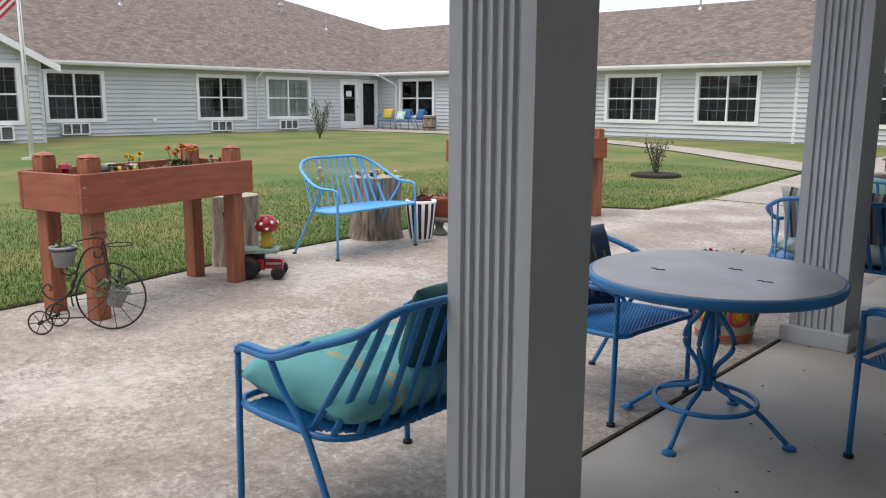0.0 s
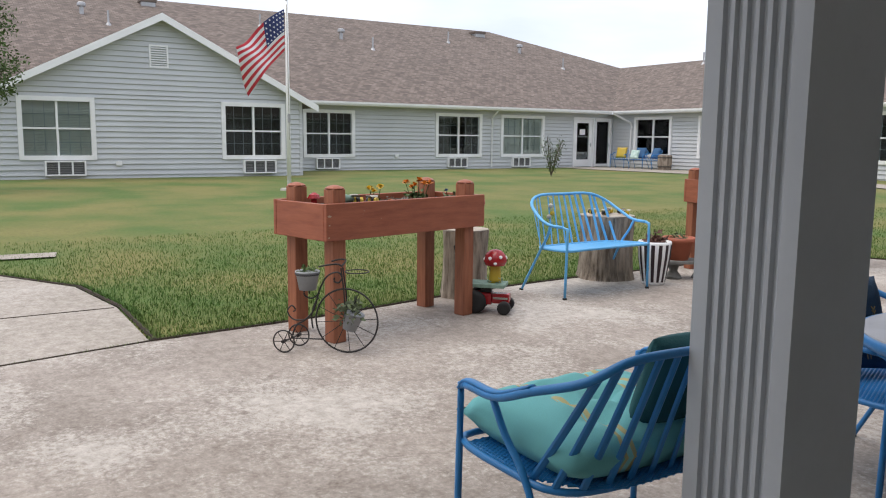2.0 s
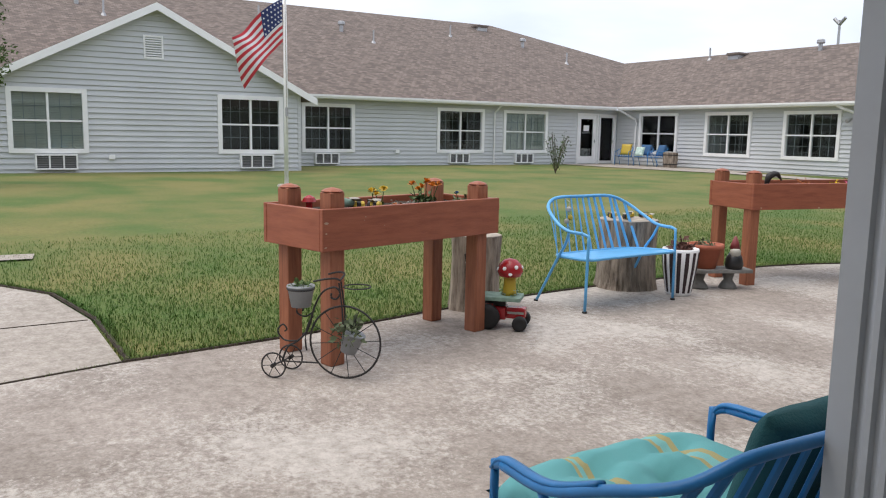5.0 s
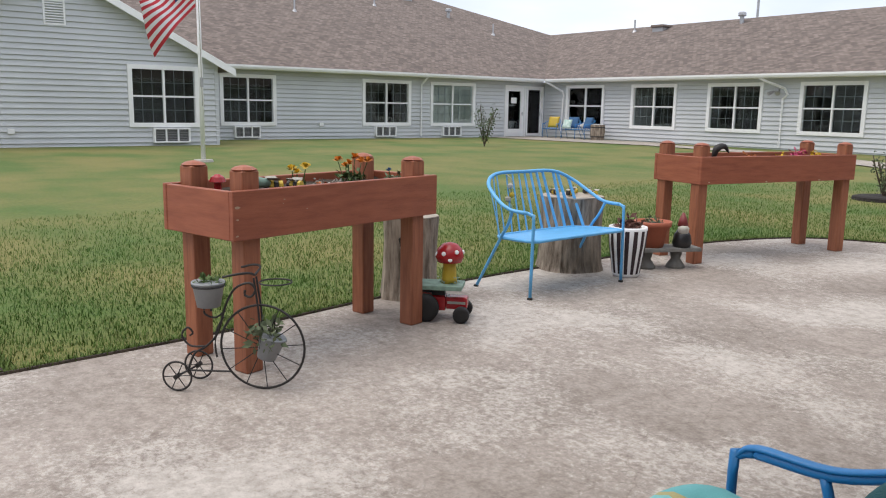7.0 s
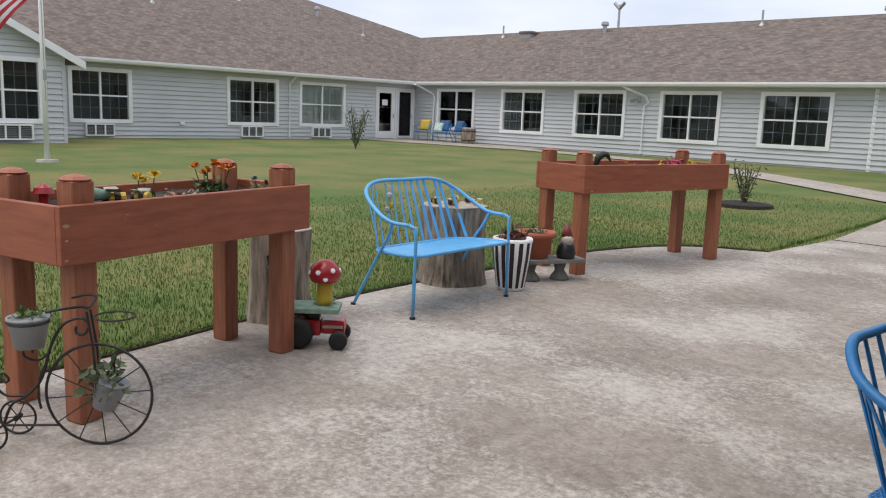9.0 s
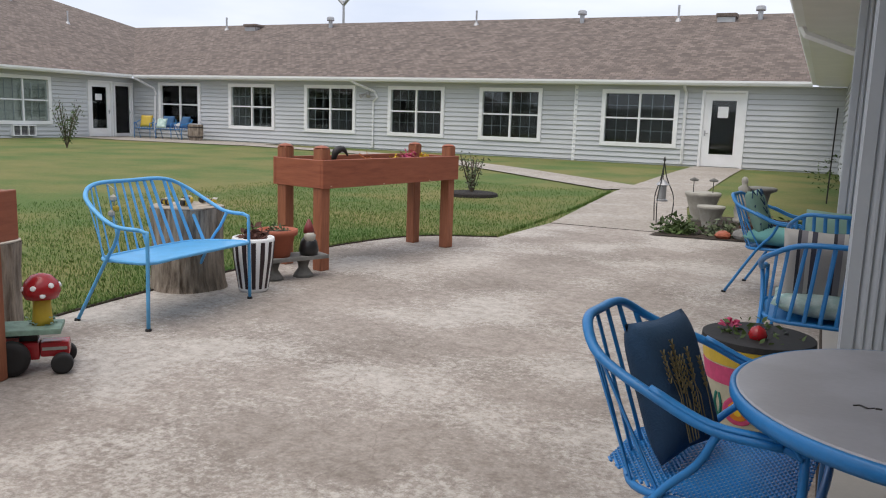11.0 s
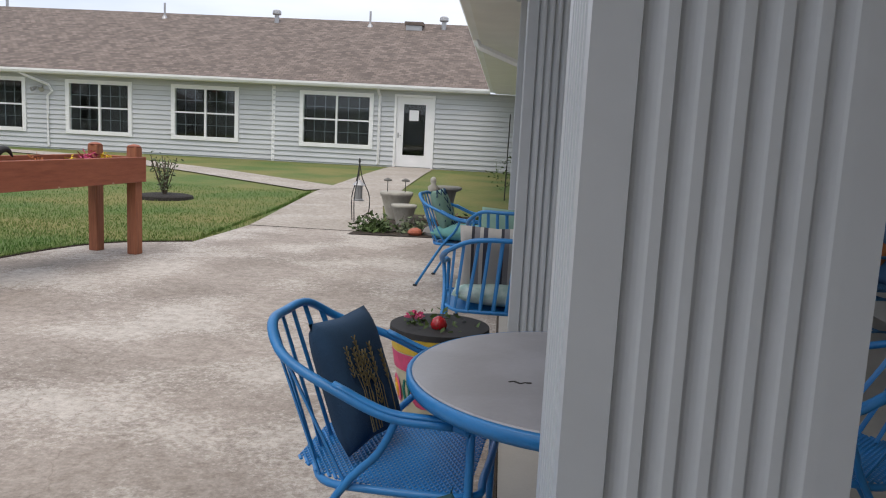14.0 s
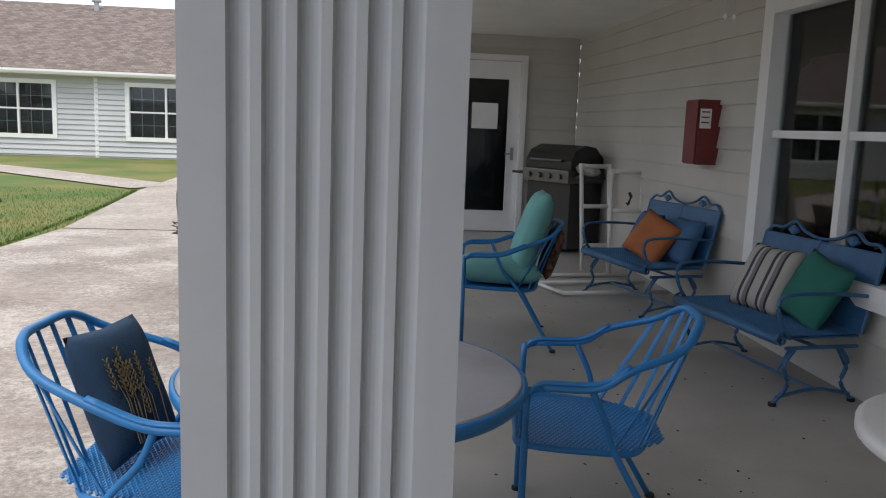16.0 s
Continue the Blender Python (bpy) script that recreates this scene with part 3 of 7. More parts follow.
def wall_box(place, s, z):
    """Small weatherproof socket box with a hinged cover."""
    e = Vector(place(s, 0.04, z))
    loc = lambda q, o, zz: tuple(Vector(place(s + q, 0.04 + o, z + zz)) - e)
    root = thing("socket_box", Matrix.Translation(e), "small white weatherproof socket box on the siding", "socket", "socket boxes")
    part("box", slab(bmesh.new(), loc, -0.07, 0.07, -0.06, 0.06, -0.03, 0.05), M_WHITE, root)
    part("cover", slab(bmesh.new(), loc, -0.08, 0.08, -0.05, 0.075, 0.051, 0.075), M_WHITE, root)


def wall_floodlight(place, s, z):
    """Two lamp heads on a round plate under the eave."""
    e = Vector(place(s, 0.04, z))
    loc = lambda q, o, zz: Vector(place(s + q, 0.04 + o, z + zz)) - e
    root = thing("wall_floodlight", Matrix.Translation(e), "twin-headed grey floodlight on the siding under the eave", "lamp")
    part("plate", slab(bmesh.new(), loc, -0.07, 0.07, -0.07, 0.07, -0.03, 0.03), M_METAL, root)
    for k in (-1, 1):
        part("arm", bar([loc(0, 0.02, 0), loc(k * 0.08, 0.1, 0.01)], 0.018, 6), M_METAL, root)
        part("lamp_head", bar([loc(k * 0.08, 0.1, 0.01), loc(k * 0.14, 0.2, -0.05), loc(k * 0.17, 0.26, -0.08)], [0.03, 0.06, 0.075], 10), M_METAL, root)


# west wing, set back
XW, YN = -28.3, 28.05
W = on_west(XW)


def yw(y):
    return 1.58 + (y - 1.58) * 1.069


west_windows = [(yw(12.05), yw(13.93), 0), (yw(17.36), yw(19.40), 0), (yw(20.38), yw(22.49), 1)]
ZB, ZT = 0.66, 2.36
openings = [(a, b, ZB, ZT) for a, b, _ in west_windows] + [(yw(24.1), yw(25.25), BASE, 2.38), (yw(25.3), yw(26.3) - 0.05, BASE, 2.36)]
wall("wall_west", W, 11.0, YN, BASE - 0.1, 2.56, openings, label="light grey lap siding wall of a low wing")
for a, b, f in west_windows:
    window(W, a, b, ZB, ZT, f, label="white double window with cream blind drawn" if f else "white double window with dark glass and grey muntins")
    air_conditioner(W, (a + b) / 2 - 0.1, 0.2)
door(W, yw(24.1), yw(25.25), BASE, 2.38, "white door with tall dark glass pane", notice=(yw(24.5), yw(24.8), 1.6, 1.85))
door(W, yw(25.3), yw(26.3) - 0.05, BASE, 2.36, "narrow white framed glass door in the corner", glass=(0.05, 0.1, 0.06))

wall_box(W, 16.6, 0.66)

# gabled bay
XG = -25.0
G = on_west(XG)


def gy(y):
    return 1.58 + (y - 1.58) * 1.08


G0, G1, GT, GZ = gy(2.55), gy(10.65), gy(6.64), 4.75
gable_windows = [(gy(3.12), gy(4.87), 1), (gy(8.27), gy(10.08), 0)]
wall("wall_gable", G, G0, G1, BASE - 0.1, 2.5, [(a, b, 0.70, 2.38) for a, b, _ in gable_windows], label="light grey lap siding gable wall")


def gable_lim(z):
    k = max(0.0, (z - 2.5) / (GZ - 2.5))
    return (G0 + (GT - G0) * k, G1 + (GT - G1) * k)


VENT = (gy(6.33), gy(6.83), 3.33, 3.98)
wall("wall_gable_peak", G, G0, G1, 2.5, GZ - 0.02, [VENT], limits=gable_lim, label="light grey lap siding gable peak")
bm = bmesh.new()
vs = [bm.verts.new(p) for p in ((XG - 0.03, G0, 2.5), (XG - 0.03, G1, 2.5), (XG - 0.03, GT, GZ))]
bm.faces.new(vs)
bmesh.ops.extrude_face_region(bm, geom=bm.faces[:])
for v in vs:
    v.co.x -= 0.1
structure("wall_gable_backing", bm, M_SIDING, "gable wall body", "wall")
for a, b, f in gable_windows:
    window(G, a, b, 0.70, 2.38, f, label="white double window with cream blind drawn" if f else "white double window with dark glass and grey muntins")
    air_conditioner(G, (a + b) / 2 + 0.15, 0.22, 1.05, 0.42)
wall_box(G, 5.75, 0.55)
vent = thing("gable_vent", Matrix.Translation((XG + 0.02, (VENT[0] + VENT[1]) / 2, VENT[2])), "white slatted gable vent", "vent")
vw, vh = VENT[1] - VENT[0], VENT[3] - VENT[2]
bm = boxes((-0.03, -vw / 2, 0, 0.02, -vw / 2 + 0.05, vh), (-0.03, vw / 2 - 0.05, 0, 0.02, vw / 2, vh), (-0.03, -vw / 2 + 0.05, 0, 0.02, vw / 2 - 0.05, 0.05), (-0.03, -vw / 2 + 0.05, vh - 0.05, 0.02, vw / 2 - 0.05, vh))
part("frame", bm, M_WHITE, vent)
for k in range(8):
    z = 0.06 + k * (vh - 0.12) / 8
    bm = bmesh.new()
    box(bm, -0.03, -vw / 2 + 0.05, -0.005, 0.03, vw / 2 - 0.05, 0.005, pose(0, 0, z + 0.035, 0, 35, 0))
    part("slat", bm, M_WHITE, vent)
for y0, side in ((G1, 1), (G0, -1)):
    bm = boxes((XW, min(y0, y0 - side * 0.12), BASE - 0.1, XG - 0.004, max(y0, y0 - side * 0.12), 2.6))
    structure("wall_gable_return", bm, M_SIDING, "short grey return wall", "wall")
bm = boxes((XG - 0.1, G1 - 0.09, BASE - 0.1, XG + 0.03, G1 + 0.02, 2.5), (XG - 0.1, G0 - 0.02, BASE - 0.1, XG + 0.03, G0 + 0.09, 2.5))
structure("trim_gable_corner", bm, M_SIDING, "grey corner boards", "trim")
wall("wall_west_far", W, -14.0, G0 - 0.13, BASE - 0.1, 2.56, (), label="light grey lap siding wall")

# north wing
NW = on_north(YN)
north_windows = [(-26.83, -24.70), (-23.18, -21.04), (-19.58, -17.41), (-15.98, -13.83), (-12.44, -10.29)]
N2 = on_north(YN - 0.12)
wall("wall_north", NW, XW, -9.1, BASE - 0.15, 2.56, [(a, b, 0.70, 2.38) for a, b in north_windows], label="light grey lap siding wall of a long low wing")
wall("wall_north_east", N2, -9.1, 1.5, BASE - 0.15, 2.56, [(-8.19, -5.90, 0.70, 2.38), (-5.19, -3.91, BASE, 2.42)], label="light grey lap siding wall beside the door")
bm = boxes((-9.13, YN - 0.145, BASE - 0.1, -9.03, YN - 0.01, 2.56))
structure("trim_jog", bm, M_WHITE, "white corner board where the wall steps out", "trim")
for a, b in north_windows:
    window(NW, a, b, 0.70, 2.38)
window(N2, -8.19, -5.90, 0.70, 2.38, label="white double window beside the door, dark glass")
door(N2, -5.19, -3.91, BASE, 2.42, "white door with dark glass and a paper notice", glass=(0.2, 0.35, 0.2), notice=(-4.72, -4.42, 1.62, 1.95), handle_at=0)

wall_floodlight(NW, -16.85, 2.1)


# roofs
def roof_face(name, pts, material, label):
    bm = bmesh.new()
    vs = [bm.verts.new(p) for p in pts]
    bm.faces.new(vs)
    r = bmesh.ops.extrude_face_region(bm, geom=bm.faces[:])
    for v in [q for q in r["geom"] if isinstance(q, bmesh.types.BMVert)]:
        v.co.z -= 0.06
    return structure(name, bm, material, label, "roof")


EZ = 2.68
RX, RZW = -39.2, 7.46
roof_face("roof_west", [(XW + 0.5, -14, EZ), (XW + 0.5, YN - 0.5, EZ), (-34.2, 34.0, 5.38), (RX, 28.4, RZW), (RX, -14, RZW)], M_ROOF_Y, "brown grey asphalt shingle roof slope")
roof_face("roof_north", [(XW + 0.5, YN - 0.5, EZ), (6.0, YN - 0.5, EZ), (6.0, 34.0, 5.38), (-34.2, 34.0, 5.38)], M_ROOF_X, "brown grey asphalt shingle roof slope")
roof_face("roof_west_hip", [(RX, 28.4, RZW), (-34.2, 34.0, 5.38), (-39.2, 38.0, 3.0), (-44, 30, 5.0)], M_ROOF_Y, "brown grey shingle hip")
sl = (GZ - 2.5) / (G1 - GT)
for y1, side in ((G1, 1), (G0, -1)):
    e = y1 + side * 0.45
    roof_face("roof_gable", [(XG + 0.35, GT, GZ + 0.10), (XG + 0.35, e, 2.5 - 0.45 * sl + 0.10), (XW + 0.6, e, 2.5 - 0.45 * sl + 0.10), (XW - 5.2, GT, GZ + 0.10)], M_ROOF_X, "brown grey shingle gable roof")
    d = Vector((0, e - GT, 2.5 - 0.45 * sl - GZ))
    bm = bmesh.new()
    q = [(XG + 0.30, GT, GZ + 0.11), (XG + 0.30, e, 2.5 - 0.45 * sl + 0.11), (XG + 0.30, e, 2.5 - 0.45 * sl - 0.10), (XG + 0.30, GT, GZ - 0.10)]
    vs = [bm.verts.new(p) for p in q]
    bm.faces.new(vs)
    r = bmesh.ops.extrude_face_region(bm, geom=bm.faces[:])
    for v in [k for k in r["geom"] if isinstance(k, bmesh.types.BMVert)]:
        v.co.x += 0.06
    structure("trim_rake", bm, M_WHITE, "white rake board along the gable", "trim")
    bm = bmesh.new()
    q = [(XG, GT, GZ + 0.02), (XG, e, 2.5 - 0.45 * sl + 0.02), (XG + 0.3, e, 2.5 - 0.45 * sl + 0.02), (XG + 0.3, GT, GZ + 0.02)]
    bm.faces.new([bm.verts.new(p) for p in q])
    r = bmesh.ops.extrude_face_region(bm, geom=bm.faces[:])
    for v in [k for k in r["geom"] if isinstance(k, bmesh.types.BMVert)]:
        v.co.z -= 0.02
    structure("trim_gable_soffit", bm, M_SOFFIT, "white gable soffit", "trim")


def gutter(name, a, b, out):
    """Gutter with rolled lip, fascia and soffit along an eave from a to b; out points away from the wall."""
    a, b, out = Vector(a), Vector(b), Vector(out)
    bm = bmesh.new()
    prof = [(-0.02, -0.13), (0.07, -0.13), (0.11, -0.06), (0.11, 0.0), (0.095, 0.0), (0.095, -0.05), (0.06, -0.115), (-0.02, -0.115)]
    rings = [[bm.verts.new(p + out * o + Vector((0, 0, z))) for o, z in prof] for p in (a, b)]
    for k in range(len(prof)):
        bm.faces.new((rings[0][k], rings[0][(k + 1) % 8], rings[1][(k + 1) % 8], rings[1][k]))
    bm.faces.new(rings[0])
    bm.faces.new(rings[1][::-1])
    structure(name, bm, M_WHITE, "white metal gutter along the eave", "gutter")
    bm = bmesh.new()
    q = [a - out * 0.02 + Vector((0, 0, -0.14)), b - out * 0.02 + Vector((0, 0, -0.14)), b - out * 0.75 + Vector((0, 0, -0.14)), a - out * 0.75 + Vector((0, 0, -0.14))]
    bm.faces.new([bm.verts.new(p) for p in q])
    r = bmesh.ops.extrude_face_region(bm, geom=bm.faces[:])
    for v in [k for k in r["geom"] if isinstance(k, bmesh.types.BMVert)]:
        v.co.z += 0.02
    structure("trim_soffit", bm, M_SOFFIT, "white soffit under the eave", "trim")


gutter("trim_gutter_west", (XW + 0.5, G1 + 0.2, EZ), (XW + 0.5, YN - 0.62, EZ), (1, 0, 0))
gutter("trim_gutter_north", (XW + 0.62, YN - 0.5, EZ), (-2.2, YN - 0.5, EZ), (0, -1, 0))
downspout([(XW + 0.52, yw(19.9), 2.55), (XW + 0.42, yw(19.9), 2.48), (XW + 0.06, yw(19.9), 2.25), (XW + 0.06, yw(19.9), BASE + 0.05)])
downspout([(XW + 0.6, YN - 0.55, 2.56), (XW + 0.75, YN - 0.5, 2.5), (XW + 1.25, YN - 0.1, 2.15), (XW + 1.3, YN - 0.06, 1.95), (XW + 1.25, YN - 0.06, 1.85), (XW + 1.2, YN - 0.06, BASE + 0.05)])
downspout([(-17.3, YN - 0.5, 2.56), (-17.1, YN - 0.45, 2.45), (-16.55, YN - 0.1, 2.2), (-16.45, YN - 0.06, 2.0), (-16.62, YN - 0.06, 1.85), (-16.62, YN - 0.06, BASE + 0.05)])
downspout([(-5.68, YN - 0.52, 2.56), (-5.68, YN - 0.40, 2.45), (-5.66, YN - 0.18, 2.35), (-5.66, YN - 0.18, BASE + 0.05)])


def roof_vent(kind, x, y, z):
    if kind == "pipe":
        root = thing("vent_pipe", Matrix.Translation((x, y, z)), "grey plumbing vent pipe on the shingle roof", "vent pipe", "roof vents")
        part("pipe", turned([(0.04, -0.1), (0.04, 0.55)], 10), M_METAL, root)
        part("flashing", turned([(0.14, -0.08), (0.06, 0.08)], 12), M_METAL, root)
    elif kind == "cap":
        root = thing("roof_flue", Matrix.Translation((x, y, z)), "capped metal flue on the shingle roof", "flue", "roof vents")
        part("pipe", turned([(0.09, -0.15), (0.09, 0.3)], 12), M_METAL, root)
        part("cap", turned([(0.16, 0.28), (0.17, 0.32), (0.16, 0.42), (0.1, 0.46)], 14), M_METAL, root)
    else:
        root = thing("roof_turtle_vent", Matrix.Translation((x, y, z)), "low brown square roof ventilator", "roof vent", "roof vents")
        part("base", boxes((-0.3, -0.3, -0.12, 0.3, 0.3, 0.06)), M_METAL, root)
        part("hood", bevelled(boxes((-0.36, -0.36, 0.06, 0.36, 0.36, 0.2)), 0.06), M_ROOF_X, root)
    return root


def west_roof_z(x):
    return EZ + (XW + 0.5 - x) / (XW + 0.5 - RX) * (RZW - EZ)


for kind, x, y in (("cap", -36.2, 6.5), ("pipe", -35.0, 7.3), ("turtle", -38.4, 9.5), ("pipe", -36.5, 14.0), ("cap", -35.6, 17.6), ("pipe", -34.3, 18.6), ("pipe", -36.4, 24.0), ("turtle", -38.2, 27.0), ("cap", -35.6, 28.0), ("pipe", -33.4, 29.2)):
    roof_vent(kind, x, y, west_roof_z(x))
for kind, x in (("pipe", -27.8), ("turtle", -26.2), ("cap", -22.0), ("pipe", -15.0), ("cap", -10.6), ("pipe", -7.0), ("turtle", -5.3), ("cap", -4.2)):
    roof_vent(kind, x, 33.4, EZ + (33.4 - YN + 0.5) / 6.45 * 2.7)
mast = thing("lamp_mast", Matrix.Translation((-25.5, 40.0, 0.1)), "distant grey pole with two floodlights", "floodlight pole")
part("pole", turned([(0.09, 0), (0.06, 7.2)], 10), M_METAL, mast)
for s in (-1, 1):
    part("floodlight", bar([(0, 0, 7.0), (s * 0.3, 0, 7.3)], 0.09, 8), M_METAL, mast)

# ---- porch ----
PX, PY, CZ = 1.386, 12.4, 2.57
P = on_east(PX)
porch_windows = [(5.82, 7.66, 0.57, 2.34), (-2.5, 0.5, 0.55, 2.36)]
bm = bmesh.new()
backing(bm, P, -0.1, CZ, -9.0, PY, porch_windows, 0.15)
pw = structure("wall_porch", bm, M_PSIDING, "grey beige lap siding wall along the porch", "wall")


def board_rows(parent, place, s0, s1, z0, z1, row, openings, cuts):
    """Separate siding boards, row by row, broken at staggered butt joints."""
    z, k = z0, 0
    while z < z1 - 0.01:
        top = min(z + row, z1)
        ends = [s0] + [c + (0.9 * (k % 3)) for c in cuts if s0 < c + 0.9 * (k % 3) < s1] + [s1]
        for a, b in zip(ends, ends[1:]):
            bm = bmesh.new()
            siding(bm, place, z, top, row, lambda q, a=a, b=b: (a + 0.001, b - 0.001), [o for o in openings if o[0] < b and o[1] > a and o[2] < top and o[3] > z], lap=0.02, slot=0.012)
            if bm.faces:
                part("siding_board", bm, M_PSIDING, parent)
            else:
                bm.free()
        z, k = top, k + 1


board_rows(pw, P, -9.0, PY - 0.02, 0.0, CZ, 0.165, porch_windows, (4.3, 8.2))
for o in porch_windows:
    wnd = window(P, *o, trim=0.13, label="large white porch window with drawn grey curtains", grid=False)
    bm = bmesh.new()
    n = 60
    cols = [[bm.verts.new(P(o[0] + (o[1] - o[0]) * i / n, -0.22 + 0.025 * math.sin(i * 1.3) + 0.01 * math.sin(i * 0.47), z)) for z in (o[2] + 0.02, o[3] - 0.02)] for i in range(n + 1)]
    for a, b in zip(cols, cols[1:]):
        bm.faces.new((a[0], b[0], b[1], a[1]))
    part("curtain", bm, M_CURTAIN, wnd, "thin grey-beige curtain", True)
E2 = on_north(PY)
bm = bmesh.new()
backing(bm, E2, 0.0, CZ, -1.3, PX, [(-0.36, 0.72, 0.11, 2.33)], 0.15)
ew = structure("wall_porch_end", bm, M_PSIDING, "grey beige lap siding wall at the porch's end", "wall")
board_rows(ew, E2, -1.3, PX - 0.02, 0.1, CZ, 0.165, [(-0.36, 0.72, 0.11, 2.33)], ())
door(E2, -0.36, 0.72, 0.115, 2.33, "white porch door with tall dark glass and paper notice", glass=(0.12, 0.24, 0.2), notice=(0.05, 0.38, 1.42, 1.74))
wall("wall_east_wing", on_east(-1.3), PY + 0.16, YN - 0.15, 0.0, CZ, (), label="light grey lap siding wall beyond the porch")
bm = boxes((-1.36, PY - 0.02, 0.0, -1.2, PY + 0.15, CZ))
structure("trim_porch_corner", bm, M_COLUMN, "grey corner post", "trim")
structure("wall_porch_south", boxes((-1.3, -9.15, -0.1, PX, -9.0, CZ)), M_PSIDING, "plain siding wall closing the porch", "wall")
structure("wall_south", boxes((XW, -14.2, 0, -1.3, -14.0, 2.6)), M_SIDING, "plain siding wall closing the court", "wall")
structure("ceiling_porch", boxes((-2.05, -9.2, CZ, PX + 0.2, YN - 0.1, CZ + 0.08)), M_SOFFIT, "white panelled porch ceiling and soffit", "ceiling")
roof_face("roof_porch", [(-2.15, -9.3, CZ + 0.16), (4.0, -9.3, CZ + 2.6), (4.0, YN - 0.4, CZ + 2.6), (-2.15, YN - 0.4, CZ + 0.16)], M_ROOF_Y, "brown grey shingle roof over the porch")
gutter("trim_gutter_porch", (-2.12, -9.2, CZ + 0.15), (-2.12, YN - 0.6, CZ + 0.15), (-1, 0, 0))
downspout([(-2.15, 13.4, 2.6), (-2.1, 13.4, 2.5), (-1.45, 13.4, 2.25), (-1.36, 13.4, 2.1), (-1.36, 13.4, 0.1)])


def column(y):
    """Square porch column: fluted faces, corner boards, plinth and capital."""
    root = thing("porch_column", Matrix.Translation((-1.476, y + 0.15, 0.012)), "grey painted square porch column with fluted faces", "column", "porch columns")
    h, top = 0.15, CZ - 0.012
    bm = bmesh.new()
    # outline with reeds on each side
    side = []
    reeds, e, w = 6, 0.049, 0.0359
    side.append((-h, -h))
    for k in range(reeds):
        a = -h + e + k * w
        side += [(a, -h), (a + 0.003, -h + 0.013), (a + 0.2 * w, -h + 0.013), (a + 0.32 * w, -h + 0.0115), (a + 0.46 * w, -h + 0.0075), (a + 0.58 * w, -h + 0.003), (a + 0.68 * w, -h + 0.0005)]
    side.append((-h + e + reeds * w, -h))
    ring = []
    for q in range(4):
        c, s = math.cos(q * math.pi / 2), math.sin(q * math.pi / 2)
        cut = (1.0, 0.0, 1.0, 0.4)[q]
        ring += [(x * c - (-h + (y2 + h) * cut) * s, x * s + (-h + (y2 + h) * cut) * c) for x, y2 in side]
    lo = [bm.verts.new((x, y2, 0.1)) for x, y2 in ring]
    hi = [bm.verts.new((x, y2, top - 0.08)) for x, y2 in ring]
    for k in range(len(ring)):
        bm.faces.new((lo[k], lo[(k + 1) % len(ring)], hi[(k + 1) % len(ring)], hi[k]))
    part("shaft", bm, M_COLUMN, root)
    b = 0.04
    part("plinth", bevelled(boxes((-h - b, -h - b, 0, h + b, h + b, 0.1)), 0.012), M_COLUMN, root)
    part("capital", bevelled(boxes((-h - b, -h - b, top - 0.08, h + b, h + b, top)), 0.012), M_COLUMN, root)
    return root


col = column(3.212)
for y in (-2.8, 6.22, 9.2):
    copy_thing(col, Matrix.Translation((-1.476, y + 0.15, 0.012)))

# ---- furniture ----
M_TEAL = striped("teal_striped_canvas", [(0.0, (0.13, 0.40, 0.41)), (0.40, (0.40, 0.36, 0.17)), (0.45, (0.20, 0.48, 0.47)), (0.52, (0.40, 0.36, 0.17)), (0.57, (0.13, 0.40, 0.41))], "X", 0.30)
M_DTEAL = mat("dark_teal_canvas", (0.012, 0.085, 0.095), 0.9, 0.15, 8, 0.3, 150)
M_AQUA = mat("aqua_canvas", (0.16, 0.40, 0.38), 0.9, 0.1, 8, 0.3, 150)
M_NAVY = mat("navy_canvas", (0.016, 0.05, 0.105), 0.9, 0.15, 8, 0.3, 150)
M_WHEAT = mat("printed_wheat", (0.17, 0.135, 0.065), 0.9, 0.3, 40, 0.1, 150)
M_ORANGE = mat("orange_canvas", (0.42, 0.14, 0.05), 0.9, 0.1, 8, 0.3, 150)
M_DENIM = mat("blue_canvas", (0.05, 0.13, 0.27), 0.9, 0.15, 8, 0.3, 150)
M_GREEN = mat("green_canvas", (0.02, 0.16, 0.125), 0.9, 0.1, 8, 0.3, 150)
M_STRIPE = striped("grey_striped_canvas", [(0.0, (0.42, 0.40, 0.37)), (0.35, (0.05, 0.05, 0.07)), (0.5, (0.45, 0.43, 0.4)), (0.62, (0.20, 0.19, 0.20)), (0.8, (0.03, 0.03, 0.04)), (0.9, (0.42, 0.40, 0.37))], "X", 0.16)
M_PALE = mat("pale_mint_canvas", (0.60, 0.70, 0.65), 0.9, 0.2, 10, 0.3, 120, second=(0.30, 0.46, 0.42))
M_BROWNP = mat("brown_floral_canvas", (0.20, 0.09, 0.06), 0.9, 0.5, 25, 0.3, 150, second=(0.03, 0.02, 0.02))
M_CHEV = mat("chevron_green", (0.20, 0.33, 0.27), 0.9, 0.1, 8, 0.3, 150)
M_BARK = stretched("weathered_bark", (0.36, 0.30, 0.24), (0.07, 0.05, 0.035), (9, 9, 1.3), 2.2, 0.95, 1.0, 0.32, 0.62)
M_CUT = mat("sawn_wood", (0.46, 0.40, 0.33), 0.9, 0.3, 14, 0.3, 60)
M_TERRA = mat("terracotta_plastic", (0.42, 0.12, 0.065), 0.6, 0.12, 10, 0.1, 60)
M_ZINC = mat("grey_zinc", (0.30, 0.32, 0.34), 0.5, 0.15, 9, 0.1, 60)
M_RED = mat("red_gloss", (0.36, 0.015, 0.02), 0.25, 0.1, 8, 0.05, 60)
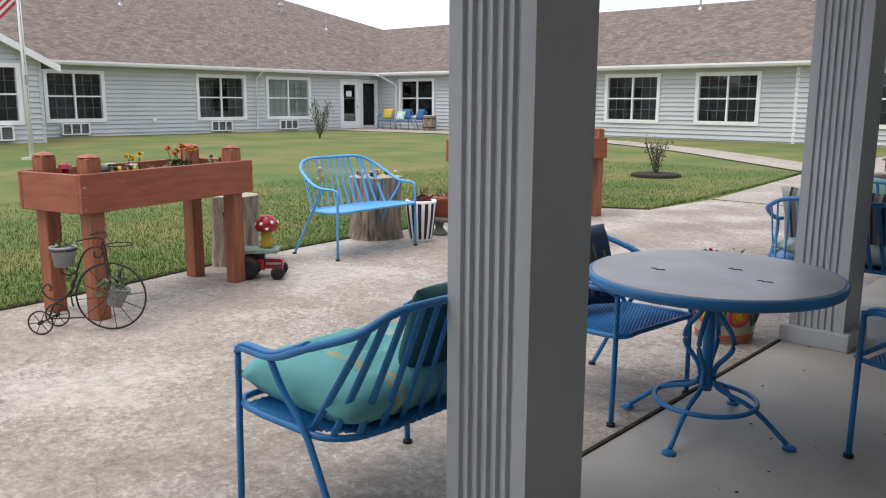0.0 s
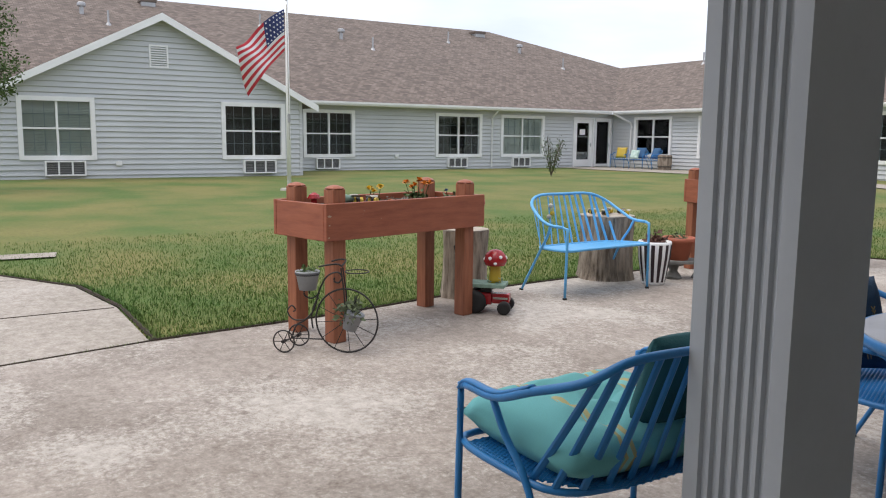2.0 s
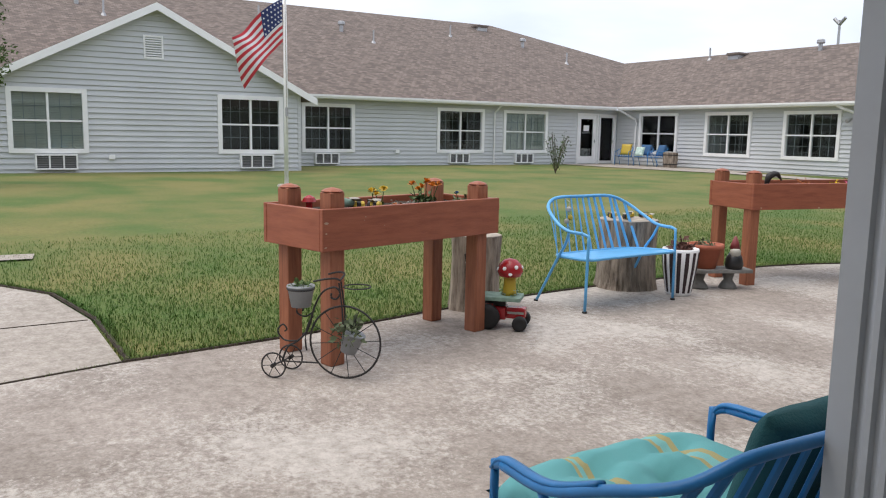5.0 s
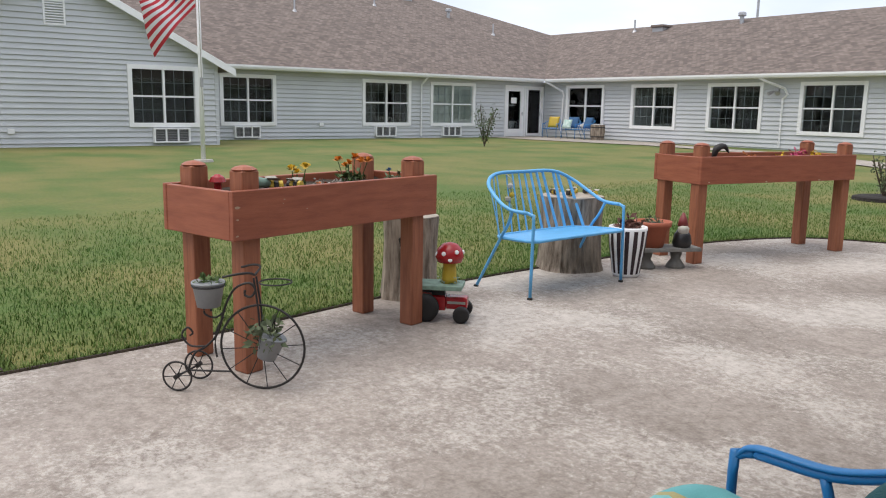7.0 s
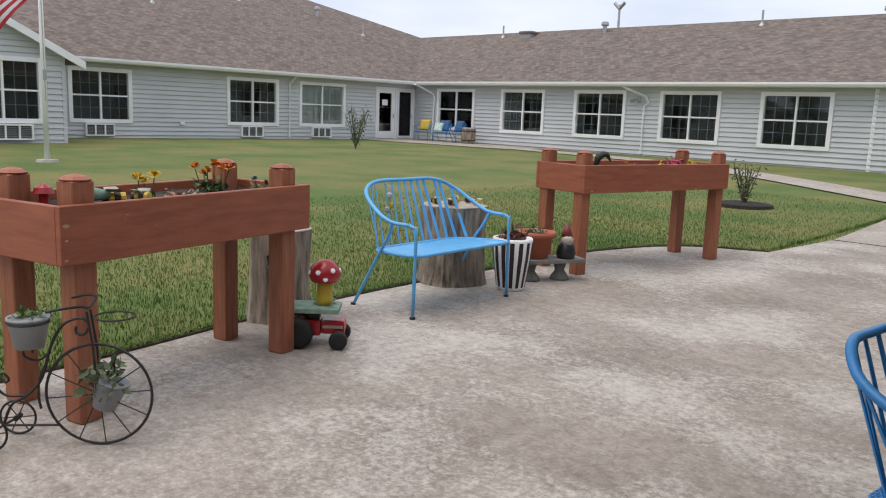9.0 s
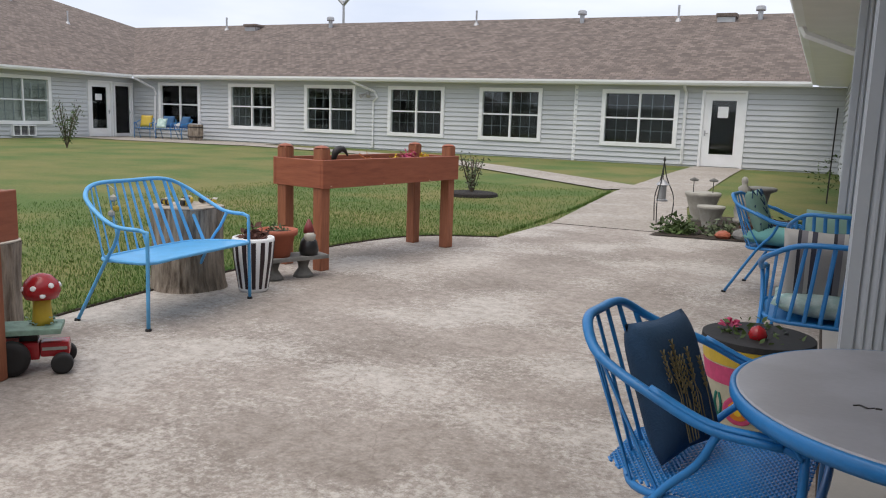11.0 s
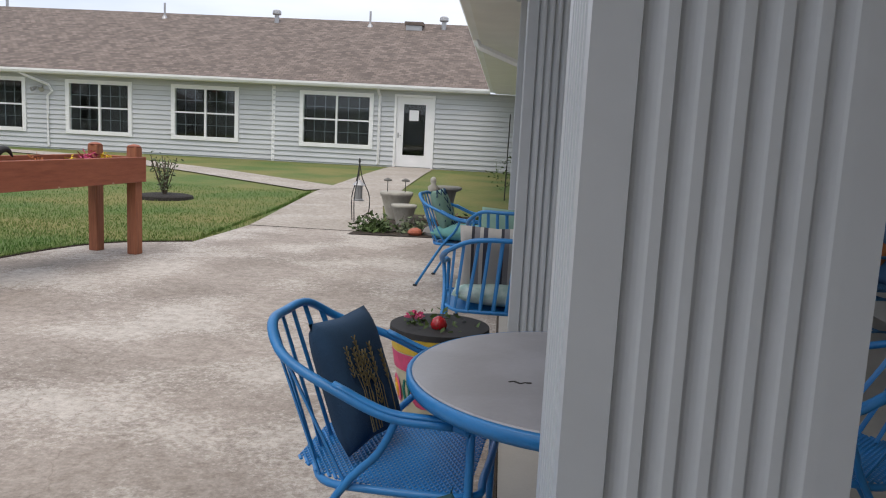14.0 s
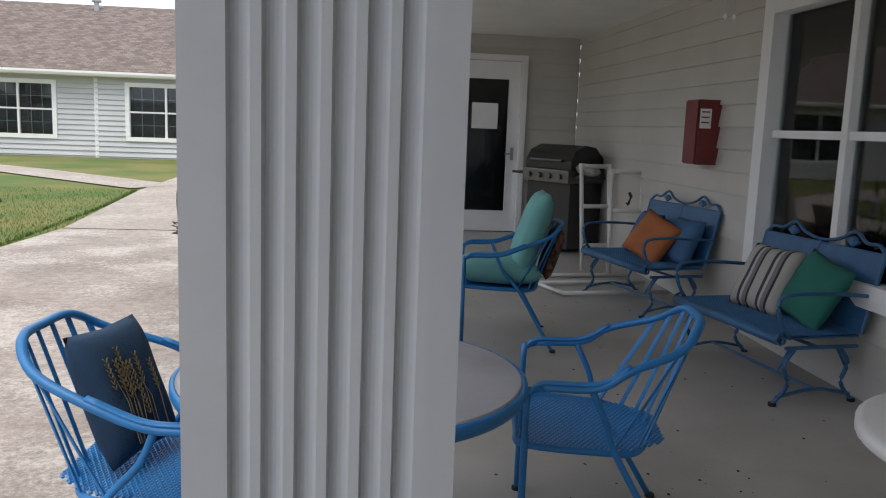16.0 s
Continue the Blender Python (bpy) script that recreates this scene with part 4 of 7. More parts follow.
M_MAROON = mat("dull_red_steel", (0.20, 0.03, 0.03), 0.5, 0.12, 8, 0.05, 60)
M_RUBBER = mat("black_rubber", (0.015, 0.014, 0.014), 0.7, 0.2, 20, 0.1, 80)
M_CREAM = mat("cream_stone", (0.42, 0.40, 0.35), 0.8, 0.2, 9, 0.3, 60)
M_STONE = mat("grey_cast_stone", (0.24, 0.235, 0.22), 0.9, 0.25, 9, 0.4, 50)
M_YELLOW = mat("yellow_paint", (0.52, 0.36, 0.03), 0.5, 0.12, 10, 0.1, 60)
M_PGREEN = mat("pale_green_paint", (0.25, 0.38, 0.30), 0.6, 0.3, 18, 0.2, 60)
M_LEAF = mat("leaf_green", (0.085, 0.14, 0.035), 0.7, 0.45, 4, 0, 30, rnd=0.1)
M_LEAF2 = mat("sage_leaf", (0.15, 0.19, 0.10), 0.75, 0.4, 8, 0, 30)
M_LEAFB = mat("burgundy_leaf", (0.12, 0.045, 0.03), 0.7, 0.4, 9, 0, 30)
M_MARI = mat("marigold_orange", (0.62, 0.20, 0.01), 0.7, 0.2, 20, 0, 60)
M_MARY = mat("marigold_yellow", (0.68, 0.44, 0.02), 0.7, 0.2, 20, 0, 60)
M_PINK = mat("pink_petal", (0.55, 0.06, 0.16), 0.7, 0.2, 20, 0, 60)
M_TWIG = mat("twig", (0.12, 0.09, 0.065), 0.9, 0.3, 20, 0.2, 60)
M_PVC = mat("white_pvc", (0.72, 0.71, 0.68), 0.35, 0.06, 6, 0.02, 60)
M_PLASTIC = mat("white_moulded_plastic", (0.74, 0.73, 0.71), 0.4, 0.06, 6, 0.04, 80)
M_GRILL = mat("black_enamel", (0.018, 0.018, 0.019), 0.35, 0.15, 8, 0.03, 60)
M_STEEL = mat("dull_steel", (0.16, 0.155, 0.15), 0.4, 0.1, 8, 0.03, 60, metal=0.8)
M_FLAGW = mat("flag_white_cloth", (0.72, 0.71, 0.72), 0.85, 0.06, 5, 0.1, 100)
M_FLAGR = mat("flag_red_cloth", (0.50, 0.035, 0.05), 0.85, 0.08, 5, 0.1, 100)
M_FLAGB = mat("flag_blue_cloth", (0.03, 0.045, 0.15), 0.85, 0.08, 5, 0.1, 100)
M_MULCH = mat("dark_mulch", (0.03, 0.025, 0.022), 1.0, 0.4, 25, 0.8, 60)


def pad(w, d, h, tufts=(), n=16, corner=0.0):
    """Stuffed pad lying flat, centre at origin, with pinched corners and optional tufts."""
    bm = bmesh.new()
    tops, lows = {}, {}
    for i in range(n + 1):
        for j in range(n + 1):
            u, v = 2 * i / n - 1, 2 * j / n - 1
            puff = (1 - abs(u) ** 4.0) ** 0.5 * (1 - abs(v) ** 4.0) ** 0.5
            draw = 1 - corner * (u * u * (1 - abs(v)) * 0.5 + v * v * (1 - abs(u)) * 0.5)
            x, y = u * w / 2 * draw, v * d / 2 * draw
            dz = sum(0.55 * math.exp(-((x - a) ** 2 + (y - b) ** 2) / 0.0022) + 0.22 * math.exp(-min(abs(x - a), abs(y - b)) ** 2 / 0.0006) * math.exp(-((x - a) ** 2 + (y - b) ** 2) / 0.03) for a, b in tufts)
            wr = 0.08 * noise.noise((x * 9, y * 9, w))
            z = h / 2 * puff * (1 - min(dz, 0.8) + wr)
            tops[i, j] = bm.verts.new((x, y, z))
            lows[i, j] = tops[i, j] if i in (0, n) or j in (0, n) else bm.verts.new((x, y, -h / 2 * puff * (1 + wr)))
    for i in range(n):
        for j in range(n):
            bm.faces.new((tops[i, j], tops[i + 1, j], tops[i + 1, j + 1], tops[i, j + 1]))
            q = [lows[i, j], lows[i, j + 1], lows[i + 1, j + 1], lows[i + 1, j]]
            bm.faces.new(q)
    return bm


def cushion(name, m, w, d, h, material, label, tufts=(), corner=0.12):
    ob = finish(name, pad(w, d, h, tufts, corner=corner), material, True)
    ob.matrix_basis = m
    return tagged(ob, label, "pillow" if "pillow" in name else "cushion")


def wheat_print(parent, w, d, h, seed):
    """Stalks of wheat drawn on a pillow's face."""
    rnd = random.Random(seed)
    bm = bmesh.new()
    for k in range(9):
        x0 = rnd.uniform(-0.3, 0.3) * w
        top = rnd.uniform(-0.05, 0.3) * d
        pts = [(x0, -0.42 * d, h * 0.5), (x0 + 0.01, (top - 0.42 * d) / 2, h * 0.53), (x0 + rnd.uniform(-0.04, 0.04), top, h * 0.53)]
        tube(bm, pts, 0.0018, 4)
        for j in range(6):
            y = top - j * 0.016
            for s in (-1, 1):
                tube(bm, [(pts[2][0], y, h * 0.53), (pts[2][0] + s * 0.009, y + 0.014, h * 0.53)], 0.0026, 4)
    part("print", bm, M_WHEAT, parent, "printed wheat stalks")


def lattice(w, d, z, pitch, r, rounded=False):
    """Expanded-metal sheet: crossing diagonal strands in a rectangle."""
    bm = bmesh.new()
    k = -(w + d)
    while k < w + d:
        for s in (1, -1):
            pts = []
            for x in (-w / 2, w / 2):
                y = s * 0.55 * x + k
                pts.append((x, y))
            (xa, ya), (xb, yb) = pts
            lo, hi = -d / 2, d / 2
            ta, tb = 0.0, 1.0
            if abs(yb - ya) > 1e-6:
                t0, t1 = sorted(((lo - ya) / (yb - ya), (hi - ya) / (yb - ya)))
                ta, tb = max(0, t0), min(1, t1)
            if tb - ta > 0.02:
                p, q = [(xa + (xb - xa) * t, ya + (yb - ya) * t) for t in (ta, tb)]
                run = []
                for i in range(25 if rounded else 2):
                    f = i / (24 if rounded else 1)
                    x, y = p[0] + (q[0] - p[0]) * f, p[1] + (q[1] - p[1]) * f
                    if rounded and y > 0 and abs(x) > w / 2 * (1 - 0.5 * (2 * y / d) ** 2.2):
                        if len(run) > 1:
                            break
                        run = []
                        continue
                    run.append((x, y, z))
                if len(run) > 1:
                    tube(bm, [run[0], run[-1]], r, 4, flat=1.6)
        k += pitch
    return bm


def along(pts, f):
    """The point at the share f of a line's length."""
    d = [0.0]
    for u, v in zip(pts, pts[1:]):
        d.append(d[-1] + (v - u).length)
    return Vector([float(np.interp(f * d[-1], d, [p[i] for p in pts])) for i in range(3)])


def barrel_seat(name, m, w, label, category, material, group="", slats=10, depth=0.54, back=0.80, arm=0.60, seat=0.40, plate=False):
    """Steel garden seat: one rail forms arms, back and front legs; flat slats run up the back. It faces -y."""
    root = thing(name, m, label, category, group)
    hw, hd = w / 2, depth / 2
    half = [(hw, -hd, 0.0), (hw - 0.01, -hd, arm - 0.06), (hw - 0.005, -hd + 0.012, arm - 0.015), (hw, -hd + 0.05, arm), (hw + 0.01, -hd + 0.22, arm + 0.01), (hw + 0.005, hd - 0.16, arm + 0.07), (hw - 0.05, hd + 0.0, back - 0.07), (hw - 0.2 if w > 0.9 else hw - 0.15, hd + 0.075, back - 0.005)]
    rail_mid = half[3:] + [(0, hd + 0.09, back)] + [(-x, y, z) for x, y, z in half[3:][::-1]]
    part("rail", bar(rail_mid, 0.0135, 8, 5, flat=1.15), material, root, smooth=True)
    for s in (1, -1):
        if w < 0.9:
            cap = [(s * (x - 0.004), y, z + 0.014) for x, y, z in half[3:6]]
            cap = [(cap[0][0], cap[0][1] - 0.045, cap[0][2] - 0.035)] + cap
            part("arm_cap", bar(cap, 0.0075, 8, 5, flat=2.0), material, root, smooth=True)
        part("front_leg", bar([(s * x, y, z) for x, y, z in half[:4]], 0.012, 8, 3), material, root, smooth=True)
        part("foot", turned([(0.02, 0), (0.02, 0.012), (0.015, 0.016)], 10, cx=s * hw, cy=-hd), M_RUBBER, root)
        lg = [(s * (hw + 0.008), -hd + 0.2, arm + 0.005), (s * (hw - 0.005), -hd + 0.25, (arm + seat) / 2), (s * (hw - 0.01), hd - 0.18, seat - 0.03), (s * (hw + 0.015), hd + 0.04, 0.0)]
        part("rear_leg", bar(lg, 0.0115, 8, 4), material, root, smooth=True)
        part("foot", turned([(0.019, 0), (0.019, 0.012), (0.014, 0.016)], 10, cx=s * (hw + 0.015), cy=hd + 0.04), M_RUBBER, root)
    rim = [(hw - 0.02, -hd, seat), (hw - 0.02, 0.02, seat - 0.012), (hw - 0.06, hd - 0.12, seat - 0.02), (hw - 0.2, hd - 0.06, seat - 0.02)]
    loop = rim + [(-x, y, z) for x, y, z in rim[::-1]] + [(-hw * 0.5, -hd - 0.025, seat + 0.004), (hw * 0.5, -hd - 0.025, seat + 0.004)]
    part("seat_frame", bar(loop, 0.012, 8, 4, closed=True), material, root, smooth=True)
    if plate:
        bm = bmesh.new()
        pts = spline(loop, 4, True)
        bm.faces.new([bm.verts.new((p.x * 0.99, p.y * 0.99, p.z + 0.002)) for p in pts])
        r = bmesh.ops.extrude_face_region(bm, geom=bm.faces[:])
        for v in [q for q in r["geom"] if isinstance(q, bmesh.types.BMVert)]:
            v.co.z -= 0.006
        part("seat", bm, material, root)
    else:
        bm = lattice(w - 0.04, depth - 0.02, seat - 0.006, 0.017, 0.0036, True)
        tagged(part("seat", bm, material, root, "open expanded-metal seat"), kind="stuff")
    path = spline(rail_mid, 5)
    low = spline([(hw - 0.03, hd - 0.24, seat - 0.012)] + rim[2:] + [(-x, y, z) for x, y, z in rim[2:][::-1]] + [(-hw + 0.03, hd - 0.24, seat - 0.012)], 6)
    for k in range(slats):
        f = (k + 0.5) / slats
        if w < 0.9:
            p, q = along(path, 0.29 + 0.42 * f), along(low, f)
        else:
            x = (2 * f - 1) * (hw - 0.04)
            n4 = len(path) // 4
            p = min(path[n4:-n4], key=lambda v: abs(v.x + x))
            q = along(low, 0.5 + (f - 0.5) * 0.92)
        midp = (p + q) / 2 + Vector((0, -0.004, -0.01))
        bm = bar([q, midp, p], 0.005, 6, 5, flat=2.4, up=(p.x * 2, 1, 0.2))
        part("slat", bm, material, root)
    return root


def on(root_pose, x, y, z, rx=0, ry=0, rz=0):
    return root_pose @ pose(x, y, z, rx, ry, rz)


FZ = 0.012
# chair with the teal cushion, beside the column
c1 = pose(-2.0, 3.29, 0.0, 0, 0, -90)
barrel_seat("garden_armchair", c1, 0.80, "blue steel barrel-back armchair with a teal cushion, beside the column", "chair", M_BLUE, "garden armchairs", slats=12)
cushion("seat_cushion", on(c1, 0, -0.05, 0.475), 0.72, 0.60, 0.19, M_TEAL, "tufted teal canvas cushion with tan stripes", [(-0.14, -0.14), (0.14, -0.14), (-0.14, 0.14), (0.14, 0.14), (0, 0)], 0.03)
cushion("throw_pillow", on(c1, -0.12, 0.20, 0.66, 72, 0, 0), 0.40, 0.32, 0.12, M_DTEAL, "dark teal square pillow leaning on the chair back")
# chair with the printed pillow
c2 = pose(-1.98, 4.74, 0.0, 0, 0, 84)
barrel_seat("garden_armchair", c2, 0.60, "bright blue steel armchair with mesh seat, at the round table", "chair", M_BLUE, "garden armchairs", slats=8)
p2 = cushion("throw_pillow", on(c2, 0.0, 0.13, 0.61, 68, 0, -14), 0.32, 0.40, 0.12, M_NAVY, "navy pillow printed with wheat stalks")
wheat_print(p2, 0.30, 0.38, 0.12, 3)
c3 = pose(-0.59, 4.98, FZ, 0, 0, -101)
barrel_seat("garden_armchair", c3, 0.55, "bright blue steel armchair with mesh seat on the porch", "chair", M_BLUE, "garden armchairs", slats=8, depth=0.48)
# chair with aqua cushions on the porch
c4 = pose(-0.42, 7.55, FZ + 0.012, 0, 0, -97)
barrel_seat("garden_armchair", c4, 0.60, "blue steel armchair with plump aqua cushions", "chair", M_BLUE, "garden armchairs", plate=True)
cushion("seat_cushion", on(c4, 0, -0.04, 0.48), 0.54, 0.54, 0.17, M_AQUA, "plump aqua seat cushion", (), 0.03)
cushion("back_cushion", on(c4, 0, 0.17, 0.73, 72), 0.5, 0.56, 0.16, M_AQUA, "plump aqua back cushion", (), 0.03)
cushion("throw_pillow", on(c4, 0, 0.31, 0.60, 74), 0.36, 0.34, 0.09, M_BROWNP, "brown floral pillow behind the chair back")
# settee behind the second column
c5 = pose(-1.45, 6.93, 0.012, 0, 0, 180)
barrel_seat("garden_settee", c5, 1.1, "blue steel garden settee with striped pillows", "bench", M_BLUE, slats=16, plate=True)
cushion("seat_cushion", on(c5, 0, -0.03, 0.47), 0.98, 0.5, 0.15, M_PALE, "pale mint settee cushion", (), 0.03)
cushion("throw_pillow", on(c5, 0.25, 0.14, 0.66, 70), 0.42, 0.42, 0.13, M_STRIPE, "grey and cream striped pillow on the settee")
cushion("throw_pillow", on(c5, -0.22, 0.14, 0.66, 70), 0.42, 0.42, 0.13, M_STRIPE, "grey and cream striped pillow on the settee")


def chevrons(parent, w, d, h):
    for k in range(5):
        y = -0.4 * d + k * 0.2 * d
        pts = [(-0.45 * w + i * 0.9 * w / 8, y + (0.03 if i % 2 else -0.03), h * (0.54 - 0.28 * abs(i - 4) / 4)) for i in range(9)]
        part("chevron", bar(pts, 0.006, 4), M_NAVY, parent, "dark zigzag stripe")


c6 = pose(-2.05, 9.6, 0.0, 0, 0, 80)
barrel_seat("garden_armchair", c6, 0.60, "blue steel armchair with aqua seat cushion and chevron pillow", "chair", M_BLUE, "garden armchairs", plate=True)
cushion("seat_cushion", on(c6, 0, -0.03, 0.47), 0.52, 0.5, 0.13, M_AQUA, "flat aqua seat cushion", (), 0.03)
p6 = cushion("throw_pillow", on(c6, 0, 0.16, 0.66, 68), 0.42, 0.38, 0.11, M_CHEV, "green pillow with dark chevrons")
chevrons(p6, 0.42, 0.38, 0.11)
c7 = pose(-1.62, 8.55, 0.0, 0, 0, 170)
barrel_seat("garden_armchair", c7, 0.60, "blue steel armchair with chevron pillow", "chair", M_BLUE, "garden armchairs", plate=True)
p7 = cushion("throw_pillow", on(c7, 0, 0.12, 0.62, 110), 0.42, 0.40, 0.11, M_CHEV, "green pillow with dark chevrons")
chevrons(p7, 0.42, 0.40, 0.11)
# light blue bench on the patio
c8 = pose(-5.70, 6.5, 0.0, 0, 0, 93)
barrel_seat("garden_bench", c8, 1.04, "light blue painted steel garden bench with slatted back", "bench", M_LBLUE, slats=13, depth=0.52, back=0.86, arm=0.62, seat=0.42, plate=True)
orn = thing("hanging_ornament", on(c8, -0.22, 0.33, 0.82), "string of small white and yellow ornaments hung on the bench", "ornament")
part("string", bar([(0, 0, 0.03), (0.01, -0.05, 0), (0.01, -0.045, -0.2)], 0.004, 6), M_CREAM, orn)
for k, (x, z, mt) in enumerate(((0.0, -0.06, M_CREAM), (0.02, -0.13, M_YELLOW), (-0.02, -0.16, M_CREAM), (0.0, -0.22, M_PGREEN))):
    part("bead", turned([(0.004, -0.025), (0.022, -0.01), (0.022, 0.01), (0.004, 0.025)], 10, cx=x, cy=-0.05), mt, orn).location.z = z

# round table
tb = thing("round_table", pose(-1.43, 4.65, FZ), "round patio table, worn grey top, scrolled blue iron base", "table")
TH = 0.685
part("tabletop", turned([(0.488, TH - 0.012), (0.498, TH - 0.004), (0.493, TH), (0.01, TH + 0.001)], 64), M_TABLETOP, tb, "worn grey top with dark scuffs")
part("rim", turned([(0.465, TH - 0.045), (0.505, TH - 0.045), (0.513, TH - 0.03), (0.513, TH - 0.008), (0.503, TH - 0.002), (0.499, TH - 0.006)], 64), M_BLUE, tb, smooth=True)
part("pole", turned([(0.024, 0.17), (0.03, 0.2), (0.024, 0.24), (0.024, TH - 0.07), (0.09, TH - 0.05), (0.09, TH - 0.045)], 20), M_BLUE, tb, smooth=True)
ring = [(0.21 * math.cos(a), 0.21 * math.sin(a), 0.13) for a in (2 * math.pi * k / 32 for k in range(32))]
part("ring", bar(ring, 0.011, 8, closed=True), M_BLUE, tb, smooth=True)
for k in range(4):
    a = math.pi / 2 * k + 0.05
    prof = [(0.16, TH - 0.05), (0.05, 0.60), (0.035, 0.52), (0.095, 0.43), (0.10, 0.36), (0.035, 0.27), (0.05, 0.19), (0.20, 0.135), (0.345, 0.02)]
    part("leg", bar([(r * math.cos(a), r * math.sin(a), z) for r, z in prof], 0.011, 8, 5), M_BLUE, tb, smooth=True)
    part("foot", turned([(0.028, 0.0), (0.028, 0.012), (0.015, 0.018)], 12, cx=0.355 * math.cos(a), cy=0.355 * math.sin(a)), M_BLUE, tb)
for x, y in ((-0.22, -0.12), (0.02, 0.1), (0.2, -0.05)):
    bm = bmesh.new()
    for j in range(4):
        tube(bm, [(x + j * 0.016, y + 0.008 * math.sin(j * 2.1), TH + 0.0012), (x + j * 0.016 + 0.014, y + 0.01 * math.cos(j * 3.7), TH + 0.0012)], 0.0022 + 0.0012 * (j % 2), 5)
    part("scuff", bm, M_BLACK, tb, "dark chipped scuff")

# white plastic table near the wall
wt = thing("plastic_table", pose(0.29, 3.98, FZ), "round white moulded plastic table", "table")
part("tabletop", turned([(0.40, 0.645), (0.46, 0.65), (0.485, 0.665), (0.485, 0.69), (0.465, 0.70), (0.01, 0.70)], 48), M_PLASTIC, wt, smooth=True)
for k in range(4):
    a = math.pi / 2 * k + 0.4
    part("leg", bar([(0.3 * math.cos(a), 0.3 * math.sin(a), 0.66), (0.38 * math.cos(a), 0.38 * math.sin(a), 0.0)], 0.03, 8), M_PLASTIC, wt)


# gliders
def glider(m, label):
    root = thing("glider_seat", m @ Matrix.Diagonal((1, 1, 0.92, 1)), label, "glider", "porch gliders")
    w = 1.0
    hw = w / 2
    tagged(part("seat", lattice(w, 0.5, 0.42, 0.02, 0.003), M_SLATE, root, "open expanded-metal seat"), kind="stuff")
    part("seat_pan", bevelled(boxes((-hw, -0.27, 0.398, hw, 0.24, 0.408)), 0.003, 1), M_SLATE, root)
    part("front_roll", bar([(-hw, -0.27, 0.40), (hw, -0.27, 0.40)], 0.03, 10), M_SLATE, root, smooth=True)
    tilt = 0.22
    bm = bmesh.new()
    box(bm, -hw, -0.004, 0.0, hw, 0.004, 0.46)
    for v in bm.verts:
        v.co = Vector((v.co.x, v.co.y + 0.25 + tilt * v.co.z, v.co.z + 0.42))
    part("backrest", bm, M_SLATE, root, "mesh-covered back panel")
    top = [(-hw, 0.352, 0.88), (-hw + 0.06, 0.36, 0.93), (-hw * 0.5 - 0.1, 0.36, 0.93), (-hw * 0.5, 0.37, 0.985), (-hw * 0.5 + 0.1, 0.36, 0.93), (0, 0.36, 0.90), (hw * 0.5 - 0.1, 0.36, 0.93), (hw * 0.5, 0.37, 0.985), (hw * 0.5 + 0.1, 0.36, 0.93), (hw - 0.06, 0.36, 0.93), (hw, 0.352, 0.88)]
    part("top_rail", bar(top, 0.011, 8, 4), M_SLATE, root, smooth=True)
    part("mid_rail", bar([(-hw, 0.354, 0.88), (hw, 0.354, 0.88)], 0.009, 8), M_SLATE, root)
    part("centre_bar", bar([(0, 0.25, 0.42), (0, 0.356, 0.9)], 0.011, 8), M_SLATE, root)
    for c in (-hw * 0.5, hw * 0.5):
        for k in range(5):
            a = radians(30 + 30 * k)
            part("rosette", bar([(c, 0.357, 0.90), (c + 0.05 * math.cos(a), 0.36, 0.90 + 0.055 * math.sin(a))], 0.011, 6), M_SLATE, root)
    for s in (-1, 1):
        x = s * hw
        part("back_post", bar([(x, 0.25, 0.42), (x, 0.354, 0.89)], 0.012, 8), M_SLATE, root)
        part("arm", bar([(x, 0.30, 0.64), (x, 0.05, 0.66), (x, -0.2, 0.66), (x, -0.28, 0.62), (x, -0.27, 0.52), (x, -0.22, 0.42)], 0.012, 8, 4), M_SLATE, root, smooth=True)
        part("scroll", bar([(x + s * 0.005, -0.25 + 0.05 * (1 - k / 14) * math.cos(k * 0.75), 0.40 + 0.05 * (1 - k / 14) * math.sin(k * 0.75)) for k in range(12)], 0.008, 6), M_SLATE, root)
        for y in (-0.2, 0.2):
            part("leg", bar([(x * 0.96, y * 0.7, 0.34), (x * 0.96, y * 1.0, 0.24), (x * 0.96, y * 0.85, 0.12), (x * 0.96, y * 1.25, 0.012)], 0.012, 8, 4), M_SLATE, root, smooth=True)
            part("foot", turned([(0.022, 0), (0.022, 0.02)], 10, cx=x * 0.96, cy=y * 1.25), M_RUBBER, root)
            part("hanger", bar([(x * 0.9, y * 0.7, 0.34), (x * 0.9, y * 1.1, 0.2)], 0.008, 6), M_SLATE, root)
        part("side_bar", bar([(x * 0.96, -0.2, 0.34), (x * 0.96, 0.25, 0.34)], 0.012, 8), M_SLATE, root)
        part("side_stretcher", bar([(x * 0.96, -0.23, 0.05), (x * 0.96, 0.0, 0.09), (x * 0.96, 0.23, 0.05)], 0.010, 8, 4), M_SLATE, root)
    part("stretcher", bar([(-hw * 0.96, 0.0, 0.09), (hw * 0.96, 0.0, 0.09)], 0.010, 8), M_SLATE, root)
    part("under_bar", bar([(-hw * 0.96, 0.0, 0.34), (hw * 0.96, 0.0, 0.34)], 0.012, 8), M_SLATE, root)
    return root


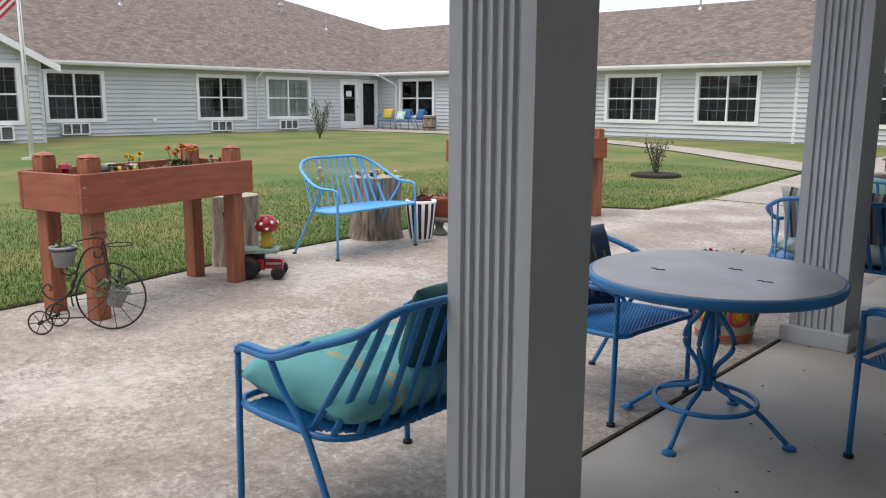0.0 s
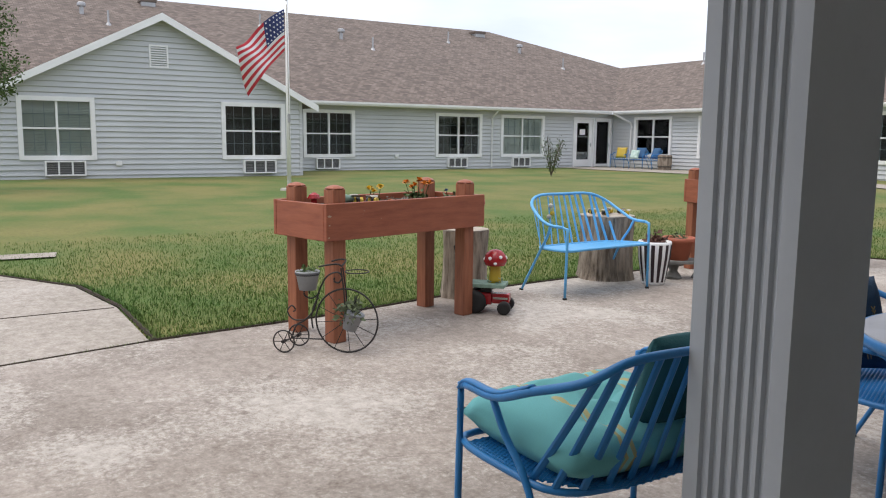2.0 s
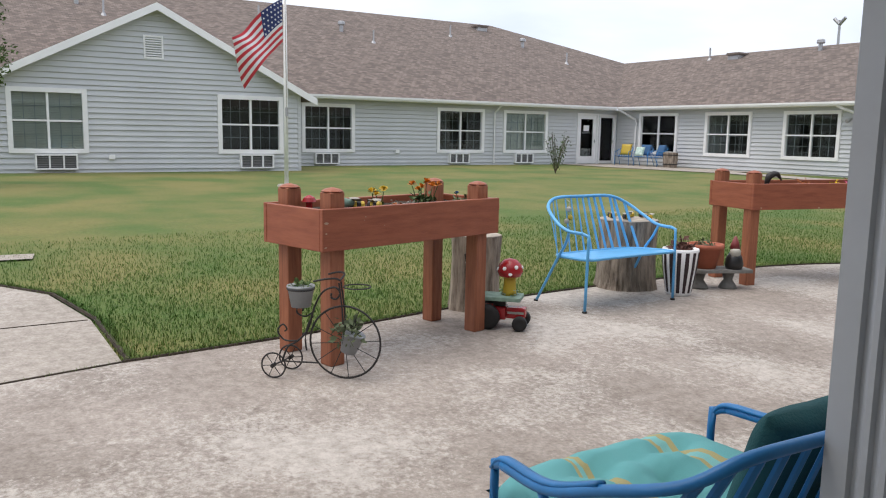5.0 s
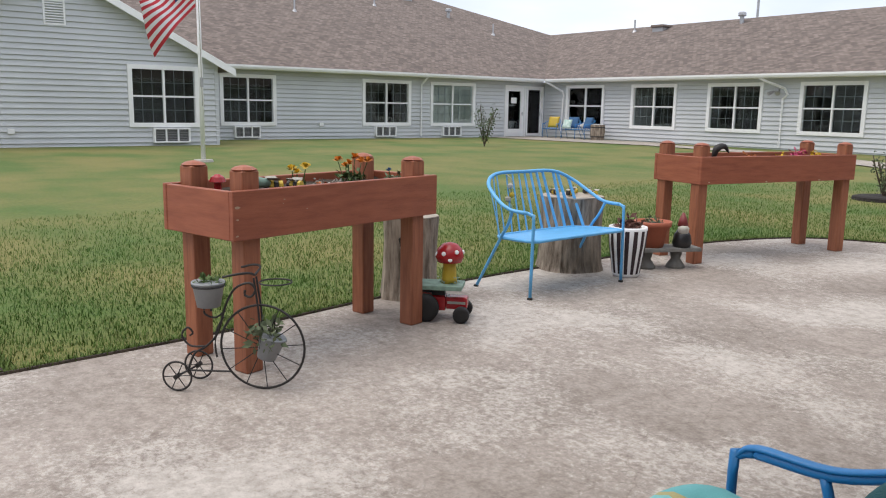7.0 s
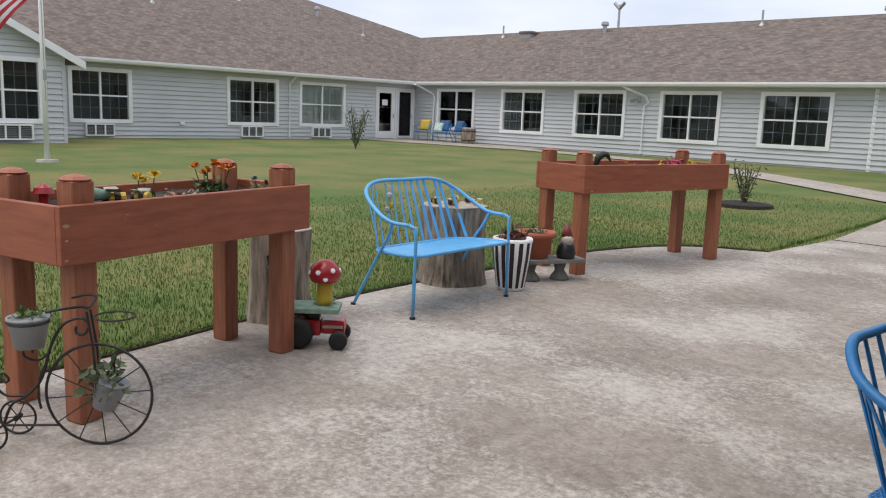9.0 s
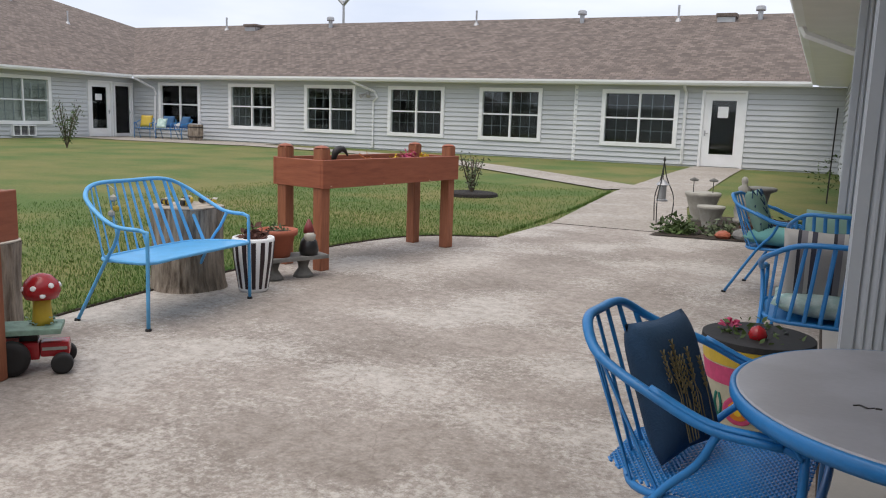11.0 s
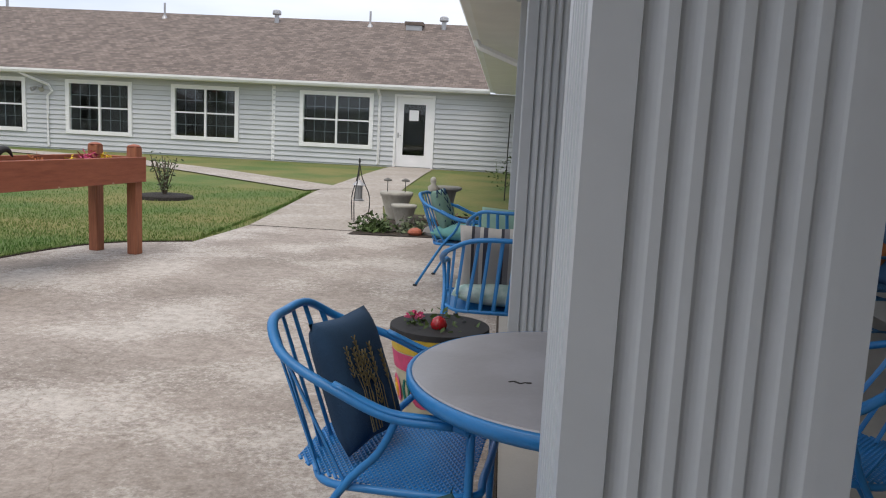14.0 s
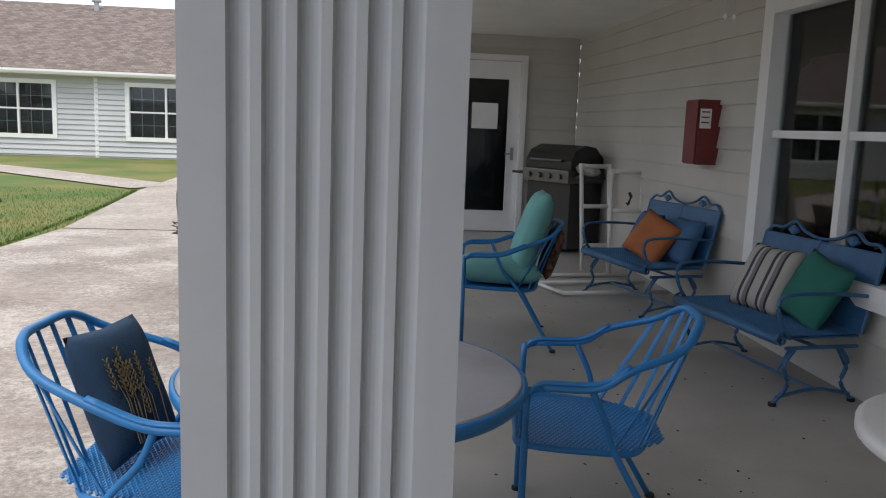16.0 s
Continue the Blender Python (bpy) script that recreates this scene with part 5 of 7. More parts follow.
g2 = pose(0.985, 6.74, FZ, 0, 0, -82)
glider(g2, "blue metal porch glider with scrolled frame and two pillows")
cushion("throw_pillow", on(g2, -0.12, 0.09, 0.57, 64, 0, 4), 0.42, 0.42, 0.13, M_STRIPE, "grey and black striped square pillow")
cushion("throw_pillow", on(g2, 0.25, 0.13, 0.57, 66, 12, -6), 0.40, 0.40, 0.12, M_GREEN, "dark green square pillow")
g1 = pose(0.92, 8.58, FZ + 0.032, 0, 0, -80)
glider(g1, "blue metal porch glider with orange and blue pillows")
cushion("throw_pillow", on(g1, 0.1, 0.02, 0.555, 62, 20, 14), 0.40, 0.38, 0.12, M_ORANGE, "burnt orange square pillow")
cushion("throw_pillow", on(g1, -0.2, 0.13, 0.555, 66, 0, -6), 0.40, 0.38, 0.12, M_DENIM, "mid blue square pillow with pale print")
cushion("throw_pillow", on(g1, 0.28, 0.18, 0.555, 66), 0.38, 0.38, 0.12, M_DENIM, "mid blue square pillow")

# red box on the wall, with a paper
fb = thing("fire_blanket_box", pose(PX - 0.02, 8.47, 1.2), "dull red steel wall cabinet with paper label", "wall cabinet")
part("body", bevelled(boxes((-0.16, -0.12, 0, 0.02, 0.12, 0.5)), 0.008), M_MAROON, fb)
part("door", bevelled(boxes((-0.172, -0.11, 0.01, -0.162, 0.11, 0.49)), 0.003, 1), M_MAROON, fb)
part("paper_label", boxes((-0.03 - 0.12, -0.124, 0.28, -0.06, -0.121, 0.43)), M_WHITE, fb, "white printed paper")
for k in range(3):
    part("text_bar", boxes((-0.14, -0.1255, 0.40 - k * 0.04, -0.075, -0.1245, 0.41 - k * 0.04)), M_MAROON, fb)

# barbecue
bq = thing("barbecue_grill", pose(0.95, 11.2, 0.085, 0, 0, -60), "black gas barbecue with domed lid and steel panel", "barbecue")
part("cabinet", bevelled(boxes((-0.34, -0.25, 0.06, 0.34, 0.25, 0.78)), 0.015), M_GRILL, bq)
part("control_panel", bevelled(boxes((-0.36, -0.31, 0.78, 0.36, 0.25, 0.92)), 0.012), M_STEEL, bq, "dull steel control panel")
for k in range(4):
    kb = turned([(0.03, 0), (0.028, 0.03)], 14)
    bmesh.ops.transform(kb, matrix=pose(-0.24 + k * 0.16, -0.31, 0.85, 90), verts=kb.verts)
    part("knob", kb, M_STEEL, bq)
bm = bmesh.new()
sec = [(-0.27, 0.92), (-0.27, 1.02), (-0.2, 1.13), (-0.05, 1.19), (0.1, 1.17), (0.22, 1.06), (0.25, 0.92)]
ra, rb = [[bm.verts.new((x, y, z)) for y, z in sec] for x in (-0.36, 0.36)]
for k in range(len(sec)):
    bm.faces.new((ra[k], ra[(k + 1) % 7], rb[(k + 1) % 7], rb[k]))
bm.faces.new(ra)
bm.faces.new(rb[::-1])
part("lid", bevelled(bm, 0.015), M_GRILL, bq)
part("lid_handle", bar([(-0.25, -0.3, 1.02), (0.25, -0.3, 1.02)], 0.014, 8), M_STEEL, bq)
for s in (-1, 1):
    part("side_shelf", bevelled(boxes((0.36, -0.24, 0.84, 0.52, 0.1, 0.87) if s > 0 else (-0.62, -0.24, 0.84, -0.36, 0.22, 0.87)), 0.008), M_GRILL, bq)
    wh = turned([(0.08, -0.02), (0.08, 0.02)], 16)
    bmesh.ops.transform(wh, matrix=pose(s * 0.3, 0.2, 0.08, 0, 90, 0), verts=wh.verts)
    part("wheel", wh, M_RUBBER, bq)
part("cloth", pad(0.22, 0.2, 0.12), M_CREAM, bq, "crumpled pale plastic bag").matrix_basis = pose(0.43, -0.08, 0.93, 0, 15, 20)


# white pipe frames leaning by the wall
def pvc_frame(m, w, h, label):
    root = thing("pipe_trellis", m, label, "frame", "white pipe frames")
    for pts in ([(-w / 2, 0, 0), (-w / 2, 0, h)], [(w / 2, 0, 0), (w / 2, 0, h)], [(-w / 2, 0, h), (w / 2, 0, h)], [(-w / 2, 0, h * 0.62), (w / 2, 0, h * 0.62)], [(-w / 2, 0, h * 0.25), (w / 2, 0, h * 0.25)]):
        part("pipe", bar(pts, 0.021, 8), M_PVC, root, smooth=True)
    for x in (-w / 2, w / 2):
        part("elbow", turned([(0.027, h - 0.035), (0.027, h + 0.024)], 10, cx=x), M_PVC, root)
    return root


pvc_frame(pose(0.98, 9.95, 0.06, -8, 0, 10), 0.30, 1.04, "white plastic pipe frame standing by the wall")
fr2 = pvc_frame(pose(1.22, 9.82, 0.06, -8, 0, -8), 0.30, 1.0, "white plastic pipe frame with dark butterfly ornament")
for s in (-1, 1):
    part("butterfly", bar([(0.02, -0.02, 0.70), (0.02 + s * 0.02, -0.02, 0.73 + s * 0.03), (0.02, -0.02, 0.74 + s * 0.06)], 0.016, 6), M_BLACK, fr2, "black butterfly cut-out")
fl = thing("pipe_stand", pose(0.75, 9.15, 0.07, 0, 0, 5), "white plastic pipe base lying on the porch floor", "frame")
for pts in ([(-0.45, -0.35, 0.016), (0.5, -0.35, 0.016)], [(-0.55, 0.1, 0.016), (0.5, 0.1, 0.016)], [(-0.45, -0.35, 0.016), (-0.55, 0.1, 0.016)], [(-0.5, 0.45, 0.016), (0.5, 0.45, 0.016)]):
    part("pipe", bar(pts, 0.018, 8), M_PVC, fl, smooth=True)

# ceiling fan, its pull chains and the sprinkler
fan = thing("ceiling_fan", pose(0.55, 6.6, CZ), "white ceiling fan with glass shades and pull chains", "ceiling fan")
part("rod", turned([(0.06, -0.04), (0.015, -0.045), (0.015, -0.16), (0.11, -0.17), (0.11, -0.26), (0.06, -0.28)], 20), M_WHITE, fan)
for k in range(5):
    a = 72 * k + 20
    bm = bmesh.new()
    box(bm, 0.12, -0.06, -0.205, 0.62, 0.06, -0.197, pose(0, 0, 0, 0, 0, a) @ pose(0, 0, 0, 8, 0, 0))
    part("blade", bm, M_WHITE, fan)
for k in range(3):
    a = radians(120 * k)
    part("shade", turned([(0.02, -0.28), (0.05, -0.31), (0.06, -0.37)], 14, cx=0.09 * math.cos(a), cy=0.09 * math.sin(a)), M_WHITE, fan)
for x in (-0.02, 0.03):
    part("pull_chain", bar([(x, 0, -0.28), (x, 0, -0.50)], 0.003, 5), M_METAL, fan)
    part("bead", turned([(0.004, -0.53), (0.012, -0.515), (0.004, -0.50)], 8, cx=x), M_WHITE, fan)
sp = thing("sprinkler_head", pose(-0.1, 7.6, CZ), "small dark ceiling sprinkler head", "sprinkler")
part("stem", turned([(0.03, -0.006), (0.012, -0.01), (0.012, -0.05)], 10), M_STEEL, sp)
part("deflector", turned([(0.025, -0.055), (0.025, -0.05)], 10), M_STEEL, sp)


# ---- raised beds ----
def flower(parent, x, y, z, r, material, seed):
    rnd = random.Random(seed)
    bm = bmesh.new()
    for k in range(16):
        a, e = rnd.uniform(0, 6.28), rnd.uniform(0.1, 1.4)
        d = Vector((math.cos(a) * math.cos(e), math.sin(a) * math.cos(e), math.sin(e)))
        s = Vector((-math.sin(a), math.cos(a), 0))
        c = Vector((x, y, z))
        p = [c + d * r * 0.2, c + d * r + s * r * 0.35, c + d * r * 1.15, c + d * r - s * r * 0.35]
        bm.faces.new([bm.verts.new(q) for q in p])
    return part("blossom", bm, material, parent)


def foliage(bm, c, r, n, size, rnd, flat=1.0):
    c = Vector(c)
    for k in range(n):
        d = Vector((rnd.gauss(0, 1), rnd.gauss(0, 1), rnd.gauss(0, 1) * flat)).normalized() * r * rnd.uniform(0.3, 1.0)
        d.z = abs(d.z) if flat < 1 else d.z
        t = Vector((rnd.gauss(0, 1), rnd.gauss(0, 1), rnd.gauss(0, 0.7))).normalized()
        s = t.cross(Vector((rnd.gauss(0, 1), rnd.gauss(0, 1), rnd.gauss(0, 1)))).normalized()
        L = size * rnd.uniform(0.6, 1.3)
        p = c + d
        bm.faces.new([bm.verts.new(q) for q in (p, p + t * L * 0.5 + s * L * 0.22, p + t * L, p + t * L * 0.5 - s * L * 0.22)])
    return bm


def plant(name, m, r, n, size, material, label, seed, flat=0.7, blossoms=()):
    root = thing(name, m, label, "plant")
    part("leaves", foliage(bmesh.new(), (0, 0, 0), r, n, size, random.Random(seed), flat), material, root)
    for k, (x, y, z, s, mt) in enumerate(blossoms):
        part("stem", bar([(x * 0.6, y * 0.6, 0), (x, y, z)], 0.003, 5), M_LEAF, root)
        flower(root, x, y, z, s * 1.35, mt, seed * 7 + k)
    return root


def raised_bed(m, w, length, span, z0, z1, top, label, chips):
    root = thing("raised_bed", m, label, "planter", "raised garden beds")
    hw, hl, t = w / 2, length / 2, 0.032
    for s in (-1, 1):
        part("side_board", bevelled(boxes((s * hw - (t if s > 0 else 0), -hl, z0, s * hw + (0 if s > 0 else t), hl, z1)), 0.004, 1), M_BEDWOOD, root)
        part("end_board", bevelled(boxes((-hw + t + 0.001, s * (hl - 0.002) - (t if s > 0 else 0), z0, hw - t - 0.001, s * (hl - 0.002) + (0 if s > 0 else t), z1 - 0.003)), 0.004, 1), M_BEDWOOD, root)
    part("bottom", boxes((-hw + t + 0.002, -hl + t + 0.002, z0 + 0.01, hw - t - 0.002, hl - t - 0.002, z0 + 0.04)), M_SOIL_AND_SHADE, root, "dark plywood bottom")
    bm = bmesh.new()
    n = 26
    g = {(i, j): bm.verts.new((-hw + t + 0.003 + (w - 2 * t - 0.006) * i / 8, -hl + t + 0.003 + (length - 2 * t - 0.006) * j / n, z1 - 0.05 + 0.02 * noise.noise((i * 0.9, j * 0.7, length)))) for i in range(9) for j in range(n + 1)}
    for i in range(8):
        for j in range(n):
            bm.faces.new((g[i, j], g[i + 1, j], g[i + 1, j + 1], g[i, j + 1]))
    part("soil", bm, M_SOIL_AND_SHADE, root, "dry grey-brown potting soil")
    lw = 0.105
    for sx in (-1, 1):
        for sy in (-1, 1):
            cx, cy = sx * (hw - t - lw / 2 - 0.002), sy * (span / 2)
            bm = bmesh.new()
            box(bm, cx - lw / 2, cy - lw / 2, 0, cx + lw / 2, cy + lw / 2, top)
            part("leg", bevelled(bm, 0.006, 1), M_POSTWOOD, root)
            c = lathe(bmesh.new(), [(0.06, top), (0.066, top + 0.005), (0.045, top + 0.018), (0.01, top + 0.026)], 8, cx=cx, cy=cy)
            part("post_cap", c, M_BEDWOOD, root, "low chipped post cap")
    for k, (y, z, s) in enumerate(chips):
        bm = bmesh.new()
        rnd = random.Random(k)
        pts = [(hw + 0.0012, y + s * rnd.uniform(0.5, 1) * math.cos(a), z + s * 0.5 * rnd.uniform(0.5, 1) * math.sin(a)) for a in (0, 0.9, 1.8, 2.7, 3.6, 4.5, 5.4)]
        bm.faces.new([bm.verts.new(p) for p in pts])
        part("chip", bm, M_RAWWOOD, root, "bare chipped paint")
    return root


bA = pose(-5.42, 4.26, 0.0, 0, 0, 14)
raised_bed(bA, 0.60, 1.53, 1.26, 0.695, 0.94, 1.03, "red-stained wooden raised bed on four posts, with marigolds", [(-0.74, 0.86, 0.02), (-0.74, 0.80, 0.012), (-0.45, 0.88, 0.008), (-0.46, 0.86, 0.006), (-0.3, 0.82, 0.006), (-0.745, 0.72, 0.012)])
bB = pose(-5.70, 9.2, 0.0, 0, 0, -11)
raised_bed(bB, 0.62, 2.0, 1.86, 0.72, 0.965, 1.06, "red-stained wooden raised bed on four posts, chipped edge", [(-0.9, 0.74, 0.015), (-0.2, 0.73, 0.02), (0.5, 0.73, 0.02)])
Z1 = 0.90
plant("marigold_plant", on(bA, -0.1, 0.42, Z1), 0.09, 90, 0.05, M_LEAF, "orange marigolds with green leaves in the raised bed", 11, 0.7, [(-0.06, -0.06, 0.11, 0.026, M_MARI), (0.02, 0.0, 0.13, 0.028, M_MARI), (0.07, 0.06, 0.11, 0.026, M_MARI), (0.05, -0.08, 0.10, 0.024, M_MARI), (-0.02, 0.1, 0.10, 0.026, M_MARI), (-0.09, 0.03, 0.07, 0.024, M_MARI)])
plant("marigold_plant", on(bA, 0.02, -0.12, Z1), 0.06, 40, 0.04, M_LEAF, "yellow marigolds in the raised bed", 12, 0.7, [(0.0, -0.04, 0.09, 0.026, M_MARY), (0.03, 0.03, 0.10, 0.026, M_MARY), (-0.03, 0.02, 0.07, 0.022, M_MARY)])
plant("bedding_plant", on(bA, 0.1, 0.6, Z1), 0.06, 50, 0.045, M_LEAF2, "small bedding plant with purple bloom", 13, 0.7, [(0.0, -0.06, 0.06, 0.016, M_DENIM)])
plant("bedding_plant", on(bA, 0.05, 0.14, Z1), 0.05, 30, 0.03, M_CREAM, "small pale pink and white blooms", 14)
plant("bedding_plant", on(bA, 0.1, -0.0, Z1), 0.04, 24, 0.03, M_ORANGE, "small faded orange blooms", 15)
plant("bedding_plant", on(bA, 0.0, 0.05, Z1), 0.04, 24, 0.03, M_CREAM, "small dry white blooms", 16)


def bee(m, label, k=1.0):
    root = thing("garden_ornament", m, label, "ornament", "bee ornaments")
    for j in range(4):
        b = turned([(0.005, -0.012), (0.026 - 0.003 * abs(j - 1.5), -0.008), (0.026 - 0.003 * abs(j - 1.5), 0.008), (0.005, 0.012)], 12)
        bmesh.ops.transform(b, matrix=pose(j * 0.019 * k, 0, 0.026, 0, 90, 0) @ Matrix.Scale(k, 4), verts=b.verts)
        part("band", b, M_YELLOW if j % 2 else M_BLACK, root)
    for s in (-1, 1):
        b = pad(0.05 * k, 0.03 * k, 0.008, n=6)
        bmesh.ops.transform(b, matrix=pose(0.025 * k, s * 0.028 * k, 0.05 * k, s * 25, 0, 20 * s), verts=b.verts)
        part("wing", b, M_CREAM, root)
    return root


bee(on(bA, 0.12, -0.42, Z1 + 0.005, 0, 0, 60), "painted yellow and black bee ornament lying in soil", 1.3)
bee(on(bA, 0.13, -0.27, Z1 + 0.005, 0, 0, 20), "painted yellow and black bee ornament lying in soil", 1.1)
lizard = thing("garden_ornament", on(bA, 0.14, -0.52, Z1 + 0.02), "small teal painted figure lying in the bed", "ornament")
part("body", bar([(0, -0.08, 0.03), (0, 0, 0.04), (0, 0.1, 0.03)], [0.012, 0.035, 0.02], 10), M_PGREEN, lizard, smooth=True)
red_orn = thing("garden_ornament", on(bA, -0.12, -0.55, Z1 + 0.01), "small red and white toadstool ornament", "ornament")
part("body", turned([(0.02, -0.01), (0.02, 0.03), (0.045, 0.035), (0.035, 0.06), (0.01, 0.075)], 12), M_RED, red_orn)
plant("bedding_plant", on(bB, 0.0, 0.55, 0.93), 0.09, 70, 0.05, M_PINK, "bright pink flowers in the raised bed", 21)
plant("bedding_plant", on(bB, 0.1, 0.66, 0.93), 0.07, 50, 0.04, M_MARY, "yellow flowers in the raised bed", 22)
plant("bedding_plant", on(bB, 0.1, 0.2, 0.93), 0.05, 30, 0.03, M_MARY, "small yellow blooms in the raised bed", 23)
plant("bedding_plant", on(bB, 0.0, -0.1, 0.93), 0.06, 40, 0.04, M_ORANGE, "small faded orange blooms in the raised bed", 24)
crow = thing("garden_ornament", on(bB, 0.18, -0.74, 0.93), "small black bird ornament", "ornament")
part("body", bar([(0, 0, 0.02), (0.01, 0.02, 0.10), (0.02, 0.1, 0.12), (0.03, 0.15, 0.06)], [0.02, 0.035, 0.025, 0.006], 8, 3), M_BLACK, crow, smooth=True)
hb = thing("hanging_basket", on(bA, 0.12, 0.80, 0.70), "terracotta plastic pot hung on the raised bed's end", "flower pot")
part("pot", turned([(0.07, 0.0), (0.10, 0.15), (0.115, 0.15), (0.115, 0.19), (0.095, 0.19), (0.09, 0.16)], 20), M_TERRA, hb, smooth=True)
part("bracket", boxes((-0.02, -0.075, 0.17, 0.02, 0.0, 0.18)), M_TERRA, hb)


# ---- stumps, pots and ornaments ----
def stump(m, r, h, label, seed):
    root = thing("tree_stump", m, label, "stump", "tree stumps")
    rows = [(r * 1.08, 0), (r * 1.02, h * 0.1), (r * 0.97, h * 0.35), (r * 0.96, h * 0.7), (r, h * 0.97)]
    bm = bmesh.new()
    seg, rings = 72, []
    for rr, z in rows:
        rings.append([])
        for k in range(seg):
            a = 2 * math.pi * k / seg
            q = rr * (1 + 0.09 * noise.noise((math.cos(a) * 1.6 + seed, math.sin(a) * 1.6, z)) + 0.035 * noise.noise((a * 7, seed, z * 1.2)) + 0.02 * noise.noise((a * 19, seed + 4, z * 2)))
            rings[-1].append(bm.verts.new((q * math.cos(a), q * math.sin(a), z)))
    for a, b in zip(rings, rings[1:]):
        for k in range(seg):
            bm.faces.new((a[k], a[(k + 1) % seg], b[(k + 1) % seg], b[k]))
    bm.faces.new(rings[0][::-1])
    part("bark", bm, M_BARK, root)
    cap = bmesh.new()
    cap.faces.new([cap.verts.new((v[0] * 0.985, v[1] * 0.985, h * 0.972)) for v in [(r * (1 + 0.09 * noise.noise((math.cos(2 * math.pi * k / seg) * 1.6 + seed, math.sin(2 * math.pi * k / seg) * 1.6, h * 0.97))) * math.cos(2 * math.pi * k / seg), r * (1 + 0.09 * noise.noise((math.cos(2 * math.pi * k / seg) * 1.6 + seed, math.sin(2 * math.pi * k / seg) * 1.6, h * 0.97))) * math.sin(2 * math.pi * k / seg)) for k in range(seg)]])
    e = bmesh.ops.extrude_face_region(cap, geom=cap.faces[:])
    for v in [q for q in e["geom"] if isinstance(q, bmesh.types.BMVert)]:
        v.co.z += 0.008
    part("cut_face", cap, M_CUT, root, "grey sawn top")
    return root


stump(pose(-6.0, 5.34, 0), 0.20, 0.60, "tall weathered tree stump with cracked bark", 1.0)
stump(pose(-6.13, 7.12, 0), 0.27, 0.64, "wide weathered tree stump set with bee ornaments", 5.0)
for x, y, a in ((-0.1, 0.08, 30), (0.05, -0.1, 80), (0.12, 0.12, -20), (0.0, 0.16, 100), (-0.12, -0.12, 10)):
    bee(pose(-6.13 + x, 7.12 + y, 0.632, 0, 0, a), "small painted bee ornament on the stump", 1.0)

sp_pot = thing("striped_pot", pose(-5.62, 7.27, 0), "tall white pot with dark vertical stripes", "flower pot")
part("pot", turned([(0.10, 0), (0.112, 0.02), (0.148, 0.26), (0.16, 0.40), (0.155, 0.415), (0.142, 0.415), (0.138, 0.37)], 36), M_WHITE, sp_pot, smooth=True)
for k in range(14):
    a = 2 * math.pi * k / 14
    rows = [(0.1045, 0.01), (0.1138, 0.03), (0.1508, 0.26), (0.1612, 0.39)]
    bm = bmesh.new()
    strip = []
    for j, (r, z) in enumerate(rows):
        w = 0.115 + 0.03 * noise.noise((k * 1.7, z * 9, 0))
        strip.append([bm.verts.new((r * math.cos(a + q * w), r * math.sin(a + q * w), z)) for q in (-1, 0, 1)])
    for p, q in zip(strip, strip[1:]):
        for i in (0, 1):
            bm.faces.new((p[i], p[i + 1], q[i + 1], q[i]))
    part("stripe", bm, mat("plum_stripe", (0.035, 0.018, 0.022), 0.6, 0.2, 20, 0, 60) if k == 0 else bpy.data.materials["plum_stripe"], sp_pot)
plant("potted_plant", pose(-5.62, 7.27, 0.40), 0.11, 110, 0.07, M_LEAFB, "burgundy-leaved coleus in the striped pot", 31)

bs = thing("stone_bench", pose(-5.66, 7.86, 0, 0, 0, 65), "small cast stone bench with scrolled foot", "bench")
part("top", bevelled(boxes((-0.30, -0.12, 0.155, 0.26, 0.12, 0.19)), 0.01), M_STONE, bs)
part("foot", turned([(0.085, 0), (0.075, 0.03), (0.04, 0.08), (0.06, 0.155)], 14, cx=0.08), M_STONE, bs, smooth=True)
part("foot", turned([(0.085, 0), (0.075, 0.03), (0.04, 0.08), (0.06, 0.155)], 14, cx=-0.2), M_STONE, bs, smooth=True)
tp = thing("terracotta_pot", pose(-5.73, 7.72, 0.19), "terracotta plastic flower pot with low plants", "flower pot")
part("pot", turned([(0.10, 0), (0.14, 0.18), (0.16, 0.18), (0.165, 0.225), (0.145, 0.225), (0.14, 0.19)], 28), M_TERRA, tp, smooth=True)
part("soil", turned([(0.142, 0.18), (0.142, 0.2)], 20), M_SOIL_AND_SHADE, tp)
plant("potted_plant", pose(-5.73, 7.72, 0.40), 0.1, 40, 0.04, M_LEAF2, "low dry plants in the terracotta pot", 32, 0.4)
gn = bmesh.new()
lathe(gn, [(0.07, 0), (0.085, 0.04), (0.07, 0.11), (0.045, 0.15)], 16)
gnome = thing("garden_gnome", pose(-5.57, 7.93, 0.19), "small garden gnome with red cap and white beard", "ornament")
part("body", gn, M_GRILL, gnome, smooth=True)
part("beard", turned([(0.01, 0.09), (0.045, 0.13), (0.05, 0.17), (0.03, 0.19)], 14, cx=0.02, cy=-0.015), M_CREAM, gnome, smooth=True)
part("cap", turned([(0.05, 0.185), (0.035, 0.24), (0.01, 0.30)], 14), M_MAROON, gnome, smooth=True)

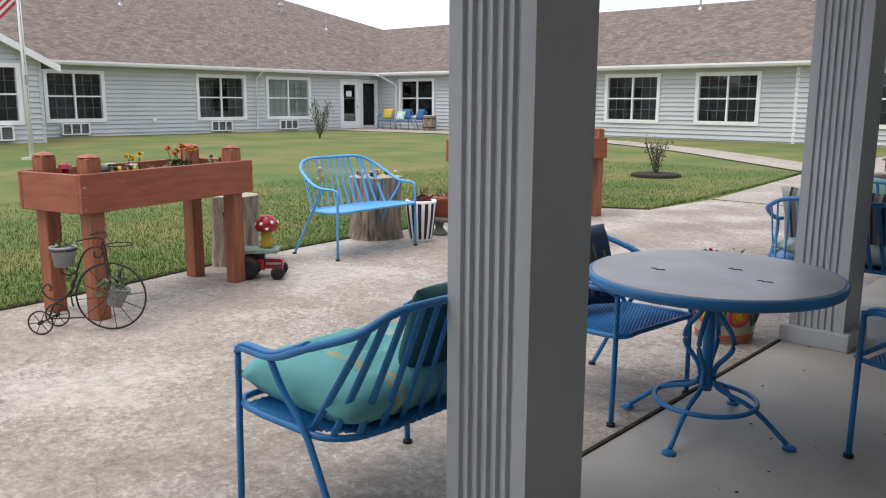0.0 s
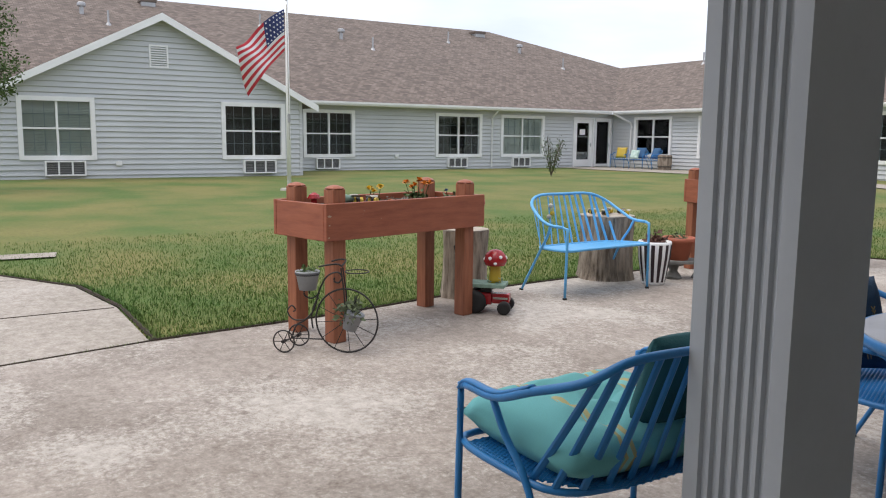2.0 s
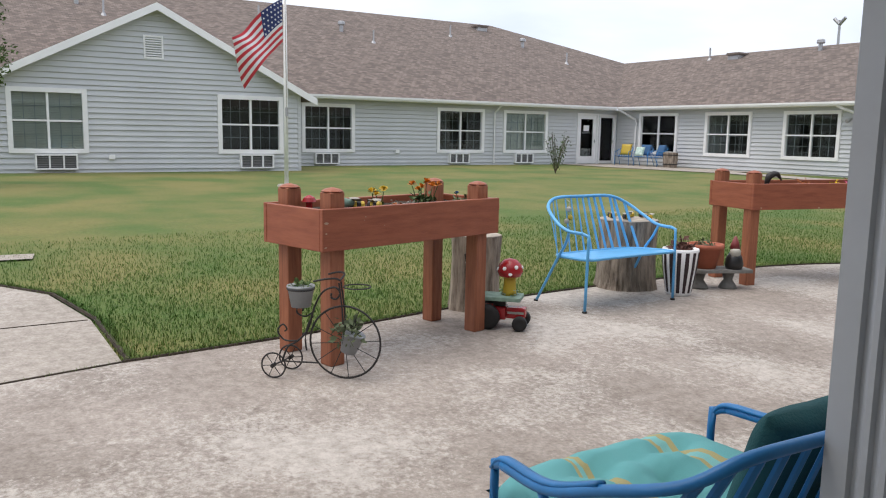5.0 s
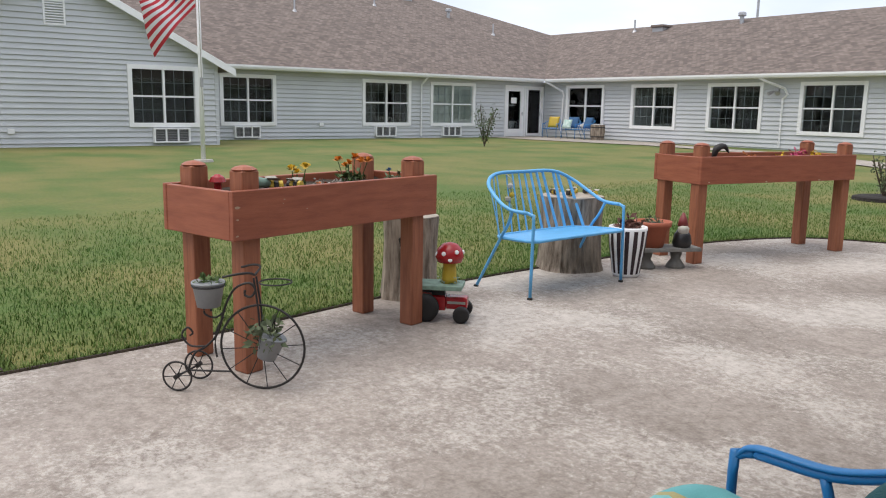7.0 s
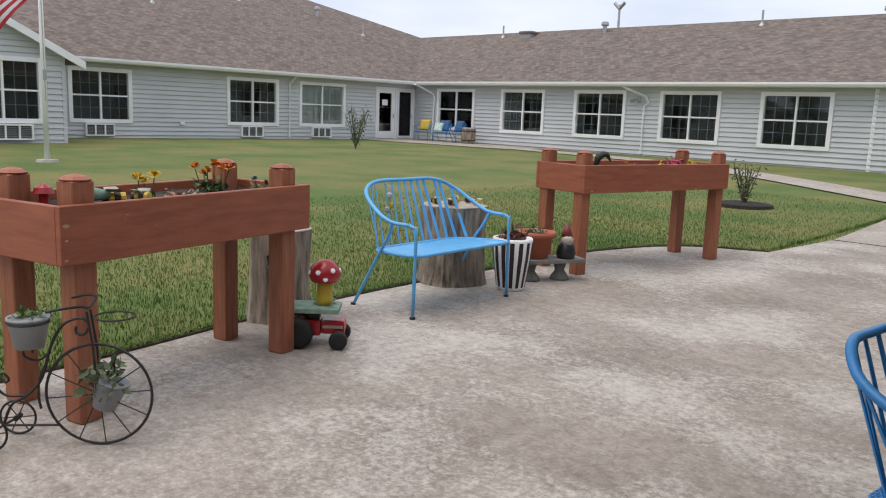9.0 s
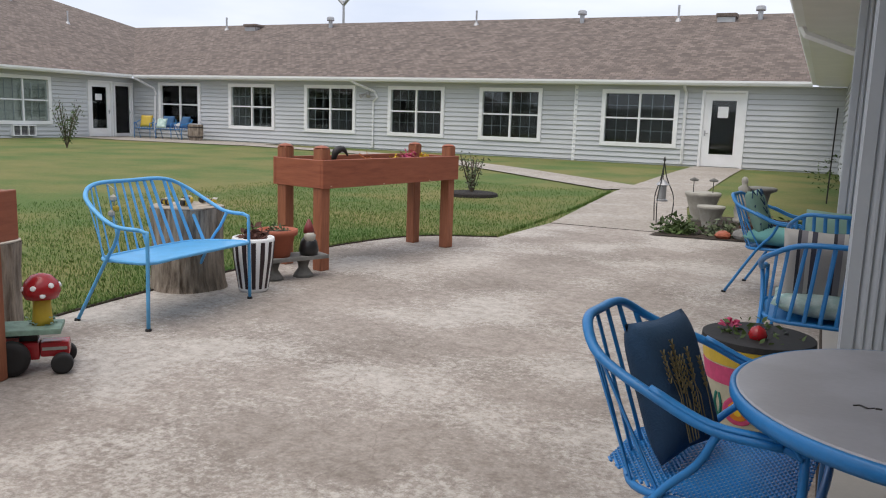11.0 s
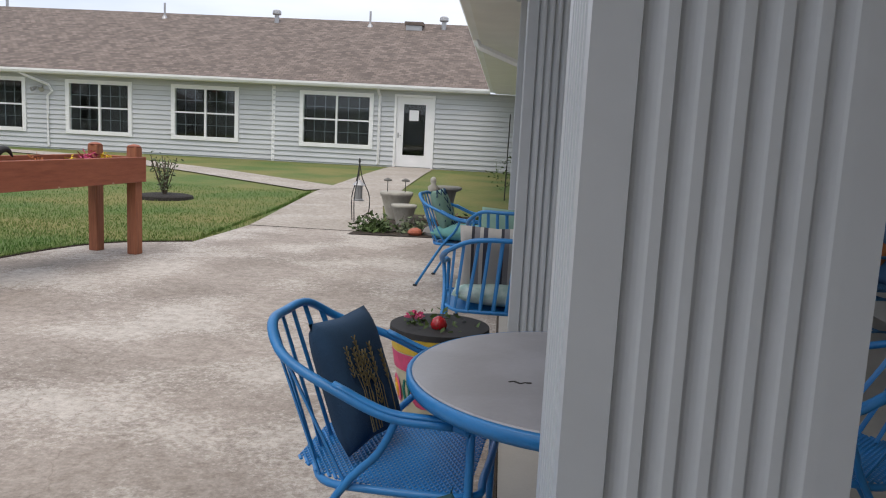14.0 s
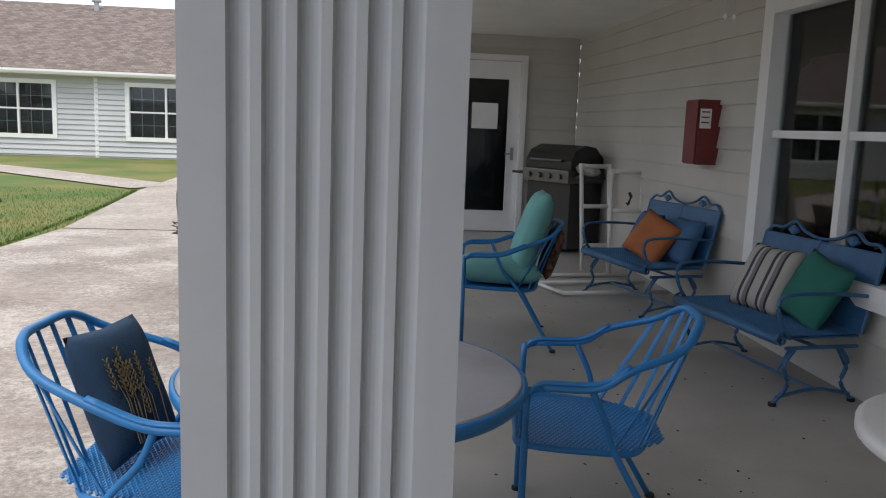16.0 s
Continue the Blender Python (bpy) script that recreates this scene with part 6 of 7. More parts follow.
# toy tractor with seat board and toadstool
tr = pose(-5.36, 5.15, 0, 0, 0, 45) @ Matrix.Scale(1.06, 4)
tt = thing("toy_tractor", tr, "red toy tractor ornament with black wheels", "ornament")
part("body", bevelled(boxes((-0.14, -0.06, 0.06, 0.04, 0.06, 0.15)), 0.02), M_RED, tt)
part("bonnet", bevelled(boxes((0.04, -0.05, 0.07, 0.17, 0.05, 0.145)), 0.018), M_RED, tt)
part("bonnet_stripe", boxes((0.05, -0.0525, 0.105, 0.16, -0.0505, 0.12)), M_CREAM, tt)
for x, r, s in ((-0.08, 0.085, -1), (-0.08, 0.085, 1), (0.14, 0.05, -1), (0.14, 0.05, 1)):
    b = turned([(r * 0.6, -0.025), (r * 0.95, -0.025), (r, -0.012), (r, 0.012), (r * 0.95, 0.025), (r * 0.6, 0.025)], 22)
    bmesh.ops.transform(b, matrix=pose(x, s * 0.095, r, 90, 0, 0), verts=b.verts)
    w = part("wheel", b, M_RUBBER, tt, smooth=True)
    b = turned([(r * 0.5, -0.028), (r * 0.2, -0.03)], 12)
    bmesh.ops.transform(b, matrix=pose(x, s * 0.095, r, 90, 0, 0), verts=b.verts)
    part("hub", b, M_BLACK, w)
part("board", bevelled(boxes((-0.16, -0.1, 0.195, 0.14, 0.1, 0.222)), 0.006), M_PGREEN, tt, "pale green weathered seat board")
part("board_post", boxes((-0.05, -0.03, 0.15, 0.03, 0.03, 0.195)), M_BLACK, tt)
bk = bmesh.new()
for j in range(5):
    for i in range(2):
        tube(bk, [(-0.17 - 0.012 * j, -0.08 + i * 0.09, 0.22 + j * 0.055), (-0.175 - 0.012 * j, -0.0 + i * 0.08, 0.25 + j * 0.055)], 0.022, 6)
part("backboard", bk, M_CREAM, tt, "cream and black patterned back")
part("backboard_frame", bar([(-0.17, -0.1, 0.2), (-0.235, -0.1, 0.5), (-0.235, 0.1, 0.5), (-0.17, 0.1, 0.2)], 0.01, 6), M_BLACK, tt)
ms = thing("toadstool_ornament", on(tr, 0.05, 0.02, 0.222), "red toadstool ornament with white spots on a yellow stalk", "ornament")
part("stalk", turned([(0.05, 0), (0.045, 0.03), (0.04, 0.10), (0.045, 0.14)], 16), M_YELLOW, ms, smooth=True)
part("cap", turned([(0.03, 0.125), (0.075, 0.13), (0.088, 0.165), (0.075, 0.21), (0.045, 0.24), (0.01, 0.25)], 24), M_RED, ms, smooth=True)
part("base", foliage(bmesh.new(), (0, 0, 0), 0.07, 40, 0.03, random.Random(5), 0.3), M_PGREEN, ms)
for a, z in ((-1.9, 0.19), (-0.9, 0.2), (-1.4, 0.155), (0.2, 0.19), (2.0, 0.19), (-2.8, 0.18)):
    b = turned([(0.014, -0.003), (0.012, 0.004), (0.004, 0.006)], 10)
    bmesh.ops.transform(b, matrix=Matrix.Translation((0.083 * math.cos(a), 0.083 * math.sin(a), z)) @ Vector((math.cos(a), math.sin(a), 0.4)).to_track_quat("Z", "Y").to_matrix().to_4x4(), verts=b.verts)
    part("spot", b, M_WHITE, ms)

# penny-farthing plant stand
bk_m = pose(-4.80, 3.60, 0, 0, 0, 47)
bk = thing("bicycle_planter", bk_m, "black wrought-iron penny-farthing plant stand with two pots", "plant stand")


def wheel(parent, cx, cy, r, spokes, th):
    rim = [(cx + r * math.cos(a), cy, r + th + r * math.sin(a)) for a in (2 * math.pi * k / 40 for k in range(40))]
    w = part("wheel", bar(rim, th, 6, closed=True, up=(0, 1, 0)), M_BLACK, parent)
    for k in range(spokes):
        a = 2 * math.pi * k / spokes + 0.1
        part("spoke", bar([(cx, cy, r + th), (cx + r * math.cos(a), cy, r + th + r * math.sin(a))], 0.0025, 5), M_BLACK, w)
    hb2 = turned([(0.012, -0.02), (0.012, 0.02)], 10)
    bmesh.ops.transform(hb2, matrix=pose(cx, cy, r + th, 90), verts=hb2.verts)
    part("hub", hb2, M_BLACK, w)


wheel(bk, 0.06, 0.0, 0.205, 12, 0.006)
wheel(bk, -0.33, -0.09, 0.07, 6, 0.005)
wheel(bk, -0.30, 0.09, 0.07, 6, 0.005)
part("axle", bar([(-0.33, -0.09, 0.075), (-0.30, 0.09, 0.075)], 0.005, 6), M_BLACK, bk)
part("frame", bar([(-0.315, 0, 0.075), (-0.28, 0, 0.16), (-0.22, 0, 0.20), (-0.16, 0, 0.27), (-0.12, 0, 0.40), (-0.07, 0, 0.49), (0.0, 0, 0.52), (0.03, 0, 0.49), (0.01, 0, 0.455), (-0.02, 0, 0.46), (-0.02, 0, 0.485)], 0.006, 6, 5), M_BLACK, bk, smooth=True)
part("scroll", bar([(-0.22, 0, 0.20), (-0.30, 0, 0.20), (-0.34, 0, 0.25), (-0.31, 0, 0.29), (-0.285, 0, 0.265), (-0.30, 0, 0.25)], 0.005, 6, 5), M_BLACK, bk, smooth=True)
part("scroll", bar([(-0.12, 0, 0.38), (-0.17, 0, 0.345), (-0.22, 0, 0.36), (-0.22, 0, 0.395), (-0.19, 0, 0.395), (-0.19, 0, 0.375)], 0.005, 6, 5), M_BLACK, bk, smooth=True)
part("stay", bar([(-0.315, 0, 0.075), (-0.1, 0, 0.08)], 0.005, 6), M_BLACK, bk)
part("mudguard", bar([(0.06 + 0.235 * math.cos(a), 0, 0.21 + 0.235 * math.sin(a)) for a in (2.5 + k * 0.13 for k in range(8))], 0.005, 6), M_BLACK, bk)
for s in (-1, 1):
    part("fork", bar([(0.03, s * 0.018, 0.55), (0.05, s * 0.02, 0.40), (0.06, s * 0.02, 0.21)], 0.005, 6), M_BLACK, bk)
    part("handlebar", bar([(0.03, 0, 0.56), (0.03, s * 0.08, 0.585), (-0.02, s * 0.12, 0.585), (-0.08, s * 0.12, 0.57)], 0.006, 6, 4), M_BLACK, bk, smooth=True)
part("basket_ring", bar([(0.13 + 0.075 * math.cos(a), 0.075 * math.sin(a), 0.53) for a in (2 * math.pi * k / 24 for k in range(24))], 0.004, 6, closed=True), M_BLACK, bk)
part("pot_ring", bar([(-0.2 + 0.075 * math.cos(a), 0.075 * math.sin(a), 0.50) for a in (2 * math.pi * k / 24 for k in range(24))], 0.004, 6, closed=True), M_BLACK, bk)
zp = thing("zinc_pot", on(bk_m, -0.2, 0, 0.40), "small grey zinc pot with sprouting plant", "flower pot", "zinc pots")
part("pot", turned([(0.055, 0), (0.075, 0.11), (0.08, 0.112), (0.078, 0.122), (0.07, 0.115)], 22), M_ZINC, zp, smooth=True)
part("leaves", foliage(bmesh.new(), (0, 0, 0.11), 0.06, 50, 0.04, random.Random(41), 0.5), M_LEAF, zp)
z2 = thing("zinc_pot", on(bk_m, 0.07, 0.02, 0.15, 0, 18, 0), "small grey zinc pot with trailing sage plant", "flower pot", "zinc pots")
part("pot", turned([(0.045, 0), (0.065, 0.11), (0.07, 0.112), (0.065, 0.12)], 20), M_ZINC, z2, smooth=True)
part("leaves", foliage(bmesh.new(), (-0.03, -0.02, 0.12), 0.09, 130, 0.05, random.Random(42)), M_LEAF2, z2)
part("hook", bar([(0, 0, 0.12), (-0.01, -0.02, 0.2)], 0.004, 5), M_BLACK, z2)

# painted pot by the second column
pp = thing("painted_pot", pose(-1.95, 6.07, 0) @ Matrix.Scale(1.1, 4), "large pot painted with bright folk flowers, yellow rim", "flower pot")
M_POTC = mat("pot_cream_glaze", (0.45, 0.42, 0.30), 0.35, 0.15, 12, 0.05, 60)
part("pot", turned([(0.145, 0), (0.15, 0.03), (0.185, 0.25), (0.21, 0.40), (0.2, 0.42), (0.185, 0.42), (0.18, 0.36)], 40), M_POTC, pp, smooth=True)
for z0, z1, r0, r1, mt in ((0.33, 0.40, 0.2015, 0.2125, M_YELLOW), (0.25, 0.325, 0.1875, 0.2, M_PINK), (0.012, 0.05, 0.1495, 0.155, M_TERRA), (0.40, 0.425, 0.2135, 0.212, M_RUBBER)):
    part("band", turned([(r0 - 0.004, z0), (r0, z0 + 0.001), (r1, z1 - 0.001), (r1 - 0.004, z1)], 40), mt, pp)
for k in range(6):
    a = math.pi / 3 * k + 0.3
    for rr, mt, off in ((0.062, M_PINK, 0.001), (0.042, M_MARI, 0.004), (0.02, M_MARY, 0.007)):
        b = turned([(rr, 0), (rr * 0.9, 0.003)], 14)
        rad = 0.168 + off
        bmesh.ops.transform(b, matrix=Matrix.Translation((rad * math.cos(a), rad * math.sin(a), 0.155)) @ Vector((math.cos(a), math.sin(a), -0.16)).to_track_quat("Z", "Y").to_matrix().to_4x4(), verts=b.verts)
        part("painted_flower", b, mt, pp)
    a += math.pi / 6
    for s in (-1, 1):
        r = 0.166
        part("painted_leaf", bar([(r * math.cos(a), r * math.sin(a), 0.10), ((r + 0.008) * math.cos(a + s * 0.1), (r + 0.008) * math.sin(a + s * 0.1), 0.16), ((r + 0.014) * math.cos(a + s * 0.04), (r + 0.014) * math.sin(a + s * 0.04), 0.21)], 0.006, 5, 3), M_GREEN, pp)
part("soil", turned([(0.183, 0.37), (0.183, 0.385)], 24), M_SOIL_AND_SHADE, pp)
plant("potted_plant", pose(-1.95, 6.07, 0.43), 0.18, 300, 0.04, M_LEAF, "low green plants with pink bloom in the painted pot", 51, 0.15, [(-0.13, 0.02, 0.05, 0.03, M_PINK), (-0.1, 0.06, 0.05, 0.02, M_PINK)])
ball = finish("glass_ball", turned([(0.004, -0.04), (0.028, -0.028), (0.04, 0), (0.028, 0.028), (0.004, 0.04)], 18), M_RED, True)
ball.location = (-1.95, 6.0, 0.485)
tagged(ball, "shiny red and orange ball among the pot plants", "ornament")

# ---- north planting corner ----
def pot_urn(m, r, h, label):
    root = thing("urn_planter", m, label, "flower pot", "stone urns")
    part("urn", turned([(r * 0.6, 0), (r * 0.62, h * 0.1), (r * 0.85, h * 0.6), (r, h * 0.85), (r * 1.08, h * 0.9), (r * 1.08, h), (r * 0.9, h)], 24), M_CREAM, root, smooth=True)
    return root


pot_urn(pose(-3.25, 14.3, 0.01), 0.23, 0.42, "large cream stone urn with small ornaments")
pot_urn(pose(-3.05, 13.65, 0.005), 0.17, 0.30, "small cream stone urn")
for x, y, z in ((-3.38, 14.25, 0.43), (-3.12, 14.3, 0.43)):
    o = thing("garden_ornament", pose(x, y, z), "small dark bird ornament on a pick", "ornament")
    part("pick", bar([(0, 0, 0), (0, 0, 0.16)], 0.006, 6), M_BLACK, o)
    part("bird", bar([(-0.06, 0, 0.17), (0, 0, 0.18), (0.06, 0, 0.17)], [0.01, 0.03, 0.012], 8), M_STONE, o)
sh = thing("shepherd_hook", pose(-3.75, 13.9, 0), "black twisted hook stand with hanging bird feeder", "bird feeder")
for a in (0.3, 2.4, 4.5):
    part("leg", bar([(0.14 * math.cos(a), 0.14 * math.sin(a), 0.0), (0.16 * math.cos(a), 0.16 * math.sin(a), 0.35), (0.05 * math.cos(a), 0.05 * math.sin(a), 0.62), (0, 0, 0.85)], 0.008, 6, 4), M_BLACK, sh)
part("chain", bar([(0, 0, 0.83), (0, 0, 0.58)], 0.004, 5), M_BLACK, sh)
part("feeder", turned([(0.08, 0.30), (0.08, 0.32), (0.055, 0.33), (0.055, 0.52), (0.1, 0.53), (0.02, 0.60)], 12), M_METAL, sh)
part("finial", turned([(0.004, 0.84), (0.02, 0.87), (0.004, 0.92)], 8), M_BLACK, sh)
st = finish("garden_statue", turned([(0.17, 0), (0.17, 0.08), (0.14, 0.1), (0.16, 0.25), (0.12, 0.45), (0.10, 0.62), (0.12, 0.70), (0.05, 0.76), (0.065, 0.82), (0.06, 0.88), (0.02, 0.92)], 20, wob=0.25), M_CREAM, True)
st.matrix_basis = pose(-2.72, 14.5, 0.01) @ Matrix.Scale(0.72, 4)
tagged(st, "cream cast stone draped garden statue", "statue")
tk = finish("garden_statue", turned([(0.22, 0), (0.2, 0.1), (0.13, 0.4), (0.2, 0.72), (0.34, 0.78), (0.36, 0.84), (0.30, 0.86)], 22, wob=0.1), M_STONE, True)
tk.matrix_basis = pose(-2.5, 14.7, 0.01) @ Matrix.Scale(0.6, 4)
tagged(tk, "weathered grey stone bird bath", "bird bath")
for k, (x, y, r, n, mt, lb) in enumerate(((-3.36, 12.85, 0.28, 320, M_LEAF, "bright green low shrub by the walk"), (-2.85, 12.9, 0.24, 200, M_LEAF2, "low straggly shrub by the walk"), (-2.35, 12.95, 0.28, 240, M_LEAFB, "reddish brown low shrub by the walk"), (-2.0, 13.5, 0.25, 200, M_LEAF, "green low shrub by the wall"))):
    plant("low_shrub", pose(x, y, 0.02), r, n, 0.09, mt, lb, 60 + k, 0.5)
for x, y, r in ((-2.55, 12.72, 0.13), (-2.2, 12.78, 0.16), (-2.78, 12.66, 0.1)):
    b = bmesh.new()
    bmesh.ops.create_icosphere(b, subdivisions=2, radius=r)
    for v in b.verts:
        v.co *= 1 + 0.25 * noise.noise(v.co * 9 + Vector((x * 5, 0, 0)))
        v.co.z *= 0.6
    o = finish("rock", b, M_TERRA if r < 0.12 else M_STONE)
    o.location = (x, y, r * 0.45)
    tagged(o, "rough rock edging the planting", "rock", "edging rocks")
soilbed = sheet([(-3.62, 12.42), (-1.5, 12.62), (-1.4, 15.2), (-3.2, 15.0)], 0.012)
structure("ground_planting_bed", soilbed, M_SOIL_AND_SHADE, "dark soil of the planting corner", "soil")

# trellis against the far wall corner
tl = thing("trellis", pose(-1.62, 18.5, 0.05), "thin dark climbing-plant trellis by the wall", "trellis")
for x in (-0.1, 0.0, 0.1):
    part("rod", bar([(0, x, 0), (0.02, x * 1.6, 1.7)], 0.012, 6), M_BLACK, tl)
part("vine", foliage(bmesh.new(), (0, 0, 0.5), 0.4, 120, 0.07, random.Random(71)), M_LEAF, tl)

# ---- lawn plants, flagpole, corner seats ----
def shrub(m, h, n_twigs, n_leaf, label, seed, material):
    rnd = random.Random(seed)
    root = thing("young_shrub", m, label, "shrub", "young shrubs")
    leaves = bmesh.new()
    for k in range(n_twigs):
        a, sp2 = rnd.uniform(0, 6.28), rnd.uniform(0.08, 0.38) * h
        top = Vector((math.cos(a) * sp2, math.sin(a) * sp2, h * rnd.uniform(0.65, 1.0)))
        pts = [Vector((0, 0, 0)), top * 0.45 + Vector((rnd.uniform(-.03, .03), rnd.uniform(-.03, .03), 0.05)), top]
        part("branch", bar(pts, 0.008, 5, 4), M_TWIG, root)
        for q in spline(pts, 6)[3:]:
            foliage(leaves, q, 0.09 * h + 0.03, n_leaf, 0.05 + 0.02 * h, rnd)
    part("leaves", leaves, material, root)
    return root


shrub(pose(-7.35, 15.55, 0.02), 0.75, 14, 2, "sparse young shrub in a mulched ring", 81, M_LEAF2)
structure("ground_mulch_ring", turned([(0.48, -0.03), (0.46, 0.03), (0.4, 0.045), (0.01, 0.05)], 28), M_MULCH, "dark mulch ring in the lawn", "mulch").location = (-7.35, 15.55, ground_z(-7.35, 15.55))
shrub(pose(-21.6, 19.0, 0.12), 1.35, 14, 4, "small sparse sapling before the wing", 82, M_LEAF)

fp = thing("flagpole", pose(-18.5, 8.47, ground_z(-18.5, 8.47) - 0.02), "white flagpole standing in the lawn", "flagpole")
part("pole", turned([(0.05, 0), (0.045, 2.5), (0.03, 4.38)], 14), M_WHITE, fp, smooth=True)
part("base", turned([(0.22, 0), (0.2, 0.05), (0.06, 0.06)], 18), M_CREAM, fp)
part("finial", turned([(0.015, 4.38), (0.03, 4.42), (0.01, 4.47)], 12), M_METAL, fp)
part("halyard", bar([(0.06, 0, 1.2), (0.06, -0.02, 4.3)], 0.008, 5), M_CREAM, fp)
part("cleat", boxes((0.04, -0.03, 1.6, 0.07, 0.03, 1.8)), M_METAL, fp)
flag = thing("flag", pose(-18.5, 8.44, 3.15), "red and white striped flag, blue canton, drooping in light wind", "flag")


def cloth(s, v):
    """Drooping flag: s along the fly 0..1, v down the hoist 0..1."""
    out = 1.22 * s * (1 - 0.32 * v) + 0.05 * math.sin(s * 6 + v * 3) * s
    fold = 0.16 * math.sin(s * 8 + v * 2.5) * s ** 0.6
    return (fold, -out - 0.03, 1.15 - 0.94 * v - 1.0 * s ** 1.15 + 0.08 * math.sin(s * 7 + v * 4) * s)


for k in range(13):
    canton = k < 7
    bm = bmesh.new()
    s0 = 0.4 if canton else 0.0
    cols = [[bm.verts.new(cloth(s0 + (1 - s0) * i / 20, (k + q) / 13)) for q in (0, 1)] for i in range(21)]
    for a, b in zip(cols, cols[1:]):
        bm.faces.new((a[0], a[1], b[1], b[0]))
    part("stripe", bm, M_FLAGW if k % 2 else M_FLAGR, flag, smooth=True)
bm = bmesh.new()
cols = [[bm.verts.new(cloth(0.4 * i / 10, 7 / 13 * j / 6)) for j in range(7)] for i in range(11)]
for a, b in zip(cols, cols[1:]):
    for j in range(6):
        bm.faces.new((a[j], a[j + 1], b[j + 1], b[j]))
can = part("canton", bm, M_FLAGB, flag, "dark blue canton with white stars", True)
for i in range(6):
    for j in range(5):
        c = Vector(cloth(0.4 * (i + 0.5) / 6, 7 / 13 * (j + 0.5) / 5))
        for sd in (-0.012, 0.012):
            bm = bmesh.new()
            bm.faces.new([bm.verts.new(c + Vector((sd, (0.03 if q % 2 == 0 else 0.013) * math.cos(q * math.pi / 5), (0.03 if q % 2 == 0 else 0.013) * math.sin(q * math.pi / 5)))) for q in range(10)])
            part("star", bm, M_FLAGW, can)

for x, y, rz, mt, lb in ((-26.6, 26.95, 20, M_YELLOW, "yellow cushioned patio chair by the corner doors"), (-25.6, 27.1, 15, M_BLUE, "blue patio chair with pale pillow"), (-24.9, 27.2, -10, M_BLUE, "blue patio chair by the window")):
    ob = barrel_seat("garden_armchair", pose(x, y, BASE, 0, 0, rz), 0.66, lb, "chair", M_BLUE, "garden armchairs", slats=7, plate=True)
    cushion("back_cushion", pose(x, y, BASE, 0, 0, rz) @ pose(0, 0.15, 0.68, 70), 0.5, 0.5, 0.14, mt if mt is M_YELLOW else M_DENIM, "faded %s back cushion" % ("yellow" if mt is M_YELLOW else "blue"))
cushion("throw_pillow", pose(-25.6, 26.85, BASE + 0.62, 65, 0, 15), 0.42, 0.42, 0.14, M_PALE, "pale square pillow on the blue chair")
bl = thing("barrel_planter", pose(-24.2, 27.2, BASE), "weathered wooden half barrel by the wall", "barrel")
part("barrel", turned([(0.26, 0), (0.3, 0.3), (0.29, 0.62), (0.27, 0.62), (0.26, 0.55)], 20), M_BARK, bl)
for z in (0.12, 0.5):
    part("hoop", turned([(0.296, z), (0.305, z + 0.005), (0.305, z + 0.035), (0.296, z + 0.04)], 20), M_BLACK, bl)

# tree before the gable
rnd = random.Random(9)
tree = thing("garden_tree", pose(-20.6, 2.15, 0.1), "small leafy garden tree before the gable", "tree")
part("trunk", bar([(0, 0, 0), (0.04, 0.02, 0.8), (0.0, 0.05, 1.7), (0.06, 0.0, 2.6)], [0.10, 0.085, 0.06, 0.04], 8, 4), M_BARK, tree, smooth=True)
crown = bmesh.new()
for k in range(16):
    a, z = k * 2.4, 1.7 + 0.13 * k
    r = (1.0 - 0.03 * k) * rnd.uniform(0.6, 1.0)
    tip = Vector((r * math.cos(a), r * math.sin(a), z + rnd.uniform(0.3, 0.8)))
    part("limb", bar([(0, 0, z - 0.3), tip * 0.5 + Vector((0, 0, z * 0.5)), tip], 0.02, 5, 4), M_BARK, tree)
    foliage(crown, tip, 0.45, 220, 0.10, rnd)
    foliage(crown, tip * 0.7 + Vector((0, 0, z * 0.3)), 0.35, 90, 0.10, rnd)
part("crown", crown, M_LEAF, tree)


# ---- grass and specks ----
def inside(x, y, poly):
    c = False
    for (x0, y0), (x1, y1) in zip(poly, poly[1:] + poly[:1]):
        if (y0 > y) != (y1 > y) and x < (x1 - x0) * (y - y0) / (y1 - y0) + x0:
            c = not c
    return c


WALKS = [patio, [(-5.49, 1.6), (-5.70, 2.62), (-6.9, 2.62), (-8.0, 2.45), (-9.0, 1.85), (-14, -2.5), (-16, -9), (-5.44, -9)], lft + rgt[::-1], [(-3.2, 12.79), (-3.7, 16), (-3.8, 20), (-3.85, 27.9)] + NORTH_W[::-1]]


def blades(name, spots, h0, h1, width, label, seed):
    """One mesh of bent grass blades, two triangles and a tip each."""
    r = np.random.RandomState(seed)
    n = len(spots)
    base = np.array([(x, y, ground_z(x, y) - 0.03) for x, y in spots])
    a, h, lean = r.uniform(0, 6.283, n), r.uniform(h0, h1, n), r.uniform(0.1, 0.8, n)
    side = np.stack([np.cos(a), np.sin(a), 0 * a], 1) * width
    tilt = np.stack([-np.sin(a), np.cos(a), 0 * a], 1) * (h * lean)[:, None]
    up = np.stack([0 * a, 0 * a, h], 1)
    v = np.stack([base - side, base + side, base + tilt * 0.4 + up * 0.65 + side * 0.7, base + tilt * 0.4 + up * 0.65 - side * 0.7, base + tilt + up], 1).reshape(-1, 3)
    k = np.arange(n) * 5
    me = bpy.data.meshes.new(name)
    me.from_pydata(v.tolist(), [], np.stack([k, k + 1, k + 2, k + 3], 1).tolist() + np.stack([k + 3, k + 2, k + 4], 1).tolist())
    me.materials.append(M_BLADE)
    return tagged(new(name, me), label, "grass", "", "stuff")


